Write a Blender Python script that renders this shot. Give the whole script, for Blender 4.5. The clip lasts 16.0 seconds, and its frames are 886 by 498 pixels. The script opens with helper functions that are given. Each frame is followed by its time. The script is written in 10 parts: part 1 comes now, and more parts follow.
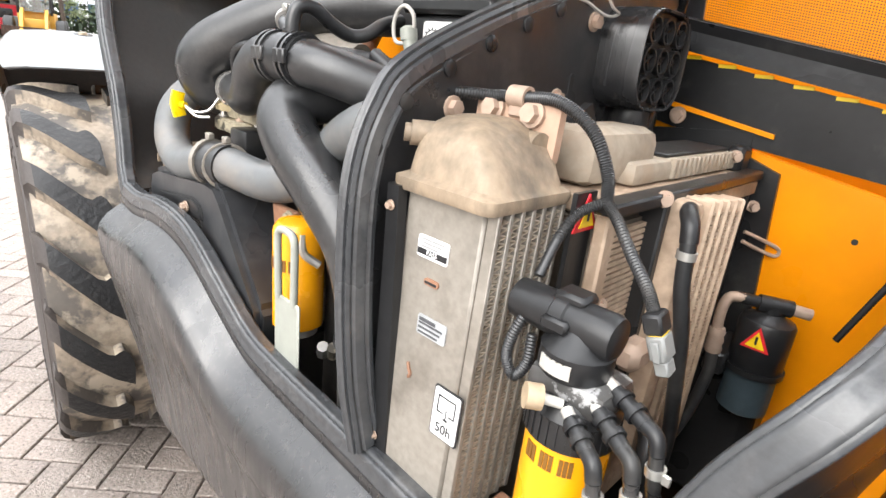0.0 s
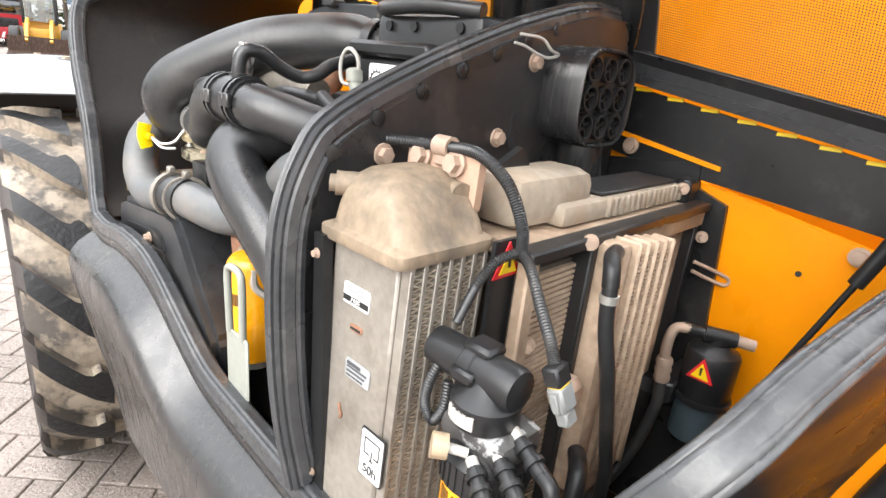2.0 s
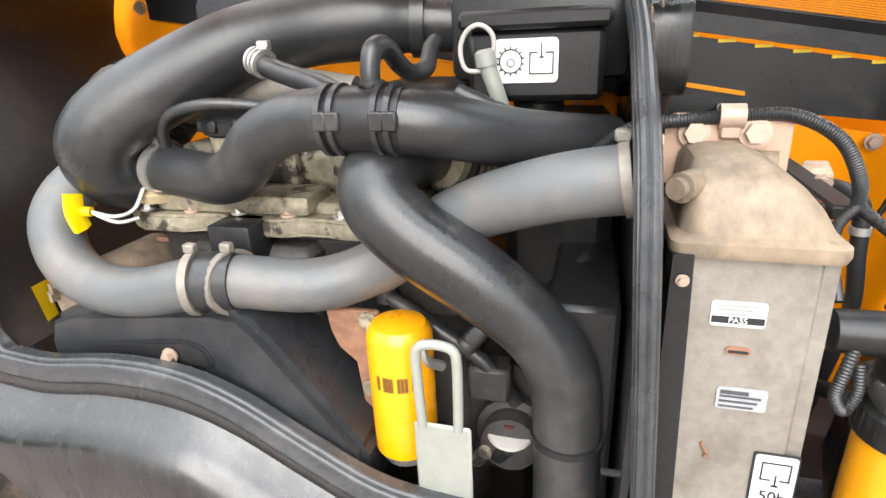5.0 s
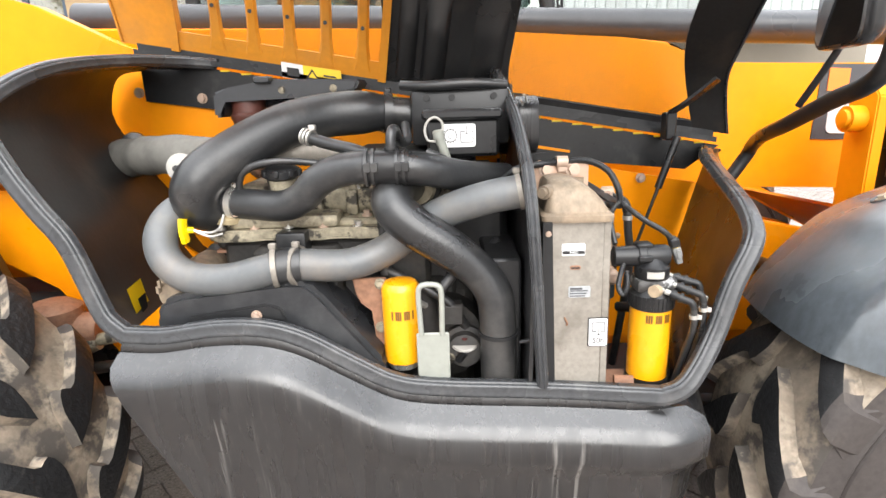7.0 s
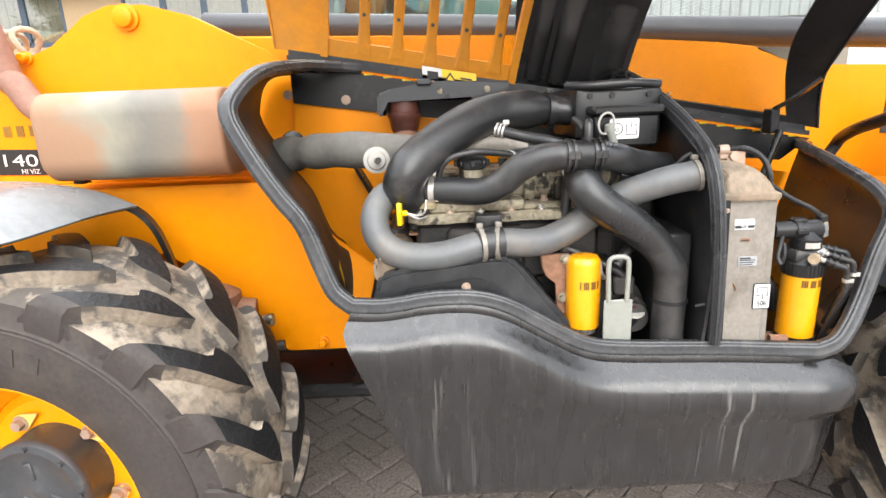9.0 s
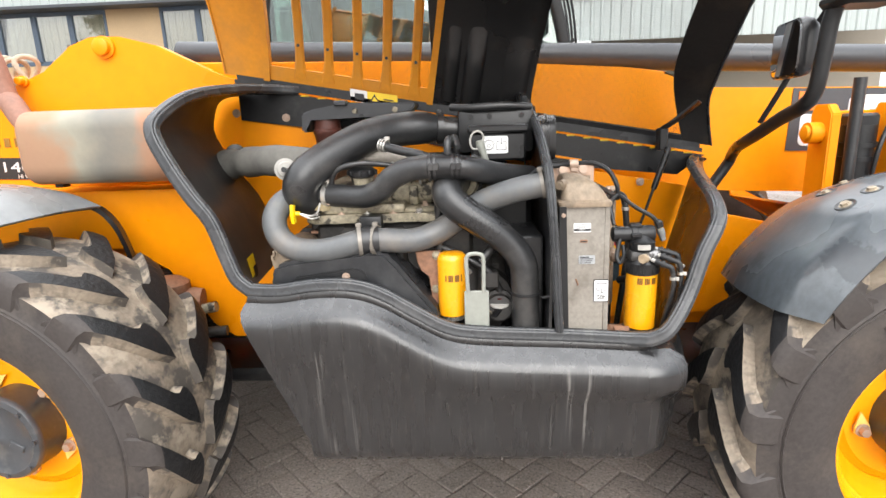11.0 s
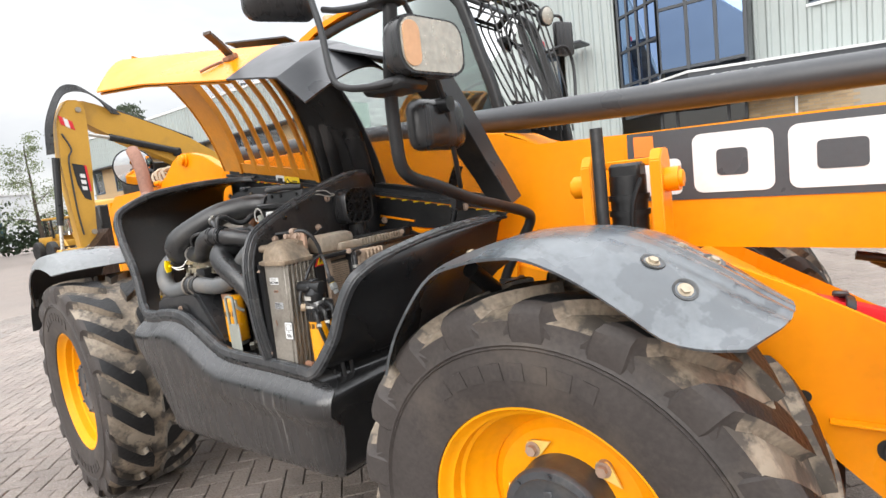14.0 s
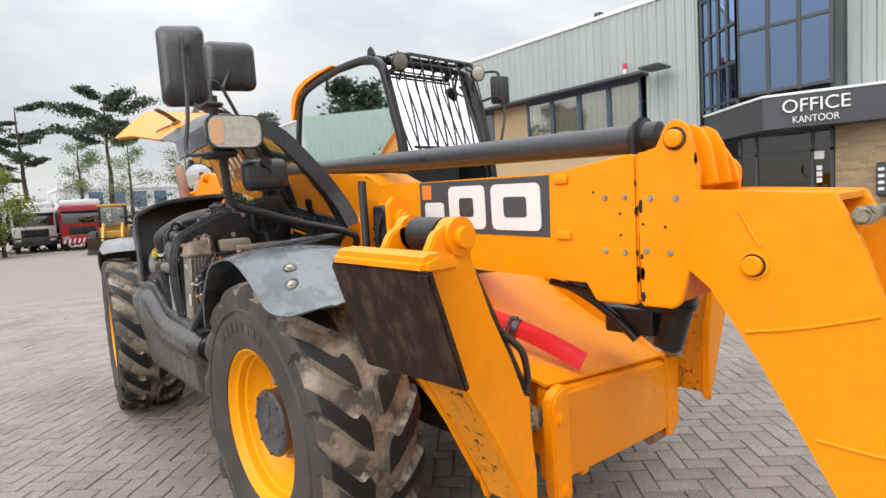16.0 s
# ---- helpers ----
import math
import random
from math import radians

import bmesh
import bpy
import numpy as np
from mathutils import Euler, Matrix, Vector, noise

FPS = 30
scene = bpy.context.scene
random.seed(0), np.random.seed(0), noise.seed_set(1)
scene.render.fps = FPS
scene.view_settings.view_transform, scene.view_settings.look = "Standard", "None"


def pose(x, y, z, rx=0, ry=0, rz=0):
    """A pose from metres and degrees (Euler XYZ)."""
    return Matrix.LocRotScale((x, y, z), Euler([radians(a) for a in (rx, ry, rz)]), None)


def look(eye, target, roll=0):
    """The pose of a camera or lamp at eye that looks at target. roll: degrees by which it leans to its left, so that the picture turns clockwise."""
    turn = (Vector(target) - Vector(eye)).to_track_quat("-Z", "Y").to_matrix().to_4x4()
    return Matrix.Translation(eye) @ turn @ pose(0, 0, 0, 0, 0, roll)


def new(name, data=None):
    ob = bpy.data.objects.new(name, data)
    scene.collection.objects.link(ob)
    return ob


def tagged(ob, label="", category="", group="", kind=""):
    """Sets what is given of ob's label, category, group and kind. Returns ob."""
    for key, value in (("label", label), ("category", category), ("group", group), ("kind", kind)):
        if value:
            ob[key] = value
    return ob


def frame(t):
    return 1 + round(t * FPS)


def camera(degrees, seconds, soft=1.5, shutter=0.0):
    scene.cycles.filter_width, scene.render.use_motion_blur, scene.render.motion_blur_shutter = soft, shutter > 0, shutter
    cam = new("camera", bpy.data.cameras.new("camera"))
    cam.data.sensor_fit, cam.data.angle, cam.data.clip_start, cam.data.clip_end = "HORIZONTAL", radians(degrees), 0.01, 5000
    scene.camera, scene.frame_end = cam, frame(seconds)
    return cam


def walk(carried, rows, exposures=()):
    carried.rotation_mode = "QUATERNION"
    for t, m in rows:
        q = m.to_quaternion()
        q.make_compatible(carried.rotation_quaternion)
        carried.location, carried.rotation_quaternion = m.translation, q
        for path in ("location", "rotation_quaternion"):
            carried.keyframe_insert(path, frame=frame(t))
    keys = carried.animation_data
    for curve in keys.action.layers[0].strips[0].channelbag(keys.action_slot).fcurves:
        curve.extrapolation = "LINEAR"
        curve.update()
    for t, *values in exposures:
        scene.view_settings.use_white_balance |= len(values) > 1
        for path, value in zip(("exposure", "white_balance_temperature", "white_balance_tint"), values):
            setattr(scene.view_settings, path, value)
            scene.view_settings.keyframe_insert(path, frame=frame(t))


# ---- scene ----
cam = camera(78.6, 16.0)
PATH = [
    (0, (2.182, -0.343, 1.424), (0.904, 1.046, 0.765), 6.3),
    (0.5, (2.236, -0.293, 1.445), (0.887, 1.029, 0.788), 7.2),
    (1, (2.255, -0.266, 1.466), (0.883, 1.038, 0.819), 7.4),
    (1.5, (2.262, -0.26, 1.481), (0.917, 1.077, 0.845), 6.9),
    (2, (2.244, -0.285, 1.484), (0.95, 1.097, 0.84), 5.9),
    (2.5, (2.192, -0.326, 1.488), (0.988, 1.13, 0.833), 4.8),
    (3, (2.1, -0.391, 1.481), (0.99, 1.132, 0.812), 3.1),
    (3.5, (2.004, -0.469, 1.476), (1.006, 1.121, 0.786), 1.2),
    (4, (1.888, -0.455, 1.463), (1.038, 1.21, 0.751), -0.5),
    (4.5, (1.738, -0.411, 1.454), (1.06, 1.323, 0.725), -1.9),
    (4.7, (1.701, -0.412, 1.462), (1.086, 1.344, 0.728), -2.3),
    (6.8, (1.584, -0.986, 1.541), (1.508, 0.933, 0.983), -2.0),
    (7, (1.561, -1.004, 1.535), (1.513, 0.921, 0.995), -1.9),
    (7.5, (1.379, -1.105, 1.544), (1.365, 0.819, 1.001), -2.3),
    (8, (1.176, -1.179, 1.534), (1.177, 0.744, 0.983), -2.6),
    (8.2, (1.115, -1.167, 1.527), (1.124, 0.757, 0.982), -2.5),
    (10.3, (1.067, -1.36, 1.551), (1.057, 0.576, 1.052), -1.6),
    (10.5, (1.18, -1.405, 1.545), (1.142, 0.533, 1.054), -1.8),
    (11, (1.496, -1.412, 1.534), (1.39, 0.529, 1.063), -2.0),
    (11.5, (1.736, -1.318, 1.512), (1.496, 0.613, 1.05), -2.5),
    (12, (2.045, -1.308, 1.535), (1.581, 0.601, 1.158), -3.9),
    (12.5, (2.404, -1.312, 1.52), (1.734, 0.539, 1.164), -4.9),
    (13, (2.762, -1.216, 1.521), (1.885, 0.552, 1.194), -5.7),
    (13.5, (3.121, -1.236, 1.517), (2.061, 0.437, 1.236), -6.4),
    (14, (3.439, -1.141, 1.502), (2.269, 0.464, 1.266), -6.8),
    (14.5, (3.785, -1.049, 1.506), (2.536, 0.496, 1.275), -7.0),
    (15, (4.218, -1.023, 1.493), (2.891, 0.456, 1.27), -6.8),
    (15.5, (4.606, -0.867, 1.466), (3.206, 0.546, 1.263), -5.4),
    (16, (5.03, -0.868, 1.487), (3.538, 0.453, 1.322), -3.7),
]
walk(cam, [(t, look(eye, target, roll)) for t, eye, target, roll in PATH],
     exposures=((0, 1.63), (1, 1.63), (2.5, 1.70), (3.5, 1.50), (4.5, 1.54), (8, 1.41), (10.5, 1.20), (12.5, 1.06), (13.5, 0.96), (14.0, 0.76), (14.5, 0.66), (15.0, 0.70), (15.5, 0.55), (16, 0.40)))

# ---- daylight: overcast sky, weak wide sun ----
world = bpy.data.worlds.new("overcast")
scene.world = world
world.use_nodes = True
wn, wl = world.node_tree.nodes, world.node_tree.links
wn.clear()
w_out = wn.new("ShaderNodeOutputWorld")
w_bg = wn.new("ShaderNodeBackground")
w_sky = wn.new("ShaderNodeTexSky")
w_sky.sky_type, w_sky.sun_disc = "NISHITA", False
SUN_UP, SUN_ROUND = radians(30), radians(192)
w_sky.sun_elevation, w_sky.sun_rotation = SUN_UP, SUN_ROUND
w_scale = wn.new("ShaderNodeMix")
w_scale.data_type, w_scale.blend_type = "RGBA", "MULTIPLY"
w_scale.inputs[0].default_value = 1.0
w_scale.inputs[7].default_value = (0.09, 0.09, 0.09, 1)
w_geo = wn.new("ShaderNodeTexCoord")
w_map = wn.new("ShaderNodeMapping")
w_map.inputs["Scale"].default_value = (1.0, 1.0, 2.6)
w_noise = wn.new("ShaderNodeTexNoise")
w_noise.inputs["Scale"].default_value, w_noise.inputs["Detail"].default_value = 2.2, 5.0
w_noise.inputs["Roughness"].default_value = 0.55
w_ramp = wn.new("ShaderNodeValToRGB")
w_ramp.color_ramp.elements[0].position, w_ramp.color_ramp.elements[0].color = 0.36, (0.70, 0.72, 0.76, 1)
w_ramp.color_ramp.elements[1].position, w_ramp.color_ramp.elements[1].color = 0.62, (0.98, 0.98, 0.98, 1)
w_mix = wn.new("ShaderNodeMix")
w_mix.data_type = "RGBA"
w_mix.inputs[0].default_value = 0.86
wl.new(w_geo.outputs["Generated"], w_map.inputs[0])
wl.new(w_map.outputs[0], w_noise.inputs["Vector"])
wl.new(w_noise.outputs["Fac"], w_ramp.inputs[0])
wl.new(w_sky.outputs[0], w_scale.inputs[6])
wl.new(w_scale.outputs[2], w_mix.inputs[6])
wl.new(w_ramp.outputs[0], w_mix.inputs[7])
# an overcast dome is about three times as bright overhead as at the horizon
w_sep = wn.new("ShaderNodeSeparateXYZ")
w_pow = wn.new("ShaderNodeMath")
w_pow.operation = "MULTIPLY"
w_up = wn.new("ShaderNodeMapRange")
w_up.inputs[1].default_value, w_up.inputs[2].default_value = 0.0, 1.0
w_up.inputs[3].default_value, w_up.inputs[4].default_value = 0.66, 3.25
w_dome = wn.new("ShaderNodeMix")
w_dome.data_type, w_dome.blend_type = "RGBA", "MULTIPLY"
w_dome.inputs[0].default_value = 1.0
wl.new(w_geo.outputs["Generated"], w_sep.inputs[0])
wl.new(w_sep.outputs[2], w_pow.inputs[0])
wl.new(w_sep.outputs[2], w_pow.inputs[1])
wl.new(w_pow.outputs[0], w_up.inputs[0])
wl.new(w_mix.outputs[2], w_dome.inputs[6])
wl.new(w_up.outputs[0], w_dome.inputs[7])
wl.new(w_dome.outputs[2], w_bg.inputs[0])
w_bg.inputs[1].default_value = 1.0
wl.new(w_bg.outputs[0], w_out.inputs[0])
sun = new("sun", bpy.data.lights.new("sun", "SUN"))
sun.data.energy, sun.data.angle, sun.data.color = 1.4, radians(50), (1.0, 0.97, 0.93)
sun.matrix_world = look((0, 0, 9.5), (-3.5, 16, 0))

# ---- materials ----
def mat(name, base, rough=0.5, metal=0.0, vary=0.25, scale=6.0, fine=60.0, bump=0.15, dirt=None, dirt_amount=0.0, dirt_scale=3.0,
        streak=(1, 1, 1), coat=0.0, rough_vary=0.12, per_piece=0.0, spec=0.5):
    """A painted, moulded or cast surface: coarse and fine colour variation, a second dirt colour in patches, uneven gloss, fine relief."""
    m = bpy.data.materials.new(name)
    m.use_nodes = True
    n, l = m.node_tree.nodes, m.node_tree.links
    b = n["Principled BSDF"]
    b.inputs["Metallic"].default_value = metal
    b.inputs["Coat Weight"].default_value = coat
    b.inputs["Coat Roughness"].default_value = 0.15
    b.inputs["Specular IOR Level"].default_value = spec
    co = n.new("ShaderNodeTexCoord")
    mp = n.new("ShaderNodeMapping")
    mp.inputs["Scale"].default_value = streak
    l.new(co.outputs["Object"], mp.inputs[0])
    big, small = n.new("ShaderNodeTexNoise"), n.new("ShaderNodeTexNoise")
    big.inputs["Scale"].default_value, big.inputs["Detail"].default_value = scale, 4.0
    small.inputs["Scale"].default_value, small.inputs["Detail"].default_value = fine, 3.0
    l.new(mp.outputs[0], big.inputs["Vector"])
    l.new(mp.outputs[0], small.inputs["Vector"])
    add = n.new("ShaderNodeMath")
    add.operation = "ADD"
    l.new(big.outputs["Fac"], add.inputs[0])
    l.new(small.outputs["Fac"], add.inputs[1])
    ramp = n.new("ShaderNodeMapRange")
    ramp.inputs[1].default_value, ramp.inputs[2].default_value = 0.6, 1.4
    ramp.inputs[3].default_value, ramp.inputs[4].default_value = 1.0 - vary, 1.0 + vary
    l.new(add.outputs[0], ramp.inputs[0])
    mul = n.new("ShaderNodeMix")
    mul.data_type, mul.blend_type = "RGBA", "MULTIPLY"
    mul.inputs[0].default_value = 1.0
    mul.inputs[6].default_value = (*base, 1)
    l.new(ramp.outputs[0], mul.inputs[7])
    last = mul.outputs[2]
    if per_piece:
        inf = n.new("ShaderNodeObjectInfo")
        pr = n.new("ShaderNodeMapRange")
        pr.inputs[3].default_value, pr.inputs[4].default_value = 1 - per_piece, 1 + per_piece
        l.new(inf.outputs["Random"], pr.inputs[0])
        pm = n.new("ShaderNodeMix")
        pm.data_type, pm.blend_type = "RGBA", "MULTIPLY"
        pm.inputs[0].default_value = 1.0
        l.new(last, pm.inputs[6])
        l.new(pr.outputs[0], pm.inputs[7])
        last = pm.outputs[2]
    if dirt is not None:
        dn = n.new("ShaderNodeTexNoise")
        dn.inputs["Scale"].default_value, dn.inputs["Detail"].default_value, dn.inputs["Roughness"].default_value = dirt_scale, 6.0, 0.65
        l.new(mp.outputs[0], dn.inputs["Vector"])
        dr = n.new("ShaderNodeMapRange")
        dr.inputs[1].default_value, dr.inputs[2].default_value = 0.62 - 0.45 * dirt_amount, 0.85 - 0.4 * dirt_amount
        dr.inputs[4].default_value = min(1.0, 0.35 + dirt_amount)
        l.new(dn.outputs["Fac"], dr.inputs[0])
        dm = n.new("ShaderNodeMix")
        dm.data_type = "RGBA"
        l.new(dr.outputs[0], dm.inputs[0])
        l.new(last, dm.inputs[6])
        dm.inputs[7].default_value = (*dirt, 1)
        last = dm.outputs[2]
    l.new(last, b.inputs["Base Color"])
    rr = n.new("ShaderNodeMapRange")
    rr.inputs[1].default_value, rr.inputs[2].default_value = 0.3, 0.7
    rr.inputs[3].default_value, rr.inputs[4].default_value = max(0.02, rough - rough_vary), min(1.0, rough + rough_vary)
    l.new(big.outputs["Fac"], rr.inputs[0])
    l.new(rr.outputs[0], b.inputs["Roughness"])
    if bump:
        bp = n.new("ShaderNodeBump")
        bp.inputs["Strength"].default_value, bp.inputs["Distance"].default_value = bump, 0.004
        l.new(small.outputs["Fac"], bp.inputs["Height"])
        l.new(bp.outputs[0], b.inputs["Normal"])
    return m


def glass(name, tint, rough=0.02, alpha=0.25, gloss=(1, 1, 1)):
    m = bpy.data.materials.new(name)
    m.use_nodes = True
    n, l = m.node_tree.nodes, m.node_tree.links
    n.clear()
    out, mix = n.new("ShaderNodeOutputMaterial"), n.new("ShaderNodeMixShader")
    tr, gl, fr = n.new("ShaderNodeBsdfTransparent"), n.new("ShaderNodeBsdfGlossy"), n.new("ShaderNodeFresnel")
    tr.inputs[0].default_value = (*tint, 1)
    gl.inputs["Roughness"].default_value = rough
    gl.inputs[0].default_value = (*gloss, 1)
    fr.inputs[0].default_value = 1.55
    mr = n.new("ShaderNodeMapRange")
    mr.inputs[3].default_value, mr.inputs[4].default_value = alpha, 1.0
    l.new(fr.outputs[0], mr.inputs[0])
    l.new(mr.outputs[0], mix.inputs[0])
    l.new(tr.outputs[0], mix.inputs[1])
    l.new(gl.outputs[0], mix.inputs[2])
    l.new(mix.outputs[0], out.inputs[0])
    return m


def perforated(name, base, hole=0.0042, open_size=0.36):
    """Perforated sheet: round holes in staggered rows."""
    m = bpy.data.materials.new(name)
    m.use_nodes = True
    n, l = m.node_tree.nodes, m.node_tree.links
    n.clear()
    out, mix = n.new("ShaderNodeOutputMaterial"), n.new("ShaderNodeMixShader")
    tr, b = n.new("ShaderNodeBsdfTransparent"), n.new("ShaderNodeBsdfPrincipled")
    b.inputs["Base Color"].default_value = (*base, 1)
    b.inputs["Roughness"].default_value = 0.5
    co, vo = n.new("ShaderNodeTexCoord"), n.new("ShaderNodeTexVoronoi")
    vo.voronoi_dimensions = "2D"
    vo.inputs["Scale"].default_value, vo.inputs["Randomness"].default_value = 1 / hole / 1.6, 0.0
    l.new(co.outputs["UV"], vo.inputs["Vector"])
    lt = n.new("ShaderNodeMath")
    lt.operation = "LESS_THAN"
    lt.inputs[1].default_value = open_size
    l.new(vo.outputs["Distance"], lt.inputs[0])
    l.new(lt.outputs[0], mix.inputs[0])
    l.new(b.outputs[0], mix.inputs[1])
    l.new(tr.outputs[0], mix.inputs[2])
    l.new(mix.outputs[0], out.inputs[0])
    return m


def stained(m, colour, scale, lo, hi, most=0.9, second=None, scale2=8.0):
    """Adds stains with definite edges, and a second, paler kind where given."""
    n, l = m.node_tree.nodes, m.node_tree.links
    b = n["Principled BSDF"]
    for k, (col, sc) in enumerate(((colour, scale), (second, scale2))):
        if col is None:
            continue
        src = b.inputs["Base Color"].links[0].from_socket
        co, mp, no, mr, mx = (n.new("ShaderNode" + q) for q in ("TexCoord", "Mapping", "TexNoise", "MapRange", "Mix"))
        mp.inputs["Location"].default_value = (3.1 * k, 7.7 * k, 1.3)
        no.inputs["Scale"].default_value, no.inputs["Detail"].default_value, no.inputs["Roughness"].default_value = sc, 5.0, 0.62
        mr.inputs[1].default_value, mr.inputs[2].default_value, mr.inputs[4].default_value = lo + 0.05 * k, hi + 0.05 * k, most
        mx.data_type = "RGBA"
        mx.inputs[7].default_value = (*col, 1)
        l.new(co.outputs["Object"], mp.inputs[0])
        l.new(mp.outputs[0], no.inputs["Vector"])
        l.new(no.outputs["Fac"], mr.inputs[0])
        l.new(mr.outputs[0], mx.inputs[0])
        l.new(src, mx.inputs[6])
        l.new(mx.outputs[2], b.inputs["Base Color"])
    return m


YELLOW = mat("yellow_paint", (0.84, 0.275, 0.002), 0.36, vary=0.06, scale=2.5, fine=25, bump=0.03, dirt=(0.5, 0.22, 0.02), dirt_amount=0.14, coat=0.0, spec=0.24)
YELLOW_WORN = stained(mat("worn_yellow_paint", (0.76, 0.27, 0.008), 0.5, vary=0.12, scale=5, bump=0.08, dirt=(0.06, 0.04, 0.028), dirt_amount=0.20, dirt_scale=26, streak=(1, 0.55, 1)), (0.05, 0.03, 0.018), 24, 0.60, 0.615, 0.95)
YELLOW_IN = mat("yellow_inner_paint", (0.64, 0.25, 0.012), 0.5, vary=0.1, scale=4, bump=0.05, dirt=(0.3, 0.16, 0.05), dirt_amount=0.3)
PLASTIC = mat("black_moulded_plastic", (0.019, 0.019, 0.020), 0.29, vary=0.3, scale=3, fine=140, bump=0.06, dirt=(0.10, 0.088, 0.075), dirt_amount=0.14, dirt_scale=7, streak=(9, 9, 0.3), spec=0.6)
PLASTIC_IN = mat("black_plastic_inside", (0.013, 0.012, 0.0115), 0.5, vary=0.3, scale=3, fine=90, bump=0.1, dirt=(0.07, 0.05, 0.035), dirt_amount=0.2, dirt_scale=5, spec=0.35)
STEEL_BLACK = mat("black_painted_steel", (0.015, 0.0152, 0.016), 0.36, vary=0.25, scale=5, fine=60, bump=0.06, dirt=(0.09, 0.085, 0.075), dirt_amount=0.1, dirt_scale=10, spec=0.38)
RUBBER = mat("black_rubber_hose", (0.020, 0.0205, 0.0215), 0.37, vary=0.3, scale=6, fine=120, bump=0.06, dirt=(0.105, 0.098, 0.09), dirt_amount=0.24, dirt_scale=7, spec=0.62)
SEAL = mat("rubber_seal", (0.046, 0.048, 0.051), 0.28, vary=0.3, scale=8, fine=100, bump=0.1, dirt=(0.16, 0.155, 0.15), dirt_amount=0.22, dirt_scale=9)
GREY_PIPE = mat("grey_painted_pipe", (0.105, 0.110, 0.113), 0.42, vary=0.12, scale=5, fine=60, bump=0.05, dirt=(0.19, 0.165, 0.14), dirt_amount=0.34, dirt_scale=9)
# dark grey guard; the pale blue-grey patches paint in sky reflection
FENDER = stained(mat("grey_black_mudguard", (0.085, 0.097, 0.107), 0.24, vary=0.25, scale=3, fine=50, bump=0.1, dirt=(0.15, 0.165, 0.175), dirt_amount=0.3, dirt_scale=6, streak=(1, 1, 0.6), spec=0.9), (0.048, 0.056, 0.064), 4.5, 0.56, 0.585, 0.75)
# the pale colour carries both white dust and the sky's sheen
FENDER_PALE = mat("dusty_sky_sheen_mudguard", (0.19, 0.2, 0.205), 0.34, vary=0.2, scale=3, fine=50, bump=0.1, dirt=(0.08, 0.085, 0.09), dirt_amount=0.2, dirt_scale=5, spec=0.7)
DARK_GREY = mat("dark_grey_paint", (0.035, 0.037, 0.041), 0.36, vary=0.12, scale=4, bump=0.04, dirt=(0.13, 0.125, 0.12), dirt_amount=0.1)
ALU = mat("dusty_aluminium", (0.255, 0.232, 0.2), 0.5, metal=0.3, vary=0.22, scale=7, fine=90, bump=0.12, dirt=(0.12, 0.1, 0.08), dirt_amount=0.34, dirt_scale=11)
ALU_TAN = mat("dirt_coated_aluminium", (0.255, 0.195, 0.135), 0.6, metal=0.1, vary=0.35, scale=9, fine=80, bump=0.3, dirt=(0.075, 0.064, 0.052), dirt_amount=0.40, dirt_scale=16, streak=(1, 1, 0.6))
ALU_PALE = mat("tan_dusted_aluminium", (0.40, 0.298, 0.215), 0.65, metal=0.05, vary=0.35, scale=9, fine=70, bump=0.3, dirt=(0.22, 0.145, 0.095), dirt_amount=0.38, dirt_scale=11)
TANK_TAN = mat("dusty_tan_plastic", (0.31, 0.262, 0.205), 0.6, vary=0.3, scale=9, bump=0.15, dirt=(0.27, 0.195, 0.135), dirt_amount=0.42, dirt_scale=12)
# dark brown that puts the shade deep between cooler fins into the colour
FIN_SHADE = mat("fin_gap_shade", (0.075, 0.06, 0.046), 0.8, vary=0.3, bump=0.2)
FIN = mat("cooler_fins", (0.34, 0.285, 0.22), 0.6, metal=0.3, vary=0.2, scale=10, bump=0.2)
ENGINE = stained(mat("grimy_cast_metal", (0.30, 0.265, 0.19), 0.55, metal=0.35, vary=0.45, scale=14, fine=90, bump=0.35, dirt=(0.09, 0.07, 0.05), dirt_amount=0.34, dirt_scale=22), (0.022, 0.019, 0.016), 17, 0.52, 0.58)
ENGINE_DARK = mat("oily_dark_casting", (0.03, 0.028, 0.026), 0.5, vary=0.4, scale=10, fine=80, bump=0.3, dirt=(0.1, 0.075, 0.05), dirt_amount=0.2, dirt_scale=12)
RUST = mat("rusty_steel", (0.24, 0.12, 0.07), 0.75, vary=0.35, scale=15, fine=90, bump=0.3, dirt=(0.33, 0.2, 0.14), dirt_amount=0.35, dirt_scale=15)
MUFFLER = mat("heat_stained_steel", (0.25, 0.15, 0.095), 0.55, metal=0.15, vary=0.25, scale=4, fine=60, bump=0.1, dirt=(0.145, 0.14, 0.12), dirt_amount=0.5, dirt_scale=2.2)
EXHAUST = mat("rusted_exhaust", (0.26, 0.13, 0.09), 0.7, vary=0.25, scale=8, bump=0.2, dirt=(0.36, 0.2, 0.15), dirt_amount=0.3, dirt_scale=8)
ZINC = mat("zinc_plated_steel", (0.62, 0.60, 0.56), 0.35, metal=0.8, vary=0.15, scale=10, bump=0.08, dirt=(0.3, 0.24, 0.18), dirt_amount=0.15, dirt_scale=15)
BOOM_BOLT = mat("dull_steel_bolt", (0.33, 0.29, 0.23), 0.5, metal=0.5, vary=0.3, scale=30, bump=0.2)
RUSTY_BOLT = mat("dusty_bolt", (0.42, 0.31, 0.24), 0.6, metal=0.3, vary=0.2, scale=25, bump=0.2)
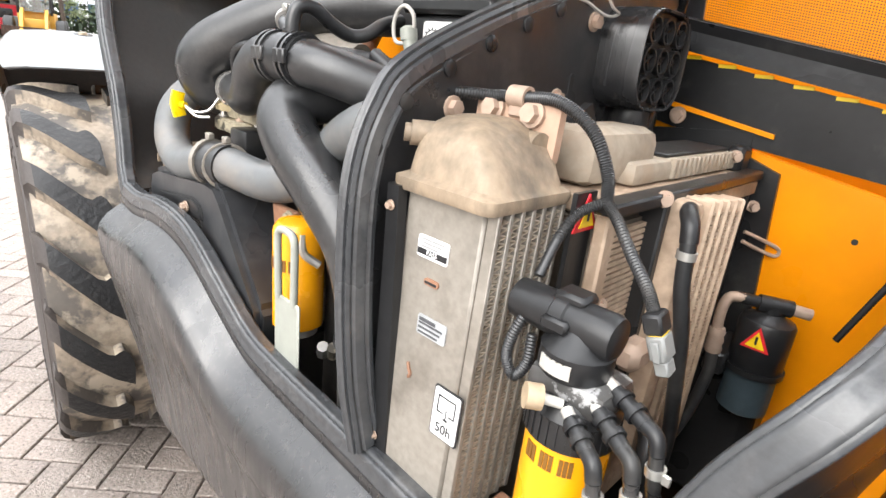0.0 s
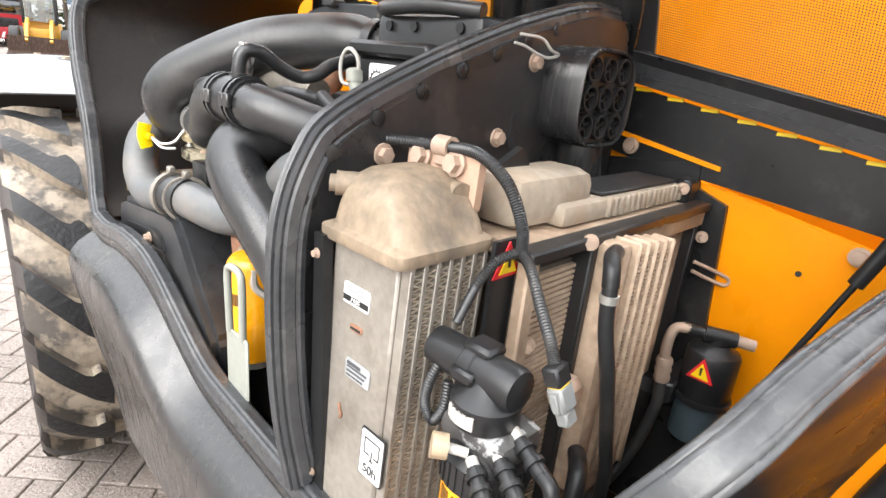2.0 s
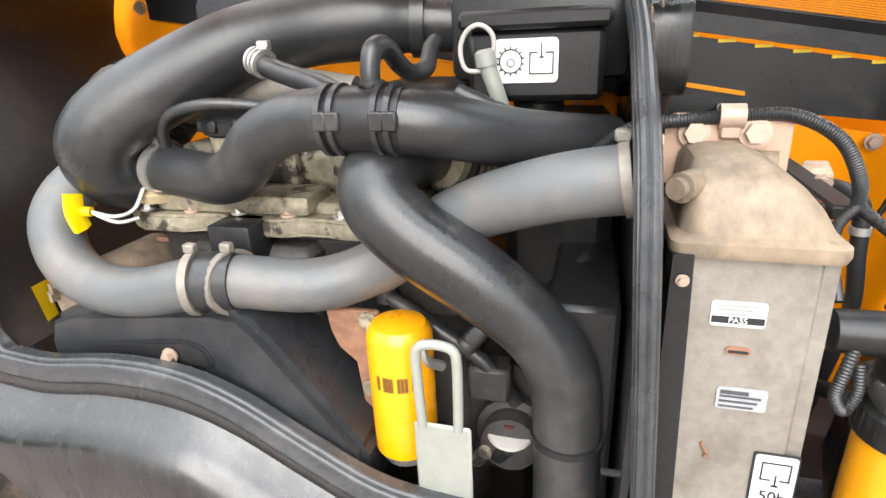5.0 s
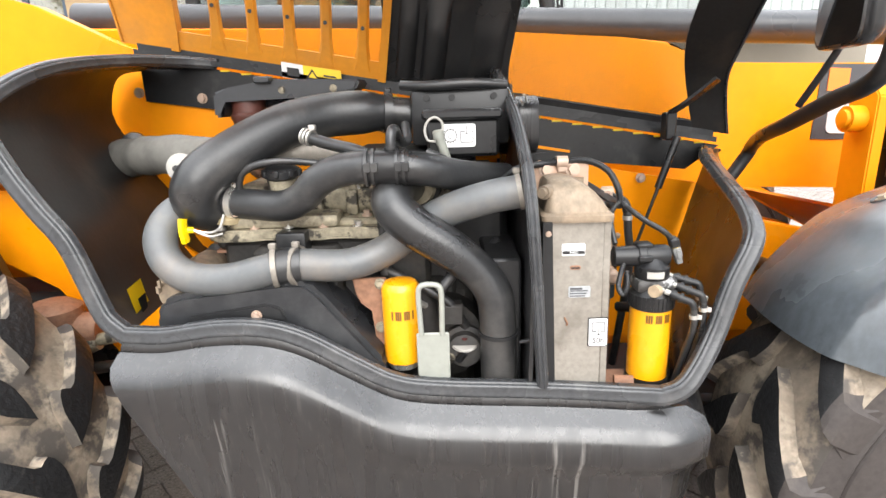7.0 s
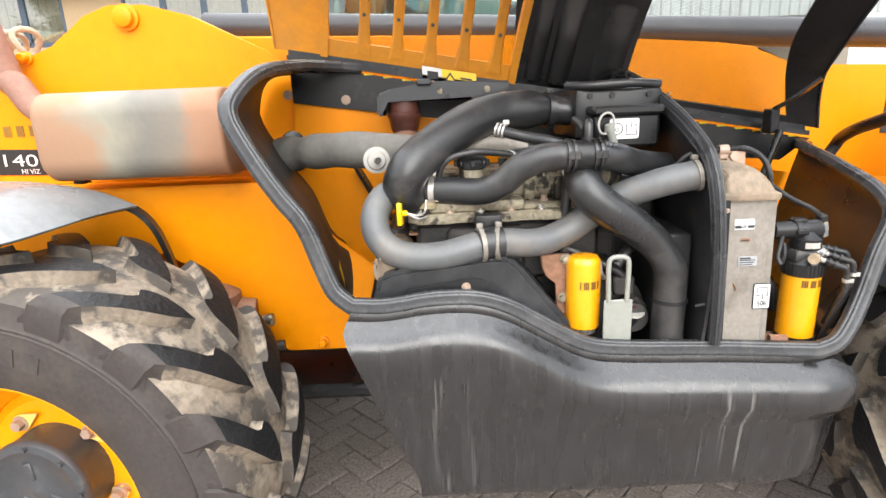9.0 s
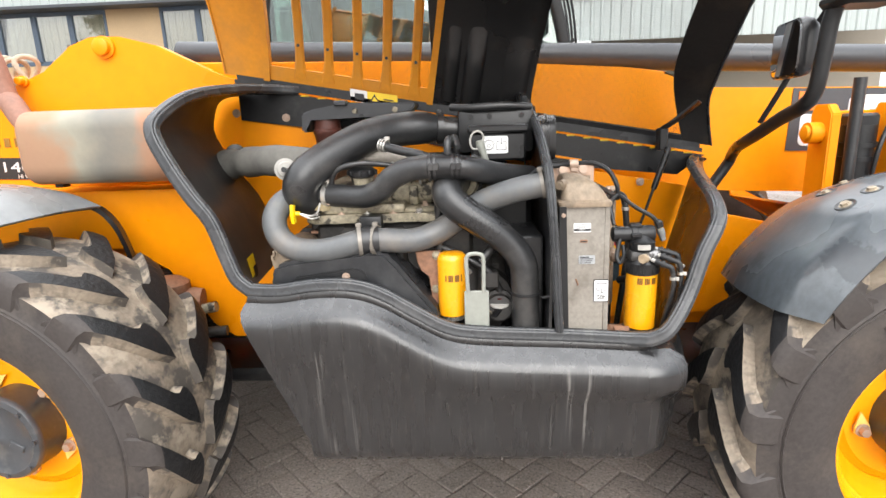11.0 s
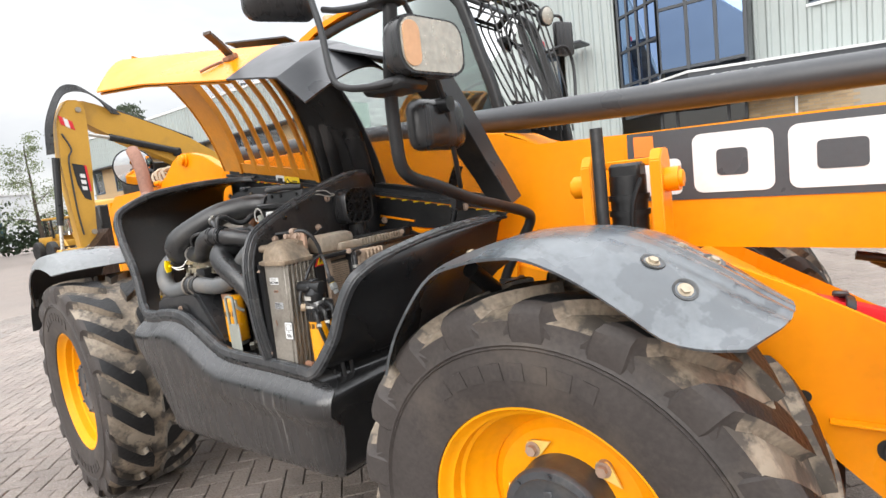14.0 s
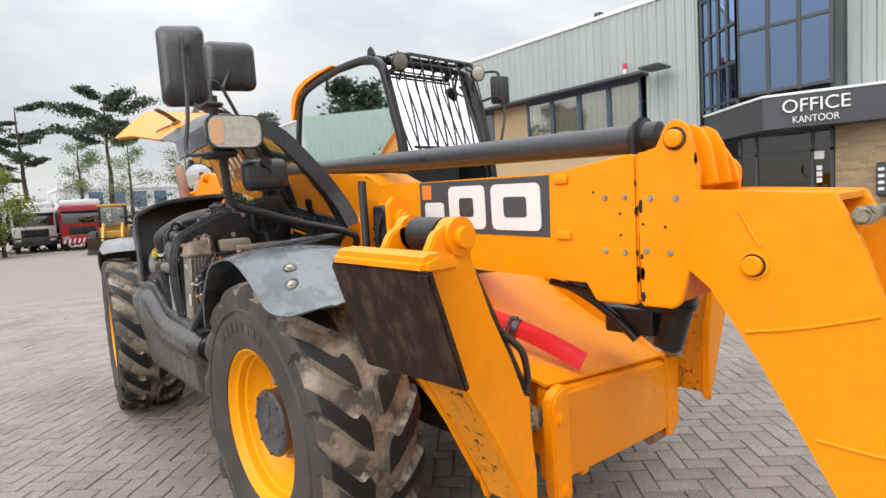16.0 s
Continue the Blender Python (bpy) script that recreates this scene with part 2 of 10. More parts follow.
TREAD = stained(mat("dusty_tread_rubber", (0.25, 0.20, 0.148), 0.7, vary=0.4, scale=6, fine=60, bump=0.35, dirt=(0.13, 0.11, 0.09), dirt_amount=0.4, dirt_scale=7), (0.055, 0.049, 0.044), 6.5, 0.47, 0.55, 0.88, (0.33, 0.275, 0.21), 9)
LUG = mat("black_lug_rubber", (0.011, 0.011, 0.0115), 0.46, vary=0.35, scale=9, fine=70, bump=0.8, dirt=(0.13, 0.115, 0.10), dirt_amount=0.06, dirt_scale=45, spec=0.35)
SIDEWALL = mat("dusty_sidewall_rubber", (0.050, 0.043, 0.040), 0.55, vary=0.25, scale=6, fine=80, bump=0.12, dirt=(0.10, 0.082, 0.067), dirt_amount=0.3, dirt_scale=5, spec=0.3)
HUB = mat("dark_grey_hub_paint", (0.05, 0.053, 0.058), 0.4, vary=0.2, scale=10, bump=0.1, dirt=(0.2, 0.19, 0.17), dirt_amount=0.15, dirt_scale=12)
RIM_PAINT = mat("yellow_rim_paint", (0.86, 0.35, 0.003), 0.4, vary=0.06, scale=5, bump=0.04, dirt=(0.55, 0.26, 0.03), dirt_amount=0.15, spec=0.2)
TAB_PAINT = mat("faded_tab_plastic", (0.80, 0.58, 0.16), 0.5, vary=0.12, scale=25, bump=0.05)
FILTER_Y = mat("filter_yellow", (0.84, 0.35, 0.004), 0.3, vary=0.04, scale=10, bump=0.02, coat=0.3)
WHITE = mat("white_print", (0.7, 0.7, 0.69), 0.45, vary=0.06, scale=20, bump=0.0)
BLACK_INK = mat("black_print", (0.015, 0.015, 0.016), 0.5, vary=0.1, bump=0.0)
BROWN_INK = mat("brown_print", (0.16, 0.07, 0.008), 0.5, vary=0.1, bump=0.0)
GREY_INK = mat("grey_print", (0.3, 0.3, 0.3), 0.5, vary=0.1, bump=0.0)
PANEL_GREY = mat("charcoal_decal", (0.06, 0.062, 0.068), 0.35, vary=0.08, bump=0.0)
ORANGE = mat("orange_decal", (0.8, 0.22, 0.03), 0.4, vary=0.05, bump=0.0)
RED = mat("red_plastic", (0.62, 0.02, 0.03), 0.4, vary=0.1, bump=0.05)
YELLOW_TAG = mat("yellow_plastic", (0.9, 0.62, 0.0), 0.35, vary=0.05, bump=0.0)
WARN = mat("warning_yellow", (0.85, 0.58, 0.01), 0.4, vary=0.04, bump=0.0)
GALV = mat("grey_painted_bracket", (0.27, 0.278, 0.245), 0.5, metal=0.1, vary=0.12, scale=8, bump=0.08)
PAD = mat("worn_steel_pad", (0.032, 0.018, 0.012), 0.55, metal=0.3, vary=0.4, scale=6, fine=60, bump=0.3, dirt=(0.14, 0.085, 0.06), dirt_amount=0.3, dirt_scale=7, streak=(3, 3, 0.7), spec=0.25)
FABRIC = mat("dusty_grey_sleeve", (0.15, 0.145, 0.13), 0.9, vary=0.2, scale=14, bump=0.5, fine=40)
SILVER = mat("bright_aluminium_foil", (0.5, 0.49, 0.46), 0.35, metal=0.7, vary=0.15, scale=20, bump=0.1)
CONNECTOR_GREY = mat("grey_connector_plastic", (0.20, 0.205, 0.20), 0.45, vary=0.15, scale=20, bump=0.1, dirt=(0.3, 0.25, 0.2), dirt_amount=0.2, dirt_scale=20)
LIGHT_GREY = mat("pale_grey_plastic", (0.38, 0.365, 0.335), 0.5, vary=0.08, bump=0.05, dirt=(0.33, 0.29, 0.24), dirt_amount=0.15, dirt_scale=8)
PERF_BLACK = perforated("perforated_black_sheet", (0.03, 0.031, 0.033), 0.0026, 0.52)
CAB_GLASS = glass("tinted_cab_glass", (0.28, 0.38, 0.34), alpha=0.20, gloss=(0.78, 0.86, 0.83))
SCREEN_GLASS = glass("clear_cab_glass", (0.50, 0.60, 0.565), alpha=0.18)
MIRROR = mat("mirror_glass", (0.8, 0.8, 0.8), 0.03, metal=1.0, vary=0.0, bump=0.0, rough_vary=0.0)
LENS = mat("lamp_reflector", (0.50, 0.47, 0.40), 0.18, metal=0.6, vary=0.2, scale=40, bump=0.3)
AMBER = mat("amber_lens", (0.62, 0.36, 0.2), 0.2, vary=0.1, bump=0.1)



def streaked(m, x0, x1, z0, z1):
    """Adds a cluster of pale dried runs to a surface, between x0 and x1, from z1 down to z0 (object metres)."""
    n, l = m.node_tree.nodes, m.node_tree.links
    b = n["Principled BSDF"]
    src = b.inputs["Base Color"].links[0].from_socket
    co, sp, mp, no = n.new("ShaderNodeTexCoord"), n.new("ShaderNodeSeparateXYZ"), n.new("ShaderNodeMapping"), n.new("ShaderNodeTexNoise")
    mp.inputs["Scale"].default_value = (60, 1, 1.6)
    no.inputs["Scale"].default_value, no.inputs["Detail"].default_value = 1.0, 3.0
    l.new(co.outputs["Object"], sp.inputs[0])
    l.new(co.outputs["Object"], mp.inputs[0])
    l.new(mp.outputs[0], no.inputs["Vector"])
    def ramp(sock, a, c, top=1.0):
        r = n.new("ShaderNodeMapRange")
        r.interpolation_type = "SMOOTHSTEP"
        r.inputs[1].default_value, r.inputs[2].default_value, r.inputs[4].default_value = a, c, top
        l.new(sock, r.inputs[0])
        return r.outputs[0]
    def times(p, q):
        k = n.new("ShaderNodeMath")
        k.operation = "MULTIPLY"
        l.new(p, k.inputs[0])
        l.new(q, k.inputs[1])
        return k.outputs[0]
    w = (x1 - x0) * 0.4
    f = times(times(ramp(sp.outputs[0], x0, x0 + w), ramp(sp.outputs[0], x1, x1 - w)), times(ramp(sp.outputs[2], z0, z0 + 0.12), ramp(sp.outputs[2], z1, z1 - 0.05)))
    f = times(f, ramp(no.outputs["Fac"], 0.55, 0.68, 0.75))
    mx = n.new("ShaderNodeMix")
    mx.data_type = "RGBA"
    l.new(f, mx.inputs[0])
    l.new(src, mx.inputs[6])
    mx.inputs[7].default_value = (0.22, 0.21, 0.195, 1)
    l.new(mx.outputs[2], b.inputs["Base Color"])
    return m


def heat_bands(m):
    """Rust at both ends and a grey-green scale with cloudy edges between them."""
    n, l = m.node_tree.nodes, m.node_tree.links
    b = n["Principled BSDF"]
    src = b.inputs["Base Color"].links[0].from_socket
    co, sp, no, ad, rp, mx = (n.new("ShaderNode" + k) for k in ("TexCoord", "SeparateXYZ", "TexNoise", "Math", "ValToRGB", "Mix"))
    no.inputs["Scale"].default_value, no.inputs["Detail"].default_value = 5.0, 5.0
    l.new(co.outputs["Object"], sp.inputs[0])
    l.new(co.outputs["Object"], no.inputs["Vector"])
    ad.operation = "MULTIPLY_ADD"
    l.new(no.outputs["Fac"], ad.inputs[0])
    ad.inputs[1].default_value = 0.34
    l.new(sp.outputs[0], ad.inputs[2])
    mr = n.new("ShaderNodeMapRange")
    mr.inputs[1].default_value, mr.inputs[2].default_value = -1.35, -0.75
    l.new(ad.outputs[0], mr.inputs[0])
    l.new(mr.outputs[0], rp.inputs[0])
    e = rp.color_ramp.elements
    e[0].position, e[0].color = 0.05, (0.36, 0.20, 0.12, 1)
    e[1].position, e[1].color = 0.95, (0.33, 0.16, 0.085, 1)
    for pos, col in ((0.25, (0.38, 0.22, 0.13, 1)), (0.36, (0.31, 0.30, 0.235, 1)), (0.55, (0.155, 0.165, 0.15, 1)), (0.72, (0.21, 0.195, 0.16, 1)), (0.82, (0.36, 0.19, 0.11, 1))):
        k = e.new(pos)
        k.color = col
    mx.data_type = "RGBA"
    mx.inputs[0].default_value = 0.78
    l.new(src, mx.inputs[6])
    l.new(rp.outputs[0], mx.inputs[7])
    l.new(mx.outputs[2], b.inputs["Base Color"])
    return m


WING = mat("smooth_black_plastic", (0.011, 0.011, 0.0115), 0.27, vary=0.25, scale=4, fine=60, bump=0.03, dirt=(0.06, 0.052, 0.045), dirt_amount=0.1, dirt_scale=10, spec=0.6)
BULKHEAD = mat("dusty_black_plate", (0.019, 0.019, 0.020), 0.36, vary=0.3, scale=6, fine=80, bump=0.08, dirt=(0.085, 0.078, 0.07), dirt_amount=0.22, dirt_scale=8, spec=0.5)
COVER = mat("dusty_black_cover", (0.022, 0.023, 0.025), 0.30, vary=0.25, scale=4, fine=60, bump=0.06, dirt=(0.09, 0.09, 0.09), dirt_amount=0.2, dirt_scale=6, spec=0.35)
SHELL = mat("black_shell_plastic", (0.013, 0.013, 0.0138), 0.29, vary=0.3, scale=3, fine=140, bump=0.05, dirt=(0.066, 0.060, 0.054), dirt_amount=0.2, dirt_scale=9, streak=(12, 12, 0.15), spec=0.8, coat=0.2)
streaked(SHELL, 0.22, 0.47, 0.55, 0.86)
streaked(SHELL, -0.40, -0.20, 0.50, 0.93)
# ---- mesh helpers (all in world metres) ----
ORIGIN = {}


def thing(name, label, category, at=(0, 0, 0), group="", kind=""):
    ob = new(name)
    ob.location = at
    ob.empty_display_size = 0.1
    ORIGIN[ob.name] = Vector(at)
    return tagged(ob, label, category, group, kind)


def finish(bm, material, angle=38):
    me = bpy.data.meshes.new("mesh")
    bmesh.ops.recalc_face_normals(bm, faces=bm.faces)
    bm.to_mesh(me)
    bm.free()
    me.polygons.foreach_set("use_smooth", [True] * len(me.polygons))
    me.set_sharp_from_angle(angle=radians(angle))
    me.materials.append(material)
    return me


def part(name, bm, material, parent=None, label="", angle=38):
    """Links a bmesh, made in world metres, as one mesh object under a thing or a part."""
    at = ORIGIN[parent.name] if parent else Vector((0, 0, 0))
    bm.transform(Matrix.Translation(-at))
    ob = new(name, finish(bm, material, angle))
    ORIGIN[ob.name] = at
    if parent:
        ob.parent = parent
    return tagged(ob, label)


def group_part(name, parent, label=""):
    """A part that only holds its pieces together."""
    ob = new(name)
    ob.empty_display_size = 0.05
    ORIGIN[ob.name] = ORIGIN[parent.name]
    ob.parent = parent
    return tagged(ob, label)


def solid(name, bm, material, label, category, group="", kind="", angle=38):
    """A top-level thing of one mesh."""
    return tagged(part(name, bm, material, None, "", angle), label, category, group, kind)


def new_bm():
    return bmesh.new()


def box(bm, lo, hi, bevel=0.0, m=None, seg=1):
    lo, hi = Vector(lo), Vector(hi)
    geo = bmesh.ops.create_cube(bm, size=1.0)["verts"]
    c, s = (lo + hi) / 2, hi - lo
    for v in geo:
        v.co = Vector((v.co.x * s.x, v.co.y * s.y, v.co.z * s.z)) + c
    if bevel:
        edges = list({e for v in geo for e in v.link_edges})
        geo = bmesh.ops.bevel(bm, geom=edges, offset=bevel, segments=seg, affect="EDGES", profile=0.5)["verts"]
        geo = list({v for v in geo})
    if m is not None:
        bmesh.ops.transform(bm, matrix=m, verts=geo)
    return bm


def frame_axes(d):
    d = Vector(d).normalized()
    up = Vector((0, 0, 1)) if abs(d.z) < 0.9 else Vector((1, 0, 0))
    a = d.cross(up).normalized()
    return a, a.cross(d).normalized(), d


def rod(bm, p, q, r, seg=16, r2=None, cap=True):
    p, q = Vector(p), Vector(q)
    a, b, _ = frame_axes(q - p)
    r2 = r if r2 is None else r2
    rings = []
    for c, rad in ((p, r), (q, r2)):
        rings.append([bm.verts.new(c + rad * (a * math.cos(2 * math.pi * k / seg) + b * math.sin(2 * math.pi * k / seg))) for k in range(seg)])
    for k in range(seg):
        bm.faces.new((rings[0][k], rings[0][(k + 1) % seg], rings[1][(k + 1) % seg], rings[1][k]))
    if cap:
        bm.faces.new(rings[0])
        bm.faces.new(rings[1])
    return bm


def lathe(bm, p, axis, profile, seg=32, close=False, cap=True):
    """Revolves (distance along axis, radius) pairs round the axis through p."""
    p = Vector(p)
    a, b, d = frame_axes(axis)
    rings = []
    for h, r in profile:
        rings.append([bm.verts.new(p + d * h + max(r, 1e-4) * (a * math.cos(2 * math.pi * k / seg) + b * math.sin(2 * math.pi * k / seg))) for k in range(seg)])
    pairs = list(zip(rings, rings[1:])) + ([(rings[-1], rings[0])] if close else [])
    for u, v in pairs:
        for k in range(seg):
            bm.faces.new((u[k], u[(k + 1) % seg], v[(k + 1) % seg], v[k]))
    if cap and not close:
        bm.faces.new(rings[0])
        bm.faces.new(rings[-1])
    return bm


def smooth_path(points, n=6):
    """Catmull-Rom through the points; each may carry further values after x, y, z."""
    P = [np.array(p, float) for p in points]
    P = [2 * P[0] - P[1]] + P + [2 * P[-1] - P[-2]]
    out = []
    for i in range(1, len(P) - 2):
        for k in range(n):
            t = k / n
            out.append(0.5 * (2 * P[i] + (P[i + 1] - P[i - 1]) * t + (2 * P[i - 1] - 5 * P[i] + 4 * P[i + 1] - P[i + 2]) * t * t
                              + (3 * P[i] - P[i - 1] - 3 * P[i + 1] + P[i + 2]) * t ** 3))
    out.append(P[-2])
    return out


def tube(bm, points, r, seg=14, n=6, ribs=0.0, rib_step=2, section=None, cap=True):
    """A hose along a smooth line. r: radius, or a fourth value on each point. section: list of (right, up) offsets instead of a circle."""
    path = smooth_path(points, n) if n else [np.array(p, float) for p in points]
    pts = [Vector(p[:3]) for p in path]
    rad = [float(p[3]) if len(p) > 3 else float(r) for p in path]
    rings, a = [], None
    for i, c in enumerate(pts):
        d = (pts[min(i + 1, len(pts) - 1)] - pts[max(i - 1, 0)]).normalized()
        if a is None:
            a = frame_axes(d)[0]
        a = (a - d * a.dot(d)).normalized()
        b = d.cross(a)
        k_r = rad[i] * (1 + (ribs if (i // rib_step) % 2 else 0.0))
        if section:
            rings.append([bm.verts.new(c + a * u + b * w) for u, w in section])
        else:
            rings.append([bm.verts.new(c + float(k_r) * (a * math.cos(2 * math.pi * k / seg) + b * math.sin(2 * math.pi * k / seg))) for k in range(seg)])
    s = len(rings[0])
    for u, v in zip(rings, rings[1:]):
        for k in range(s):
            bm.faces.new((u[k], u[(k + 1) % s], v[(k + 1) % s], v[k]))
    if cap:
        bm.faces.new(rings[0])
        bm.faces.new(rings[-1])
    return bm


def plate(bm, outline, axis, at, thick):
    """A flat plate: outline in the two other axes (in x, y, z order), from at to at + thick along axis."""
    def place(u, w, v):
        return {"x": (v, u, w), "y": (u, v, w), "z": (u, w, v)}[axis]
    f = [bm.verts.new(place(u, w, at)) for u, w in outline]
    g = [bm.verts.new(place(u, w, at + thick)) for u, w in outline]
    bm.faces.new(f)
    bm.faces.new(g)
    for k in range(len(f)):
        j = (k + 1) % len(f)
        bm.faces.new((f[k], f[j], g[j], g[k]))
    return bm


def sheet(bm, fn, us, vs, thick=0.004):
    """A curved sheet with thickness: fn(u, v) gives a place."""
    us, vs = list(us), list(vs)
    P = [[Vector(fn(u, v)) for v in vs] for u in us]
    nu, nv = len(us), len(vs)
    top = [[bm.verts.new(P[i][j]) for j in range(nv)] for i in range(nu)]
    low = []
    for i in range(nu):
        row = []
        for j in range(nv):
            du = P[min(i + 1, nu - 1)][j] - P[max(i - 1, 0)][j]
            dv = P[i][min(j + 1, nv - 1)] - P[i][max(j - 1, 0)]
            nrm = du.cross(dv)
            row.append(bm.verts.new(P[i][j] - (nrm.normalized() * thick if nrm.length > 1e-9 else Vector((0, 0, thick)))))
        low.append(row)
    for i in range(nu - 1):
        for j in range(nv - 1):
            bm.faces.new((top[i][j], top[i + 1][j], top[i + 1][j + 1], top[i][j + 1]))
            bm.faces.new((low[i][j], low[i][j + 1], low[i + 1][j + 1], low[i + 1][j]))
    for i in range(nu - 1):
        for j in (0, nv - 1):
            bm.faces.new((top[i][j], top[i + 1][j], low[i + 1][j], low[i][j]))
    for j in range(nv - 1):
        for i in (0, nu - 1):
            bm.faces.new((top[i][j], top[i][j + 1], low[i][j + 1], low[i][j]))
    return bm


def lerp_path(path, s):
    """The place at the fraction s of a polyline's length."""
    P = np.array([p[:3] for p in path], float)
    d = np.r_[0, np.cumsum(np.linalg.norm(np.diff(P, axis=0), axis=1))]
    return Vector([float(np.interp(s * d[-1], d, P[:, k])) for k in range(3)])


def bolt(bm, p, axis, r=0.012, h=0.009):
    p, (a, b, d) = Vector(p), frame_axes(axis)
    rod(bm, p, p + d * h * 0.35, r * 1.45, 12)
    rod(bm, p + d * h * 0.35, p + d * (h + 0.002), r, 6)
    return bm


def rounded(w, h, r, n=4, cx=0.0, cy=0.0):
    out = []
    for sx, sy, a0 in ((1, 1, 0), (-1, 1, 90), (-1, -1, 180), (1, -1, 270)):
        for k in range(n + 1):
            a = radians(a0 + 90 * k / n)
            out.append((cx + sx * (w / 2 - r) + r * math.cos(a), cy + sy * (h / 2 - r) + r * math.sin(a)))
    return out


def lobed(ra, rb, lobes, deep=0.0035, n=4):
    """An oval section with grooves along it, for ribbed rubber."""
    out = []
    for k in range(lobes * n):
        a = 2 * math.pi * k / (lobes * n)
        cut = deep if k % n == 0 else 0.0
        c, s = math.cos(a), math.sin(a)
        out.append(((ra - cut) * math.copysign(abs(c) ** 0.7, c), (rb - cut) * math.copysign(abs(s) ** 0.7, s)))
    return out


def bolts(name, places, axis, r, h, material, parent):
    """Each bolt is a part of its own."""
    for p in places:
        part(name, bolt(new_bm(), p, axis, r, h), material, parent)


def lettering(name, text, size, m, material, parent=None, depth=0.002, align="CENTER", wide=0.0):
    cu = bpy.data.curves.new(name, "FONT")
    cu.body, cu.size, cu.extrude, cu.align_x, cu.align_y = text, size, depth, align, "CENTER"
    tmp = bpy.data.objects.new(name, cu)
    scene.collection.objects.link(tmp)
    me = bpy.data.meshes.new_from_object(tmp.evaluated_get(bpy.context.evaluated_depsgraph_get()))
    bpy.data.objects.remove(tmp)
    if wide:
        xs = [v.co.x for v in me.vertices]
        me.transform(Matrix.Diagonal((wide / (max(xs) - min(xs)), 1, 1, 1)))
    me.materials.clear()
    me.materials.append(material)
    at = ORIGIN[parent.name] if parent else Vector((0, 0, 0))
    me.transform(Matrix.Translation(-at) @ m)
    ob = new(name, me)
    ORIGIN[ob.name] = at
    if parent:
        ob.parent = parent
    return ob


def facing(x, y, z, rz=0, rx=90):
    """The pose of flat lettering that faces -y (turned by rz)."""
    return pose(x, y, z, rx, 0, rz)

# ---- ground ----
YARD = mat("worn_concrete_pavers", (0.25, 0.216, 0.195), 0.8, vary=0.25, scale=0.9, fine=45, bump=0.5, dirt=(0.27, 0.232, 0.205), dirt_amount=0.35, dirt_scale=0.7, rough_vary=0.15, spec=0.15)
bm = new_bm()
bmesh.ops.create_grid(bm, x_segments=40, y_segments=40, size=900)
bmesh.ops.translate(bm, verts=bm.verts, vec=(0, 0, -0.012))
ground = solid("ground", bm, YARD, "grey worn concrete block paving of a machinery yard", "paving", kind="structure")

# ---- the telehandler ----
TH = thing("telehandler", "yellow and black telescopic handler with its engine hood open", "telehandler", (1.4, 1.1, 0))


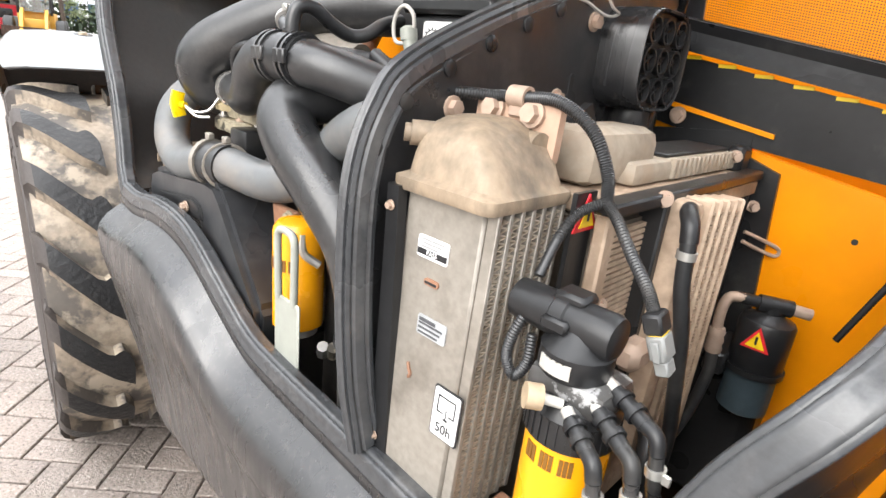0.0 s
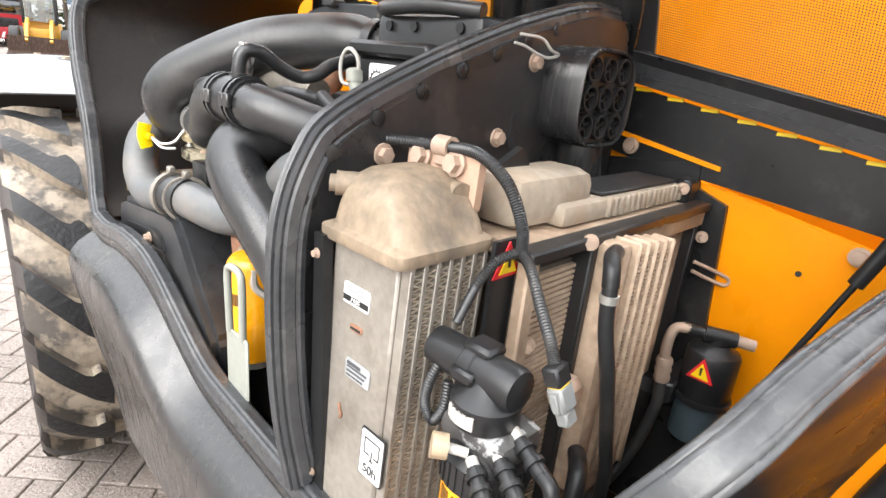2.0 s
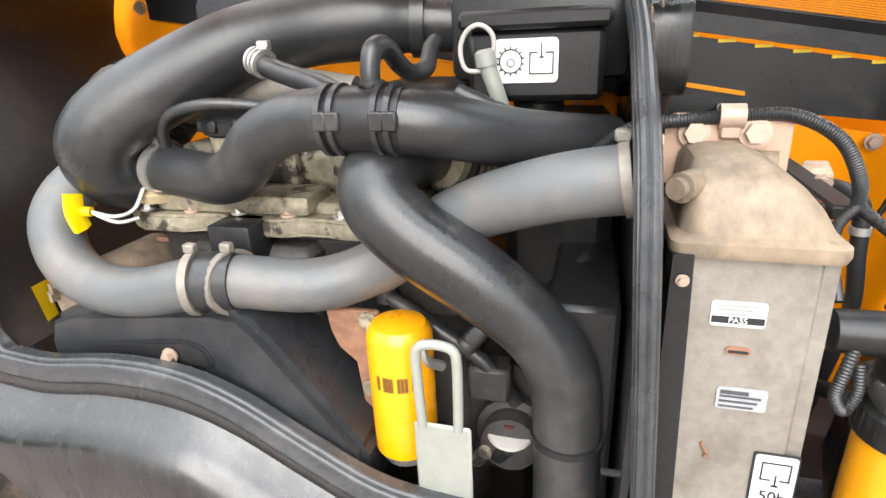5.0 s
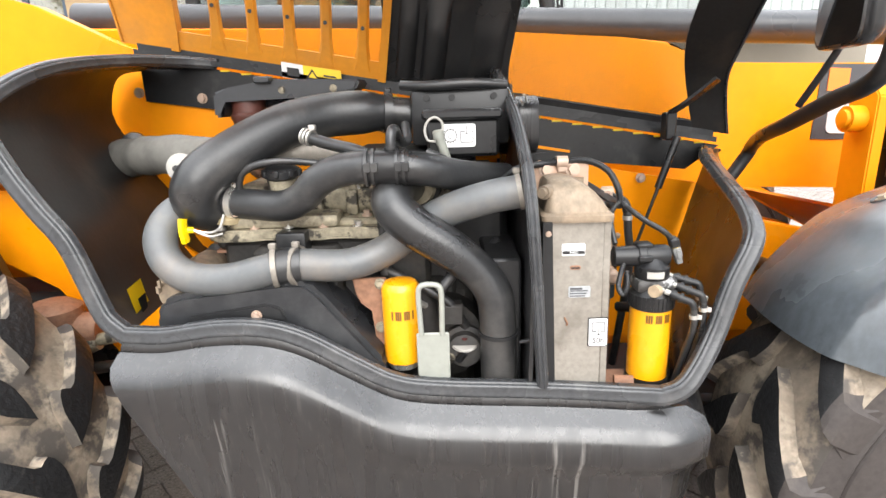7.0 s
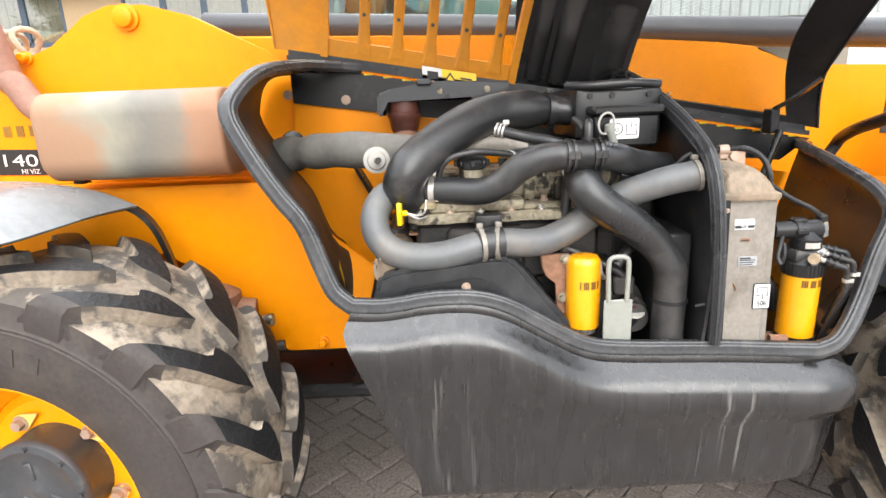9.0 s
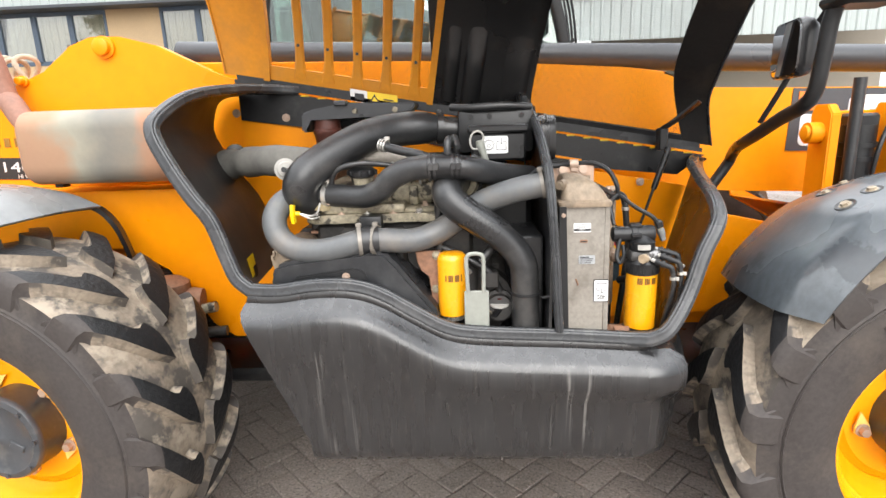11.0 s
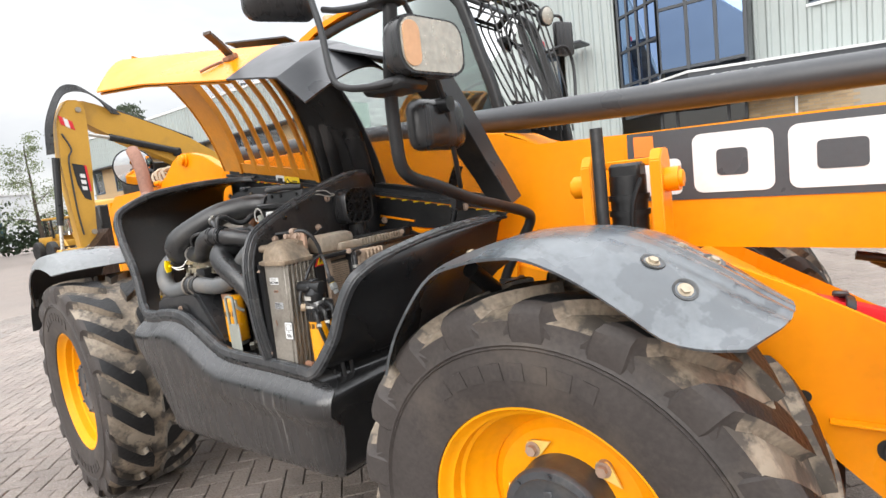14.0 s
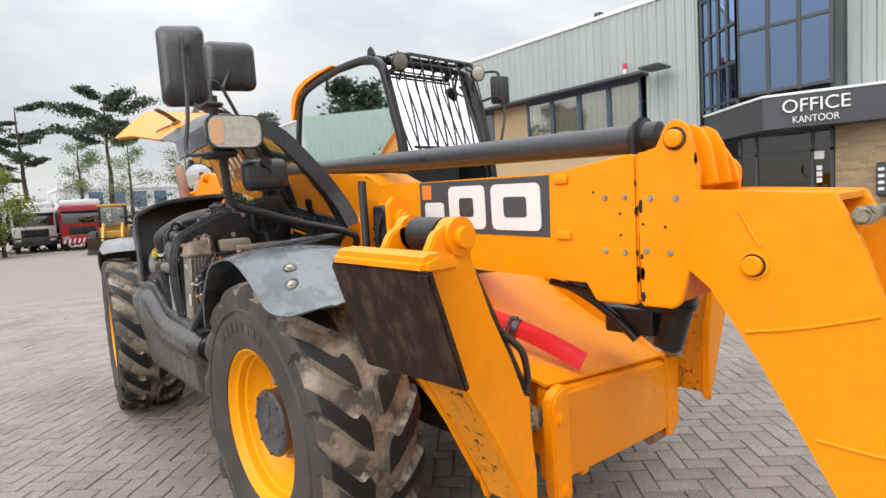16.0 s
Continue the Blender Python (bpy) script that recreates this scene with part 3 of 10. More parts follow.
def wheel_parts(parent, cx, y_out, side, steer=0.0):
    """A tractor-tread wheel on an axle along y; side -1: outer face towards -y."""
    w = group_part("wheel", parent)
    C = Vector((cx, y_out - side * 0.21, 0.605))
    K = 0.972
    def Y(o):
        return o * side
    prof = [(-0.17, 0.325), (-0.205, 0.335), (-0.222, 0.40), (-0.224, 0.46), (-0.220, 0.500), (-0.2245, 0.504), (-0.2185, 0.508), (-0.2225, 0.513), (-0.218, 0.520), (-0.212, 0.572), (-0.175, 0.593), (-0.09, 0.598), (0, 0.600),
            (0.09, 0.598), (0.175, 0.593), (0.212, 0.572), (0.218, 0.52), (0.224, 0.46), (0.205, 0.335), (0.17, 0.325)]
    bm = new_bm()
    lathe(bm, C, (0, -side, 0), [(-h, r * K) for h, r in prof[8:16]], 72, cap=False)
    part("tread", bm, TREAD, w, "dusty brown-grey tread rubber")
    for sgn in (1, -1):
        bm = new_bm()
        lathe(bm, C, (0, -sgn * side, 0), [(-h, r * K if r > 0.36 else r) for h, r in prof[:10]], 72, close=True)
        part("sidewall", bm, SIDEWALL, w)
    # plain raised bars where the maker's lettering is moulded
    for base_a in (-35, 145):
        bm = new_bm()
        for k in range(8):
            m = Matrix.Translation(C + Vector((0, side * 0.2235, 0))) @ Matrix.Rotation(radians(base_a + k * 8.0), 4, "Y") @ Matrix.Translation((0, 0, 0.432))
            box(bm, (-0.019, -0.0025, -0.022), (0.019, 0.0025, 0.022), m=m)
        part("moulded_marking", bm, SIDEWALL, w)
    # one lug as a mesh, shared by all lugs of its side: black worn top with a hooked knob, broad dusty flanks
    for sgn in (1, -1):
        bm = new_bm()
        rings = []
        S = (-0.34, -0.16, -0.05, 0.03, 0.10, 0.2, 0.35, 0.5, 0.65, 0.74, 0.80, 0.86, 0.92, 0.97, 1.0)
        for s in S:
            y = float(np.interp(s, [-0.34, -0.16, -0.05, 0.03, 1.0], [0.212, 0.2215, 0.223, 0.212, 0.03]))
            rt = float(np.interp(s, [-0.34, -0.16, -0.05, 0.03, 0.10, 0.2, 0.35, 1.0], [0.475, 0.542, 0.592, 0.613, 0.621, 0.627, 0.631, 0.632]))
            rb = float(np.interp(s, [-0.34, -0.16, -0.05, 0.03, 0.2, 0.5, 1.0], [0.470, 0.520, 0.545, 0.560, 0.578, 0.588, 0.592]))
            ph = 0.02 + 0.36 * max(0.0, s) ** 0.92
            ht = float(np.interp(s, [-0.34, -0.16, -0.05, 0.03, 0.10, 0.2, 0.5, 0.74, 1.0], [0.046, 0.046, 0.042, 0.036, 0.036, 0.038, 0.039, 0.040, 0.026]))
            hook = float(np.interp(s, [0.68, 0.76, 0.82, 0.88, 0.95, 1.0], [0, 0.014, 0.042, 0.056, 0.054, 0.034]))
            flank = float(np.interp(s, [-0.34, -0.16, 0.03, 0.2, 0.5, 0.8, 1.0], [0.008, 0.024, 0.030, 0.022, 0.014, 0.012, 0.010]))
            mid = rb + 0.45 * (rt - rb)
            ring = []
            for r, f in ((rb, -ht - hook - flank), (mid, -ht - hook - 0.34 * flank), (rt, -ht - hook), (rt + 0.002, -hook * 0.5), (rt, ht), (mid, ht + 0.34 * flank), (rb, ht + flank)):
                a = ph + f / 0.6
                ring.append(bm.verts.new((K * r * math.sin(a), side * sgn * (y if r >= rt or s > 0.05 else y - 0.006), K * r * math.cos(a))))
            rings.append(ring)
        for i, (u, v) in enumerate(zip(rings, rings[1:])):
            for k in range(6):
                bm.faces.new((u[k], u[k + 1], v[k + 1], v[k])).material_index = (0 if S[i] > 0.09 else 2) if k in (2, 3) else (1 if S[i] > 0.05 else 2)
        bm.faces.new(rings[0]).material_index = 2
        bm.faces.new(rings[-1]).material_index = 1
        me = finish(bm, LUG, 30)
        me.materials.append(TREAD)
        me.materials.append(SIDEWALL)
        for k in range(17):
            ob = new("lug", me)
            ob.parent = w
            a = 2 * math.pi * (k + (0.5 if sgn < 0 else 0)) / 17
            ob.matrix_local = Matrix.Translation(C - ORIGIN[parent.name]) @ Matrix.Rotation(a, 4, "Y")
            ORIGIN[ob.name] = ORIGIN[parent.name]
    bm = new_bm()
    rimp = [(0.185, 0.337), (0.198, 0.336), (0.2, 0.327), (0.185, 0.318), (0.172, 0.312), (0.165, 0.302), (0.135, 0.298), (0.128, 0.288), (0.10, 0.283), (0.09, 0.272), (0.065, 0.262), (0.05, 0.248),
            (0.036, 0.236), (0.026, 0.236), (0.032, 0.222), (0.044, 0.21), (0.05, 0.14), (0.03, 0.14), (0.02, 0.245), (-0.03, 0.26), (-0.17, 0.30), (-0.19, 0.335)]
    lathe(bm, C, (0, side, 0), rimp, 64, close=True)
    part("rim", bm, RIM_PAINT, w, "yellow painted steel rim")
    bm = new_bm()
    lathe(bm, C, (0, side, 0), [(-0.06, 0.142), (0.05, 0.141), (0.125, 0.139), (0.132, 0.144), (0.142, 0.144), (0.150, 0.138), (0.153, 0.120), (0.147, 0.112), (0.147, 0.02), (0.153, 0.01)], 40)
    for k in range(8):
        a = 2 * math.pi * k / 8
        bolt(bm, C + Vector((0.128 * math.cos(a), side * 0.150, 0.128 * math.sin(a))), (0, side, 0), 0.007, 0.007)
    for k in range(3):
        a = 2 * math.pi * k / 3 + 0.4
        box(bm, (0.035, -0.003, -0.012), (0.085, 0.006, 0.012), 0.003, Matrix.Translation(C + Vector((0, side * 0.149, 0))) @ Matrix.Rotation(a, 4, "Y"))
    part("hub", bm, HUB, w, "dark grey hub reduction housing")
    # five wheel nuts, each with a loose pointed marker tab
    for k in range(5):
        a = radians(121 - 72 * k)
        p = C + Vector((0.168 * math.cos(a), side * 0.050, 0.168 * math.sin(a)))
        bm = lathe(new_bm(), p, (0, side, 0), [(-0.006, 0.021), (0.006, 0.021), (0.008, 0.017)], 14)
        bolt(bm, p + Vector((0, side * 0.008, 0)), (0, side, 0), 0.015, 0.022)
        part("nut", bm, RUSTY_BOLT, w)
        c, t = Vector((math.cos(a), 0, math.sin(a))), Vector((math.sin(a), 0, -math.cos(a)))
        pts = [p + q for q in (c * 0.024 - t * 0.006, c * 0.020 + t * 0.016, t * 0.062 - c * 0.002, t * 0.012 - c * 0.022, -c * 0.024 - t * 0.006, -t * 0.024)]
        bm = plate(new_bm(), [(q.x, q.z) for q in pts], "y", p.y + side * 0.0125, 0.005)
        part("nut_tab", bm, TAB_PAINT, w, "faded yellow pointed marker tab")
    o = C - ORIGIN[parent.name]
    for ob in list(w.children):
        ob.matrix_basis = Matrix.Translation(o) @ Matrix.Rotation(radians(steer), 4, "Z") @ Matrix.Translation(-o) @ ob.matrix_basis
    return w


for cx, steer in ((0.03, -6.5), (2.835, 0.0)):
    wheel_parts(TH, cx, -0.038 if cx < 1 else -0.032, -1, steer)
    wheel_parts(TH, cx, 2.27, 1, steer)

# -- chassis --
chassis = group_part("chassis", TH, "yellow painted welded steel chassis")


def cpart(name, outline, axis, at, thick, material=YELLOW, label="", bev=0.004, parent=chassis):
    b = plate(new_bm(), outline, axis, at, thick)
    if bev:
        bmesh.ops.bevel(b, geom=list(b.edges), offset=bev, segments=2, affect="EDGES")
    return part(name, b, material, parent, label)


TOWER = [(-1.05, 1.3), (-1.12, 1.45), (-1.1, 1.62), (-1.0, 1.7), (-0.34, 1.715), (-0.21, 1.765), (-0.09, 1.86), (0.0, 1.892), (0.12, 1.89), (0.27, 1.85), (0.52, 1.725), (0.8, 1.64), (0.8, 1.3)]
cpart("tower_plate", TOWER, "y", 0.80, 0.06)
cpart("tower_plate", TOWER, "y", 1.38, 0.06)
cpart("rear_deck", [(-1.08, 0.86), (-1.08, 1.38), (-0.3, 1.38), (-0.3, 0.86)], "z", 1.62, 0.03)
cpart("rear_end", [(0.80, 0.75), (1.44, 0.75), (1.44, 1.66), (0.80, 1.66)], "x", -1.14, 0.05)
LOWER = [(-0.62, 1.30), (0.56, 1.30), (0.66, 1.16), (0.86, 1.0), (0.8, 0.76), (0.74, 0.70), (0.53, 0.70), (0.45, 0.755), (0.38, 0.87), (0.30, 0.99), (0.15, 1.08), (-0.62, 1.08)]
cpart("side_panel", LOWER, "y", 0.60, 0.02)
cpart("shelf", [(-0.62, 0.605), (-0.62, 0.80), (0.6, 0.80), (0.6, 0.605)], "z", 1.285, 0.018)
cpart("side_rail", [(-1.0, 0.62), (2.4, 0.62), (3.3, 0.62), (3.3, 0.80), (2.9, 0.95), (2.35, 1.10), (0.8, 1.2), (-1.0, 1.2)], "y", 0.88, 0.05)
cpart("side_rail", [(-1.0, 0.62), (3.3, 0.62), (3.3, 0.76), (2.9, 0.90), (2.35, 1.06), (0.8, 1.2), (-1.0, 1.2)], "y", 1.34, 0.05)
cpart("front_side_plate", [(2.30, 0.70), (3.0, 0.70), (3.55, 0.45), (3.86, 0.42), (3.86, 0.68), (3.4, 0.83), (3.05, 1.0), (2.36, 1.15)], "y", 0.80, 0.05)
cpart("front_side_plate", [(2.30, 0.70), (3.0, 0.70), (3.5, 0.45), (3.70, 0.40), (3.70, 0.64), (3.4, 0.80), (3.05, 0.94), (2.36, 1.10)], "y", 1.42, 0.05)
cpart("deck_side_plate", [(2.98, 1.20), (3.05, 1.235), (3.14, 1.225), (3.222, 1.195), (3.334, 1.148), (3.431, 1.103), (3.552, 1.042), (3.84, 0.87), (3.84, 0.44), (3.70, 0.45), (3.538, 0.594), (3.408, 0.711), (3.2, 0.86), (2.98, 0.95)], "y", 0.457, 0.02)
part("hole_plug", rod(new_bm(), (3.368, 0.4565, 0.852), (3.368, 0.4545, 0.852), 0.016, 20), BLACK_INK, chassis)
part("plate_ledge", box(new_bm(), (3.42, 0.425, 0.795), (3.79, 0.456, 0.803), 0.002), YELLOW, chassis)
part("slot_recess", plate(new_bm(), rounded(0.085, 0.06, 0.028, 5, 3.555, 0.735), "y", 0.4535, 0.003), BLACK_INK, chassis)
part("slot_hose", tube(new_bm(), [(3.53, 0.450, 0.733), (3.57, 0.440, 0.735), (3.62, 0.43, 0.735), (3.70, 0.44, 0.72)], 0.016, 12, ribs=0.12), RUBBER, chassis)
# front deck: it falls towards the far side, where an upstanding lip closes it
def deck_at(u, v):
    """u from the rear to the front beam, v from the near to the far side."""
    near = Vector((2.95, 0.478, 1.13)).lerp(Vector((3.85, 0.62, 0.815)), u)
    far = Vector((2.95, 1.66, 1.06)).lerp(Vector((3.775, 1.61, 0.675)), u)
    p = near.lerp(far, v)
    return Vector((p.x, p.y, p.z - 0.03 * math.sin(math.pi * u) * (0.4 + 0.6 * v)))
b = sheet(new_bm(), lambda u, v: tuple(deck_at(u, v)), np.linspace(0, 1, 16), np.linspace(0, 1, 10), -0.012)
part("sloping_deck", b, YELLOW, chassis, angle=60)
b = sheet(new_bm(), lambda u, v: tuple(deck_at(u, 1.0) + Vector((0, 0.012 + 0.03 * v, 0.075 * math.sin(math.pi * min(1.0, u * 0.75 + 0.25)) ** 0.7 * v))), np.linspace(0, 1, 18), np.linspace(0, 1, 4), 0.012)
part("deck_lip", b, YELLOW, chassis, angle=60)
for (u0, u1), (v0, v1) in (((0.50, 0.58), (0.16, 0.27)), ((0.58, 0.66), (0.30, 0.42))):
    b = sheet(new_bm(), lambda u, v: tuple(deck_at(u, v) + Vector((0, 0, 0.004))), np.linspace(u0, u1, 4), np.linspace(v0, v1, 4), 0.003)
    part("grip_pad", b, RUBBER, chassis, "black grip pad on the deck")
b = new_bm()
near = [(3.80, 0.62, 0.815), (3.885, 0.62, 0.80), (3.885, 0.62, 0.47), (3.80, 0.62, 0.46)]
far = [(3.72, 1.62, 0.675), (3.80, 1.62, 0.66), (3.80, 1.62, 0.32), (3.72, 1.62, 0.31)]
p, q = [b.verts.new(c) for c in near], [b.verts.new(c) for c in far]
b.faces.new(p)
b.faces.new(q)
for k in range(4):
    b.faces.new((p[k], p[(k + 1) % 4], q[(k + 1) % 4], q[k]))
bmesh.ops.bevel(b, geom=list(b.edges), offset=0.012, segments=3, affect="EDGES")
part("cross_beam", b, YELLOW, chassis)
cpart("hinge_cheek", [(0.575, 0.44), (0.61, 0.395), (0.655, 0.395), (0.675, 0.43), (0.675, 0.82), (0.64, 0.825), (0.60, 0.81), (0.575, 0.775)], "x", 3.86, 0.05, bev=0.008)
cpart("hinge_cheek", [(0.42, 0.445), (0.45, 0.43), (0.45, 0.85), (0.42, 0.84)], "x", 3.80, 0.12)
cpart("hinge_cheek", [(1.60, 0.29), (1.66, 0.275), (1.73, 0.33), (1.735, 0.66), (1.71, 0.685), (1.60, 0.68)], "x", 3.755, 0.05, bev=0.008)
cpart("hinge_cheek", [(1.60, 0.30), (1.63, 0.30), (1.63, 0.69), (1.60, 0.69)], "x", 3.70, 0.10)
for p, r in (((3.911, 0.612, 0.717), 0.016), ((3.911, 0.625, 0.455), 0.017), ((3.806, 1.675, 0.395), 0.017)):
    b = lathe(new_bm(), p, (1, 0, 0), [(-0.002, r * 1.4), (0.003, r * 1.4), (0.004, r), (0.012, r), (0.013, r * 0.7)], 18)
    part("pivot_bolt", b, YELLOW, chassis)
part("beam_pin", rod(new_bm(), (3.84, 0.60, 0.385), (3.84, 0.72, 0.385), 0.035, 16), RUST, chassis)
part("beam_pin", rod(new_bm(), (3.76, 1.50, 0.30), (3.76, 1.62, 0.295), 0.03, 16), RUST, chassis)
for cx in (0, 2.8):
    b = rod(new_bm(), (cx, 0.35, 0.615), (cx, 1.85, 0.615), 0.09, 20)
    box(b, (cx - 0.17, 0.9, 0.45), (cx + 0.17, 1.3, 0.78), 0.04)
    box(b, (cx - 0.12, 0.36, 0.48), (cx + 0.12, 0.5, 0.75), 0.03)
    part("axle", b, ENGINE_DARK, chassis, "oily black axle")
    part("track_rod", rod(new_bm(), (cx + 0.25, 0.42, 0.66), (cx + 0.25, 1.1, 0.66), 0.03, 12), ENGINE_DARK, chassis)
b = rod(new_bm(), (0.22, 0.47, 0.90), (0.46, 0.52, 0.88), 0.075, 20, 0.05)
lathe(b, (0.34, 0.5, 0.80), (0, 0, 1), [(0, 0.07), (0.02, 0.085), (0.16, 0.08), (0.18, 0.05)], 20)
part("steering_knuckle", b, RUST, chassis, "rusty greasy steering knuckle")
b = rod(new_bm(), (0.40, 0.49, 0.845), (0.52, 0.50, 0.865), 0.02, 14)
lathe(b, (0.42, 0.49, 0.845), (1, 0, 0.1), [(-0.01, 0.03), (0.02, 0.032), (0.05, 0.022)], 16)
part("tie_rod", b, ENGINE, chassis)
part("tie_rod", rod(new_bm(), (0.38, 0.50, 0.755), (0.54, 0.52, 0.76), 0.019, 14), ENGINE_DARK, chassis)
b = new_bm()
box(b, (-0.95, 0.66, 0.66), (2.05, 0.87, 0.95), 0.02)
part("undertray", b, STEEL_BLACK, chassis)
# unseen slab added to keep light off the ground under the machine
b = box(new_bm(), (-0.55, 0.66, 0.46), (3.45, 1.72, 0.52), 0.02)
part("belly_plate", b, STEEL_BLACK, chassis)
b = new_bm()
for p, ax, r in (((0.06, 0.80, 1.85), (0, -1, 0), 0.032), ((-0.30, 0.80, 1.735), (0, -1, 0), 0.016), ((0.655, 0.60, 0.735), (0, -1, 0), 0.014)):
    b = new_bm()
    lathe(b, p, ax, [(0, r * 1.35), (0.012, r * 1.35), (0.014, r), (0.035, r), (0.04, r * 0.7)], 20)
    part("pivot_pin", b, YELLOW, chassis)

# -- boom --
boom = group_part("boom", TH, "yellow telescopic boom, lowered")
BOOM = [(0.3, 1.80), (1.5, 1.76), (2.15, 1.71), (2.30, 1.69), (2.45, 1.612), (2.83, 1.606), (3.69, 1.585), (4.0, 1.625), (4.04, 1.615), (4.035, 1.085), (4.02, 1.07), (3.85, 1.07), (3.82, 1.15), (2.6, 1.19), (0.9, 1.35), (0.3, 1.5)]
cpart("boom_section", BOOM, "y", 0.955, 0.34, YELLOW, bev=0.008, parent=boom)
COLLAR = [(4.050, 1.622), (4.128, 1.628), (4.136, 1.655), (4.147, 1.69), (4.168, 1.712), (4.194, 1.718), (4.22, 1.705), (4.238, 1.675), (4.246, 1.63), (4.268, 1.55), (4.24, 1.25), (4.20, 1.10), (4.17, 1.075), (4.052, 1.075)]
cpart("boom_collar", COLLAR, "y", 0.935, 0.03, YELLOW, bev=0.006, parent=boom)
cpart("boom_collar", [(4.058, 1.60), (4.20, 1.60), (4.242, 1.588), (4.268, 1.55), (4.24, 1.25), (4.20, 1.10), (4.17, 1.075), (4.06, 1.075)], "y", 1.285, 0.03, YELLOW, bev=0.006, parent=boom)
# black block fills the gap, its colour standing in for shade
part("collar_gap", box(new_bm(), (4.02, 0.968, 1.10), (4.063, 1.278, 1.60)), STEEL_BLACK, boom, "black block standing in for the shaded gap behind the collar")
cpart("boom_collar_body", [(4.06, 1.61), (4.2, 1.61), (4.2, 1.1), (4.06, 1.1)], "y", 0.965, 0.32, YELLOW, bev=0.004, parent=boom)
for y, up in ((1.02, 0.0), (1.13, 0.0), (1.22, 0.06)):
    cpart("lug_plate", [(4.15, 1.47), (4.15, 1.65 - up), (4.17, 1.69 - up), (4.205, 1.705 - up), (4.24, 1.685 - up), (4.268, 1.63 - up), (4.29, 1.5)], "y", y, 0.025, YELLOW, bev=0.004, parent=boom)
HEAD = [(4.24, 1.48), (4.29, 1.478), (4.635, 1.452), (4.69, 1.33), (4.755, 1.117), (4.85, 0.75), (4.90, 0.50), (4.88, 0.36), (4.72, 0.36), (4.64, 0.57), (4.53, 0.775), (4.43, 0.955), (4.30, 1.165), (4.222, 1.218)]
cpart("boom_head_plate", HEAD, "y", 0.925, 0.03, YELLOW, bev=0.006, parent=boom)
cpart("boom_head_plate", HEAD, "y", 1.30, 0.03, YELLOW, bev=0.006, parent=boom)
b = new_bm()
plate(b, [(4.27, 1.472), (4.63, 1.445), (4.63, 1.425), (4.27, 1.452)], "y", 0.956, 0.343)
plate(b, [(4.25, 1.21), (4.31, 1.165), (4.44, 0.955), (4.54, 0.775), (4.57, 0.775), (4.47, 0.96), (4.34, 1.18), (4.27, 1.22)], "y", 0.956, 0.343)
part("boom_head_web", b, YELLOW, boom)
b = new_bm()
rod(b, (4.70, 0.93, 1.385), (4.70, 1.37, 1.385), 0.017, 16)
lathe(b, (4.70, 0.925, 1.385), (0, -1, 0), [(0, 0.028), (0.014, 0.028), (0.016, 0.02), (0.03, 0.018)], 6)
lathe(b, (4.70, 0.958, 1.385), (0, 1, 0), [(0, 0.026), (0.05, 0.026)], 12)
part("head_shaft", b, ENGINE, boom, "greasy bare steel cross shaft")
b = new_bm()
tube(b, [(4.39, 0.923, 1.41), (4.42, 0.923, 1.35), (4.448, 0.923, 1.30)], 0.005, 8)
part("weld_seam", b, YELLOW, boom)
b = tube(new_bm(), [(4.40, 0.923, 1.03), (4.55, 0.923, 1.06), (4.736, 0.923, 1.116)], 0.006, 8)
part("weld_seam", b, YELLOW, boom)
b = tube(new_bm(), [(4.59, 0.923, 0.735), (4.7, 0.923, 0.73), (4.85, 0.923, 0.73)], 0.006, 8)
part("weld_seam", b, YELLOW, boom)
b = new_bm()
lathe(b, (4.429, 0.926, 1.24), (0, -1, 0), [(0, 0.045), (0.006, 0.045), (0.008, 0.03), (0.024, 0.03), (0.028, 0.026)], 20)
pc1 = part("pin_cap", b, YELLOW, boom)
part("worn_ring", lathe(new_bm(), (4.429, 0.918, 1.24), (0, -1, 0), [(-0.002, 0.036), (0.001, 0.035), (0.001, 0.029), (-0.002, 0.029)], 24, close=True), PAD, pc1)
b = new_bm()
lathe(b, (4.192, 0.938, 1.655), (0, -1, 0), [(0, 0.040), (0.005, 0.040), (0.007, 0.030), (0.022, 0.030), (0.025, 0.026)], 20)
pc2 = part("pin_cap", b, YELLOW, boom)
part("worn_ring", lathe(new_bm(), (4.192, 0.931, 1.655), (0, -1, 0), [(-0.002, 0.039), (0.001, 0.038), (0.001, 0.029), (-0.002, 0.029)], 24, close=True), PAD, pc2)
for x, z in ((3.91, 1.47), (3.99, 1.47), (3.905, 1.27), (3.985, 1.265), (4.1, 1.46), (4.19, 1.455), (4.08, 1.275), (4.165, 1.27)):
    bolts("bolt", [(x, 0.955 if x < 4.05 else 0.936, z)], (0, -1, 0), 0.008, 0.007, BOOM_BOLT, boom)
for x, z in ((3.97, 1.41), (3.97, 1.33), (3.86, 1.495), (4.07, 1.37), (4.15, 1.36)):
    y = 0.956 if x < 4.05 else 0.937
    part("rivet", rod(new_bm(), (x, y, z), (x, y - 0.004, z), 0.005, 8), STEEL_BLACK, boom)
for x, z in ((3.715, 1.555), (3.72, 1.33)):
    b = new_bm()
    box(b, (x - 0.035, 0.94, z - 0.018), (x + 0.035, 0.957, z + 0.018), 0.008, seg=2)
    part("stop_block", b, YELLOW, boom)
b = new_bm()
tz = lambda x: 1.69 + (3.94 - x) * 0.043
rod(b, (0.2, 1.12, tz(0.2)), (3.96, 1.12, tz(3.96)), 0.057, 32)
part("hose_tube", b, DARK_GREY, boom, "dark grey round tube along the boom top")
b = new_bm()
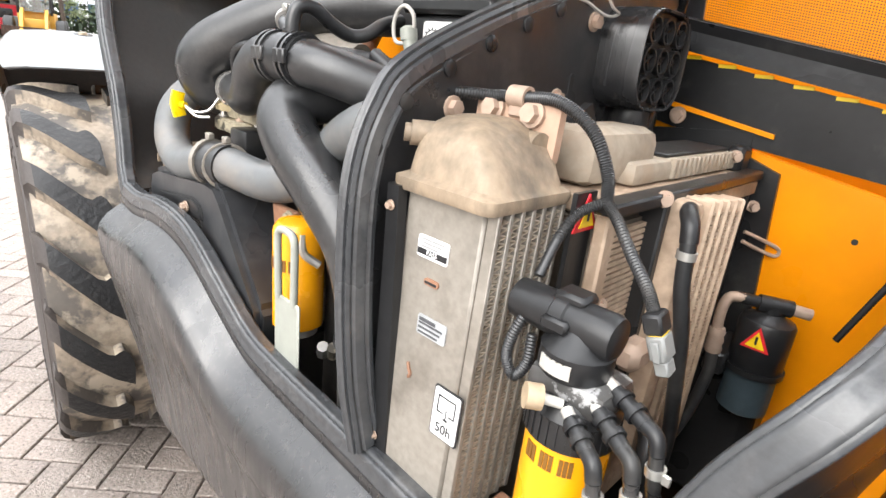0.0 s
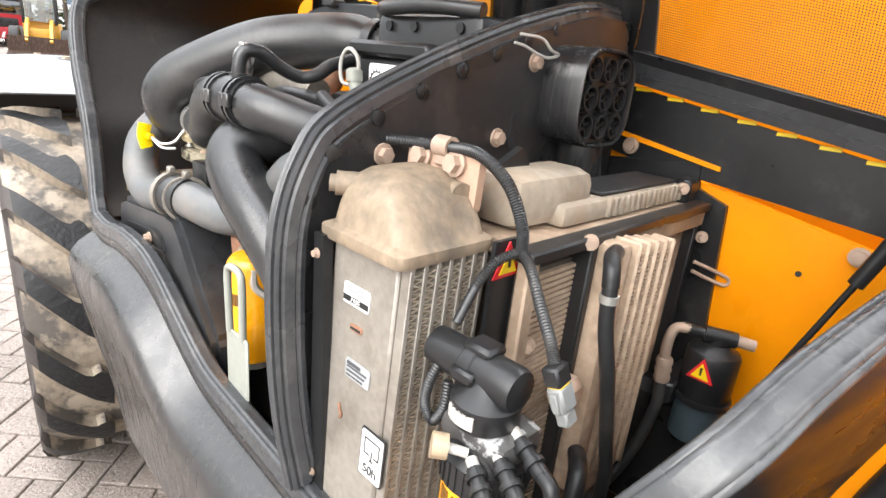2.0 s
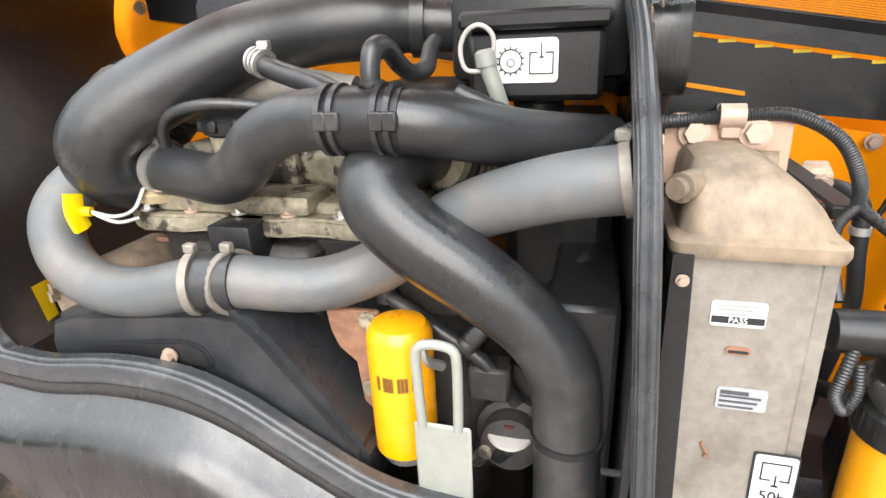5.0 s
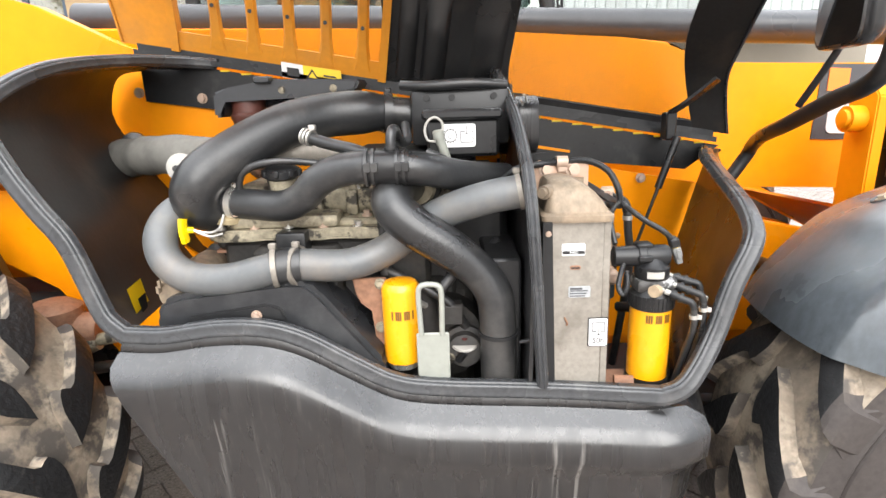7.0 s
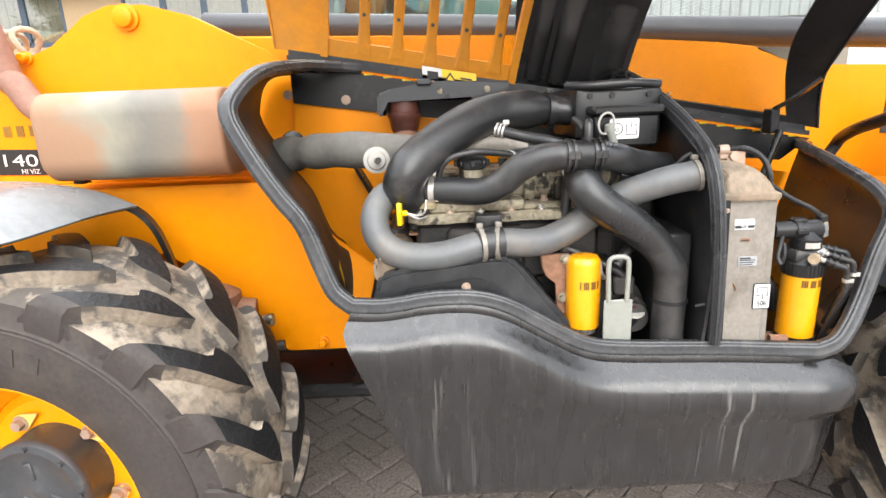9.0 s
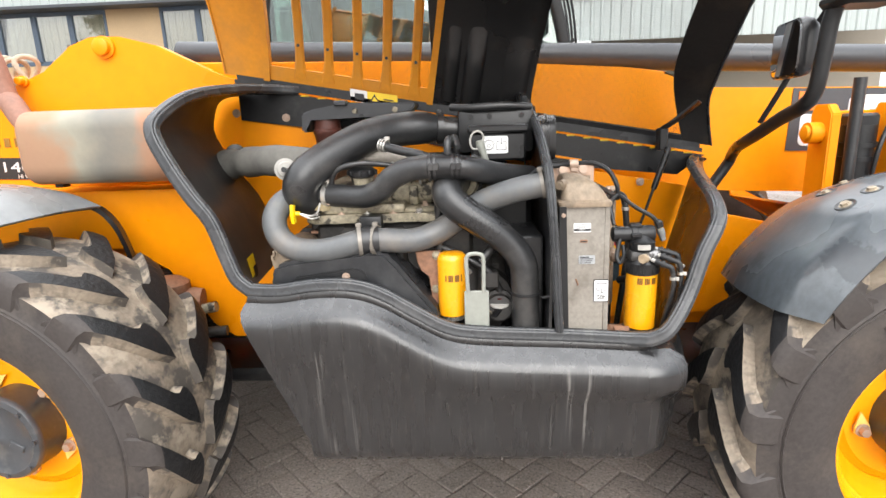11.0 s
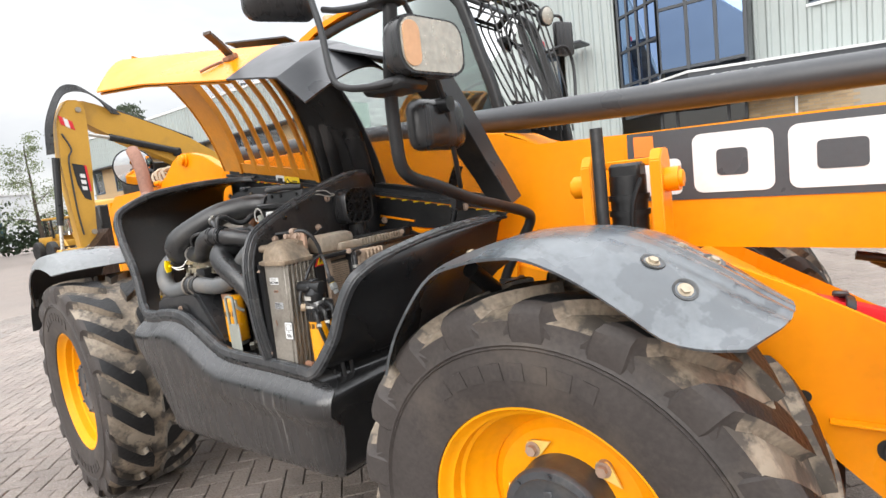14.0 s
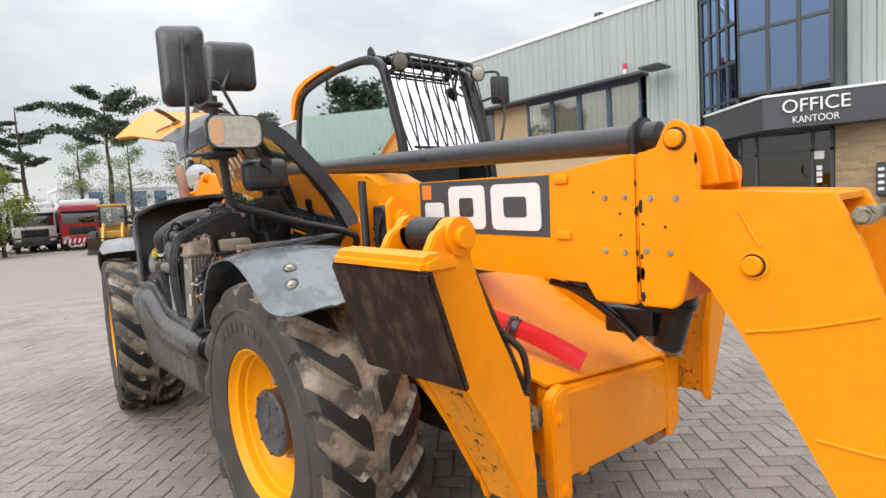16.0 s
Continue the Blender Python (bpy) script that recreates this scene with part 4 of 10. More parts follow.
lathe(b, (3.95, 1.12, 1.69), (1, 0, -0.04), [(0, 0.066), (0.045, 0.072), (0.05, 0.06), (0.10, 0.058), (0.11, 0.04)], 28)
part("end_cap", b, STEEL_BLACK, boom)
b = plate(new_bm(), [(1.035, 1.60), (1.03, 1.69), (1.05, 1.745), (1.09, 1.768), (1.15, 1.768), (1.19, 1.745), (1.21, 1.69), (1.205, 1.60)], "x", 3.975, 0.018)
bmesh.ops.bevel(b, geom=list(b.edges), offset=0.004, segments=2, affect="EDGES")
part("tube_bracket", b, STEEL_BLACK, boom, "black bracket plate at the tube's end")
# paint worn off along the collar's edges
crng = random.Random(21)
for k in range(16):
    z = crng.uniform(1.09, 1.60)
    x = (4.062 if k % 2 else 4.033) if k < 11 else float(np.interp(z, [1.1, 1.25, 1.55], [4.196, 4.234, 4.258]))
    y = 0.9545 if x < 4.05 else 0.9345
    w, h = crng.uniform(0.004, 0.010), crng.uniform(0.008, 0.03)
    n = 7
    pts = [(x + w * math.cos(2 * math.pi * i / n) * crng.uniform(0.6, 1.1), z + h * math.sin(2 * math.pi * i / n) * crng.uniform(0.6, 1.1)) for i in range(n)]
    part("paint_chip", plate(new_bm(), pts, "y", y, 0.002), PAD, boom, "bare rusty steel where paint has chipped")
# name panel: plain shapes stand where the maker's name is painted
b = new_bm()
plate(b, [(2.822, 1.603), (3.655, 1.577), (3.648, 1.322), (2.815, 1.352)], "y", 0.951, 0.004)
panel = part("name_panel", b, PANEL_GREY, boom, "charcoal name panel with plain white shapes")
sl = -0.033
def row(x, z):
    return (2.83 + x, z + sl * x)
def slab(pts, y=0.947):
    return plate(new_bm(), pts, "y", y, 0.004)
def block(x0, x1, z0, z1, r=0.03):
    return [row(u, w) for u, w in rounded(x1 - x0, z1 - z0, r, 4, (x0 + x1) / 2, (z0 + z1) / 2)]
part("white_block", slab(block(0.03, 0.175, 1.372, 1.50, 0.02)), WHITE, panel)
for x0, x1 in ((0.215, 0.46), (0.50, 0.78)):
    part("white_block", slab(block(x0, x1, 1.373, 1.577)), WHITE, panel)
    part("dark_slot", slab(block(x0 + 0.075, x1 - 0.075, 1.43, 1.52, 0.015), 0.945), PANEL_GREY, panel)
part("orange_square", slab([row(0.015, 1.59), row(0.085, 1.588), row(0.085, 1.515), row(0.015, 1.515)]), ORANGE, panel)

# -- stabiliser legs at the front --
def stabiliser(mirror):
    g = group_part("stabiliser", TH, "yellow hydraulic stabiliser leg, folded up")
    f = lambda y: 2.22 - y if mirror else y
    def pl(name, outline, x, t, material, label="", bev=0.006):
        return cpart(name, [(f(u), w) for u, w in outline], "x", x, t, material, label, bev, g)
    pl("leg", [(0.08, 1.41), (0.12, 1.43), (0.17, 1.435), (0.20, 1.40), (0.205, 1.309), (0.275, 1.148), (0.351, 0.998), (0.425, 0.836), (0.445, 0.60), (0.445, 0.46), (0.425, 0.44), (0.40, 0.52), (0.27, 0.765), (0.165, 0.945), (0.10, 1.03), (0.03, 1.2), (0.05, 1.36)], 3.90, 0.035, YELLOW)
    pl("leg", [(0.08, 1.41), (0.12, 1.43), (0.17, 1.435), (0.20, 1.40), (0.205, 1.309), (0.275, 1.148), (0.351, 0.998), (0.425, 0.836), (0.445, 0.60), (0.445, 0.46), (0.425, 0.44), (0.40, 0.52), (0.27, 0.765), (0.165, 0.945), (0.10, 1.03), (0.03, 1.2), (0.05, 1.36)], 3.70, 0.035, YELLOW)
    pl("leg_box", [(0.13, 1.0), (0.27, 1.0), (0.40, 0.80), (0.432, 0.50), (0.418, 0.47), (0.395, 0.53), (0.272, 0.768), (0.17, 0.945)], 3.735, 0.165, YELLOW_WORN, "yellow paint scraped to dark steel")
    b = new_bm()
    P = [Vector((3.645, f(-0.082), 1.338)), Vector((4.035, f(-0.042), 1.322)), Vector((4.012, f(0.084), 0.985)), Vector((3.63, f(0.028), 1.005))]
    n = (P[1] - P[0]).cross(P[3] - P[0]).normalized()
    n = n if (n.y > 0) != mirror else -n
    lo, hi = [b.verts.new(p) for p in P], [b.verts.new(p + n * 0.022) for p in P]
    b.faces.new(lo)
    b.faces.new(hi)
    for k in range(4):
        b.faces.new((lo[k], lo[(k + 1) % 4], hi[(k + 1) % 4], hi[k]))
    bmesh.ops.bevel(b, geom=list(b.edges), offset=0.006, segments=2, affect="EDGES")
    pad = part("foot_pad", b, PAD, g, "worn rusty dark steel foot pad")
    b = new_bm()
    Q = [P[0] + Vector((0.01, 0, 0.003)), P[1] + Vector((-0.01, 0, 0.003))]
    s = [Vector((0, 0, -0.012)), Vector((0, 0, 0.03)), Vector((0, f(0.05) - f(0), 0.045)), Vector((0, f(0.13) - f(0), 0.03)), Vector((0, f(0.13) - f(0), -0.012))]
    u, v = [b.verts.new(Q[0] + o) for o in s], [b.verts.new(Q[1] + o) for o in s]
    b.faces.new(u)
    b.faces.new(v)
    for i in range(5):
        b.faces.new((u[i], u[(i + 1) % 5], v[(i + 1) % 5], v[i]))
    bmesh.ops.bevel(b, geom=list(b.edges), offset=0.014, segments=4, affect="EDGES")
    part("pad_edge", b, YELLOW, g)
    b = new_bm()
    rod(b, (3.66, f(0.165), 1.405), (3.968, f(0.165), 1.392), 0.030, 20)
    rod(b, (3.70, f(0.165), 1.405), (3.735, f(0.165), 1.405), 0.055, 20)
    rod(b, (3.89, f(0.165), 1.395), (3.945, f(0.165), 1.395), 0.055, 20)
    part("pin", b, YELLOW, g)
    b = new_bm()
    rod(b, (3.755, f(0.165), 1.402), (3.875, f(0.165), 1.397), 0.052, 24)
    part("bush", b, STEEL_BLACK, g, "black rubber-faced bush")
    b = rod(new_bm(), (3.81, f(0.28), 1.27), (3.81, f(0.50), 0.83), 0.048, 20)
    rod(b, (3.81, f(0.49), 0.85), (3.81, f(0.515), 0.80), 0.056, 20)
    part("cylinder", b, STEEL_BLACK, g, "black hydraulic cylinder")
    b = rod(new_bm(), (3.81, f(0.50), 0.83), (3.82, f(0.55), 0.73), 0.030, 16)
    lathe(b, (3.79, f(0.555), 0.72), (1, 0, 0), [(0, 0.045), (0.06, 0.045), (0.062, 0.02)], 20)
    part("rod_eye", b, ENGINE, g)
    b = tube(new_bm(), [(3.86, f(0.40), 1.06), (3.89, f(0.45), 1.0), (3.89, f(0.475), 0.93), (3.87, f(0.50), 0.87)], 0.012, 10)
    part("hose", b, RUBBER, g)
    return g


stabiliser(False)
stabiliser(True)
def red_sec(u):
    return Vector((3.40, 0.70, 1.025)).lerp(Vector((3.83, 0.885, 0.835)), u)
RED_SEC = [(-0.03, -0.03), (0.03, -0.026), (0.034, 0.0), (0.03, 0.028), (-0.028, 0.032), (-0.034, 0.0)]
b = tube(new_bm(), [tuple(red_sec(u) + Vector((0, 0, 0.006 + 0.018 * math.sin(u * 3.1)))) for u in (0, 0.25, 0.5, 0.75, 1.0)], 0.04, n=4, section=RED_SEC, cap=False)
tube(b, [tuple(red_sec(u) + Vector((0, 0, 0.006 + 0.018 * math.sin(u * 3.1)))) for u in (0.5, 0.75, 0.998)], 0.04, n=4, section=[(u * 0.84, w * 0.84) for u, w in RED_SEC], cap=False)
red = part("red_tube", b, RED, TH, "red plastic sleeve strapped to the front deck")
for u in (0.12, 0.42):
    b = lathe(new_bm(), red_sec(u) + Vector((0, 0, 0.012)), red_sec(1) - red_sec(0), [(-0.012, 0.050), (0.012, 0.050), (0.012, 0.042), (-0.012, 0.042)], 14, close=True)
    box(b, (-0.02, -0.012, 0.045), (0.02, 0.012, 0.062), 0.005, Matrix.Translation(red_sec(u) + Vector((0, 0, 0.006))))
    part("strap", b, RUBBER, red)
b = tube(new_bm(), [tuple(red_sec(0.42) + Vector((0, -0.02, 0.06))), tuple(red_sec(0.42) + Vector((0.03, -0.10, 0.02))), tuple(red_sec(0.42) + Vector((0.06, -0.14, -0.06))), tuple(red_sec(0.42) + Vector((0.07, -0.17, -0.14)))], 0.007, 8)
part("strap_tail", b, RUBBER, red)
b = new_bm()
rod(b, (4.045, 1.30, 1.10), (3.95, 1.33, 0.83), 0.062, 24)
rod(b, (4.02, 1.31, 1.03), (4.015, 1.312, 1.015), 0.070, 24)
box(b, (3.70, 1.25, 0.87), (3.93, 1.37, 0.99), 0.015, seg=2)
tube(b, [(3.55, 1.2, 1.08), (3.66, 1.22, 1.02), (3.78, 1.24, 0.93), (3.86, 1.24, 0.86)], 0.022, 10)
tube(b, [(3.5, 1.14, 1.10), (3.70, 1.16, 1.06), (3.85, 1.22, 1.02), (3.99, 1.28, 0.98)], 0.016, 10)
part("tilt_cylinder", b, STEEL_BLACK, TH, "black hydraulic cylinder under the boom")

# -- front compensation cylinder with yellow brackets --
comp = group_part("side_cylinder", TH)
for x in (2.765, 2.985):
    cpart("bracket", [(0.60, 0.95), (0.72, 0.95), (0.72, 1.5), (0.70, 1.535), (0.63, 1.535), (0.60, 1.50)], "x", x, 0.035, YELLOW, parent=comp)
b = new_bm()
box(b, (2.77, 0.70, 1.485), (3.0, 0.715, 1.51), 0.003)
for x0, x1 in ((2.72, 2.77), (3.015, 3.06)):
    rod(b, (x0, 0.66, 1.435), (x1, 0.66, 1.435), 0.038, 20)
    lathe(b, (x0 if x0 < 2.8 else x1, 0.66, 1.435), (-1 if x0 < 2.8 else 1, 0, 0), [(0, 0.028), (0.01, 0.026), (0.012, 0.02)], 16)
part("pin_boss", b, YELLOW, comp)
b = new_bm()
rod(b, (2.9, 0.66, 0.75), (2.9, 0.66, 1.46), 0.058, 24)
for z in (1.2, 1.33, 1.38):
    rod(b, (2.9, 0.66, z), (2.9, 0.66, z + 0.018), 0.065, 24)
box(b, (2.85, 0.62, 1.45), (2.95, 0.70, 1.5), 0.01)
tube(b, [(2.92, 0.6, 1.2), (2.93, 0.59, 1.36), (2.96, 0.6, 1.45)], 0.008, 8)
part("barrel", b, STEEL_BLACK, comp, "black hydraulic barrel")
b = new_bm()
rod(b, (2.835, 0.585, 1.27), (2.835, 0.585, 1.62), 0.02, 14)
part("guard_rod", b, RUBBER, comp)
b = new_bm()
rod(b, (2.835, 0.585, 1.0), (2.835, 0.585, 1.27), 0.012, 10)
part("guide", b, RUST, comp)

# -- mudguards --
DIMPLE = mat("dirty_dimple", (0.05, 0.053, 0.055), 0.5, vary=0.3, scale=30, bump=0.2, dirt=(0.14, 0.12, 0.1), dirt_amount=0.3, dirt_scale=30)
CREAM_BOLT = mat("weathered_bolt", (0.42, 0.36, 0.27), 0.5, metal=0.35, vary=0.3, scale=40, bump=0.2, dirt=(0.2, 0.11, 0.06), dirt_amount=0.3, dirt_scale=40)
def line_at(points):
    L = smooth_path(points, 8)
    cum = np.r_[0, np.cumsum([np.linalg.norm(q - p) for p, q in zip(L, L[1:])])]
    cum = cum / cum[-1]
    return lambda u: Vector([float(np.interp(u, cum, [p[k] for p in L])) for k in range(3)])


def mudguard(outer, mid, inner, nut_at, grooves=(), paint=None, bend=(0.42, 0.5, 0.75), dark_under=False):
    """A moulded guard arched from its outer edge over a middle line to its inner edge."""
    g = group_part("mudguard", TH, "worn grey-black plastic mudguard")
    O, M, I = line_at(outer), line_at(mid), line_at(inner)
    def fn(u, v):
        o, m, i = O(u), M(u), I(u)
        if v < 0.5:
            f = v * 2
            e, h = f, float(np.interp(f, [0, *bend, 1], [0, 0.80, 0.86, 0.97, 1]))
            p = (o.x + (m.x - o.x) * h, o.y + (m.y - o.y) * e, o.z + (m.z - o.z) * h)
        else:
            f = v * 2 - 1
            h = 1 - math.cos(f * math.pi / 2)
            p = (m.x + (i.x - m.x) * h, m.y + (i.y - m.y) * f, m.z + (i.z - m.z) * h)
        dip = sum(0.006 * math.exp(-((v - c) / 0.03) ** 2) for c in grooves) * min(1.0, max(0.0, u - 0.66) * 5)
        return (p[0], p[1], p[2] - dip)
    b = new_bm()
    sheet(b, fn, np.linspace(0, 1, 40), np.linspace(0, 1, 31), 0.007)
    part("shell", b, paint or FENDER, g, angle=24)
    # added black sheet: paints the shade on the black plastic guard's underside
    if dark_under:
        b = new_bm()
        sheet(b, lambda u, v: Vector(fn(u, 0.02 + 0.96 * v)) - Vector((0.004, 0, 0.012)), np.linspace(0, 0.99, 30), np.linspace(0, 1, 21), 0.004)
        part("liner", b, PLASTIC_IN, g, "black sheet standing in for the shaded underside")
    spots = [(fn(u, v), u, v) for u in np.linspace(0.02, 0.98, 97) for v in np.linspace(0.05, 0.95, 46)]
    for x, y in nut_at:
        _, u, v = min(spots, key=lambda q: (q[0][0] - x) ** 2 + (q[0][1] - y) ** 2)
        p = Vector(fn(u, v))
        n = (Vector(fn(u + 0.01, v)) - Vector(fn(u - 0.01, v))).cross(Vector(fn(u, v + 0.01)) - Vector(fn(u, v - 0.01))).normalized()
        n = n if n.z > 0 else -n
        b = new_bm()
        lathe(b, p, n, [(-0.002, 0.027), (0.002, 0.026), (0.0015, 0.022), (-0.003, 0.017), (-0.003, 0.002)], 22)
        part("washer", b, DIMPLE, g)
        b = new_bm()
        bolt(b, p - n * 0.002, n, 0.011, 0.008)
        part("bolt", b, CREAM_BOLT, g)
    return fn


mudguard([(2.395, -0.06, 0.985), (2.43, -0.07, 1.055), (2.49, -0.08, 1.147), (2.60, -0.085, 1.27), (2.70, -0.085, 1.308), (2.79, -0.085, 1.321), (2.88, -0.085, 1.318), (2.99, -0.085, 1.272), (3.095, -0.085, 1.205), (3.172, -0.085, 1.152), (3.245, -0.075, 1.138), (3.306, -0.055, 1.138)],
         [(2.318, 0.17, 0.985), (2.345, 0.17, 1.06), (2.41, 0.17, 1.15), (2.506, 0.17, 1.253), (2.62, 0.17, 1.307), (2.75, 0.17, 1.343), (2.86, 0.17, 1.353), (3.0, 0.17, 1.345), (3.10, 0.17, 1.312), (3.21, 0.17, 1.258), (3.30, 0.17, 1.203), (3.372, 0.15, 1.165)],
         [(2.345, 0.41, 0.985), (2.38, 0.42, 1.045), (2.43, 0.42, 1.11), (2.524, 0.42, 1.205), (2.66, 0.42, 1.268), (2.815, 0.42, 1.308), (2.945, 0.42, 1.322), (3.05, 0.42, 1.30), (3.13, 0.41, 1.265), (3.21, 0.40, 1.22), (3.29, 0.36, 1.175), (3.345, 0.31, 1.15)],
         ((2.52, 0.11), (2.60, 0.13), (2.56, 0.27), (2.64, 0.30), (3.12, 0.04), (3.19, 0.015), (3.14, 0.24), (3.205, 0.25)), (0.35, 0.5, 0.65))
mudguard([(-0.60, 0.035, 1.04), (-0.55, 0.02, 1.09), (-0.48, 0.0, 1.16), (-0.41, -0.01, 1.235), (-0.33, -0.01, 1.285), (-0.22, -0.02, 1.298), (-0.10, -0.04, 1.296), (0.0, -0.05, 1.284), (0.06, -0.052, 1.266)],
         [(-0.70, 0.2, 1.04), (-0.65, 0.2, 1.12), (-0.57, 0.2, 1.22), (-0.46, 0.2, 1.315), (-0.34, 0.2, 1.362), (-0.16, 0.2, 1.380), (0.0, 0.2, 1.368), (0.09, 0.2, 1.332), (0.155, 0.2, 1.279)],
         [(-0.70, 0.46, 1.04), (-0.65, 0.46, 1.12), (-0.57, 0.46, 1.21), (-0.46, 0.46, 1.30), (-0.34, 0.46, 1.345), (-0.18, 0.46, 1.356), (-0.02, 0.46, 1.335), (0.08, 0.46, 1.308), (0.165, 0.46, 1.268)],
         ((-0.28, 0.15), (-0.05, 0.2)), (), FENDER_PALE, (0.16, 0.24, 0.6), True)
b = new_bm()
sheet(b, lambda u, v: (-0.63 - 0.10 * u - 0.02 * math.sin(u * 3), 0.05 + 0.39 * v, 1.12 - 0.24 * u), np.linspace(0, 1, 8), (0, 0.5, 1), 0.006)
part("mud_flap", b, RUBBER, TH, "black rubber mud flap")
b = new_bm()
tube(b, [(0.09, 0.45, 1.285), (0.155, 0.462, 1.255), (0.195, 0.475, 1.20), (0.215, 0.49, 1.12), (0.225, 0.51, 1.02), (0.22, 0.56, 0.92)], 0.022, 12, section=[(-0.019, -0.008), (0.019, -0.008), (0.019, 0.008), (-0.019, 0.008)])
part("mudguard_stay", b, STEEL_BLACK, TH)
b = new_bm()
tube(b, [(2.62, 0.1, 1.26), (2.62, 0.3, 1.12), (2.6, 0.5, 1.0), (2.6, 0.8, 0.95)], 0.024, 12)
part("mudguard_stay", b, STEEL_BLACK, TH)

# -- engine pod: moulded shell with a rubber seal round its opening --
pod = group_part("engine_pod", TH, "black moulded plastic engine pod, streaked with dried mud")
LEFT = [(0.835, 0.748, 1.655), (0.74, 0.68, 1.662), (0.67, 0.50, 1.655), (0.635, 0.28, 1.625), (0.615, 0.13, 1.565), (0.615, 0.09, 1.515), (0.665, 0.07, 1.42), (0.715, 0.062, 1.34), (0.765, 0.055, 1.27), (0.80, 0.048, 1.17), (0.825, 0.04, 1.11), (0.865, 0.032, 1.075)]
LIP = [(0.865, 0.032, 1.075), (0.95, 0.03, 1.072), (1.06, 0.03, 1.085), (1.16, 0.03, 1.082), (1.24, 0.032, 1.055), (1.33, 0.035, 1.0), (1.42, 0.038, 0.95), (1.52, 0.04, 0.932), (1.75, 0.036, 0.923), (1.92, 0.028, 0.915), (1.985, 0.012, 0.918)]
RIGHT = [(1.985, 0.012, 0.918), (2.025, 0.008, 0.94), (2.06, 0.02, 0.985), (2.095, 0.04, 1.05), (2.13, 0.058, 1.147), (2.165, 0.075, 1.215), (2.185, 0.11, 1.25), (2.205, 0.2, 1.283), (2.25, 0.42, 1.322), (2.30, 0.6, 1.34), (2.357, 0.735, 1.346)]
L_s, M_s, R_s = smooth_path(LEFT, 6), smooth_path(LIP, 6), smooth_path(RIGHT, 9)
seal_line = L_s + M_s[1:] + R_s[1:]
b = new_bm()
tube(b, [tuple(p) for p in seal_line], 0.016, n=0, section=lobed(0.021, 0.017, 8, 0.003))
part("seal", b, SEAL, pod, "grey-black ribbed rubber edge seal", 70)


def front_fn(u, v):
    """u along the lip from rear to front, v from the lip down to the underside."""
    p = lerp_path(M_s, u)
    z = p.z
    rows = [(0.0, p.y, z), (0.06, p.y - 0.012, z - 0.020), (0.12, p.y - 0.010, z - 0.034), (0.16, p.y - 0.016, z - 0.041), (0.20, p.y - 0.040, z - 0.058), (0.23, p.y - 0.058, z - 0.075), (0.26, p.y - 0.065, z - 0.090), (0.32, p.y - 0.066, z - 0.13),
            (0.6, 0.0, 0.73), (0.82, 0.012, 0.588), (0.88, 0.02, 0.553), (0.93, 0.05, 0.523), (1.0, 0.20, 0.508)]
    t = [r[0] for r in rows]
    y, zz = float(np.interp(v, t, [r[1] for r in rows])), float(np.interp(v, t, [r[2] for r in rows]))
    k, near = min(1.0, max(0.0, (v - 0.2) / 0.6)), min(1.0, v / 0.2)
    cx = float(np.interp(zz, [0.508, 0.528, 0.565, 0.65, 0.75, 0.855, 0.90], [2.0, 2.02, 2.05, 2.066, 2.075, 2.085, 2.03]))
    x = p.x + 0.16 * (1 - u) * k - 0.02 * (1 - u) ** 3 * near + (cx - M_s[-1][0]) * u ** 4 * near
    y += 0.05 * max(0.0, (u - 0.93) / 0.07) ** 2 * near * float(np.interp(zz, [0.53, 0.62, 0.85], [0.5, 0.8, 1.0]))
    return (x, y, zz)


b = new_bm()
sheet(b, front_fn, np.linspace(0, 1, 60), [0, 0.06, 0.09, 0.12, 0.16, 0.20, 0.23, 0.26, 0.29, 0.32, 0.4, 0.5, 0.6, 0.7, 0.78, 0.82, 0.85, 0.88, 0.905, 0.93, 0.96, 1.0], 0.006)
part("front_shell", b, SHELL, pod, angle=50)
# front wing: from the shell's corner and the seal back to the chassis
FRONT = [Vector(front_fn(1.0, v)) for v in (0.97, 0.93, 0.9, 0.86, 0.82, 0.7, 0.6, 0.5, 0.4, 0.32, 0.29, 0.26, 0.23, 0.2, 0.16, 0.12, 0.06)] + [Vector(p[:3]) + Vector((0.012, 0, 0)) for p in R_s[4:]]
BACK = [(0.535, 2.17, 0.68), (0.646, 2.197, 0.70), (0.80, 2.217, 0.71), (0.90, 2.243, 0.715), (1.035, 2.282, 0.72), (1.118, 2.306, 0.725), (1.222, 2.334, 0.73), (1.346, 2.369, 0.735)]


def side_fn(u, v):
    f = FRONT[int(u)]
    z = 0.565 + (f.z - 0.47) * 0.892
    q = Vector((float(np.interp(z, [c[0] for c in BACK], [c[1] for c in BACK])), float(np.interp(z, [c[0] for c in BACK], [c[2] for c in BACK])), z))
    out = 0.03 * math.sin(math.pi * v) * max(0.0, 1 - (q - f).length / 0.9)
    out += 0.012 * float(np.interp(f.z, [0.80, 0.91, 0.98, 1.10], [0, 1, 1, 0])) * (1 - (1 - min(1.0, v / 0.15)) ** 2) * (1 - v)
    r = f.lerp(q, v)
    return (r.x + out, r.y, r.z)


b = new_bm()
sheet(b, side_fn, range(len(FRONT)), [0, 0.02, 0.04, 0.07, 0.1, 0.13, 0.17, 0.22, 0.3, 0.4, 0.5, 0.6, 0.7, 0.8, 0.9, 1], -0.006)
part("front_wing", b, WING, pod, angle=85)


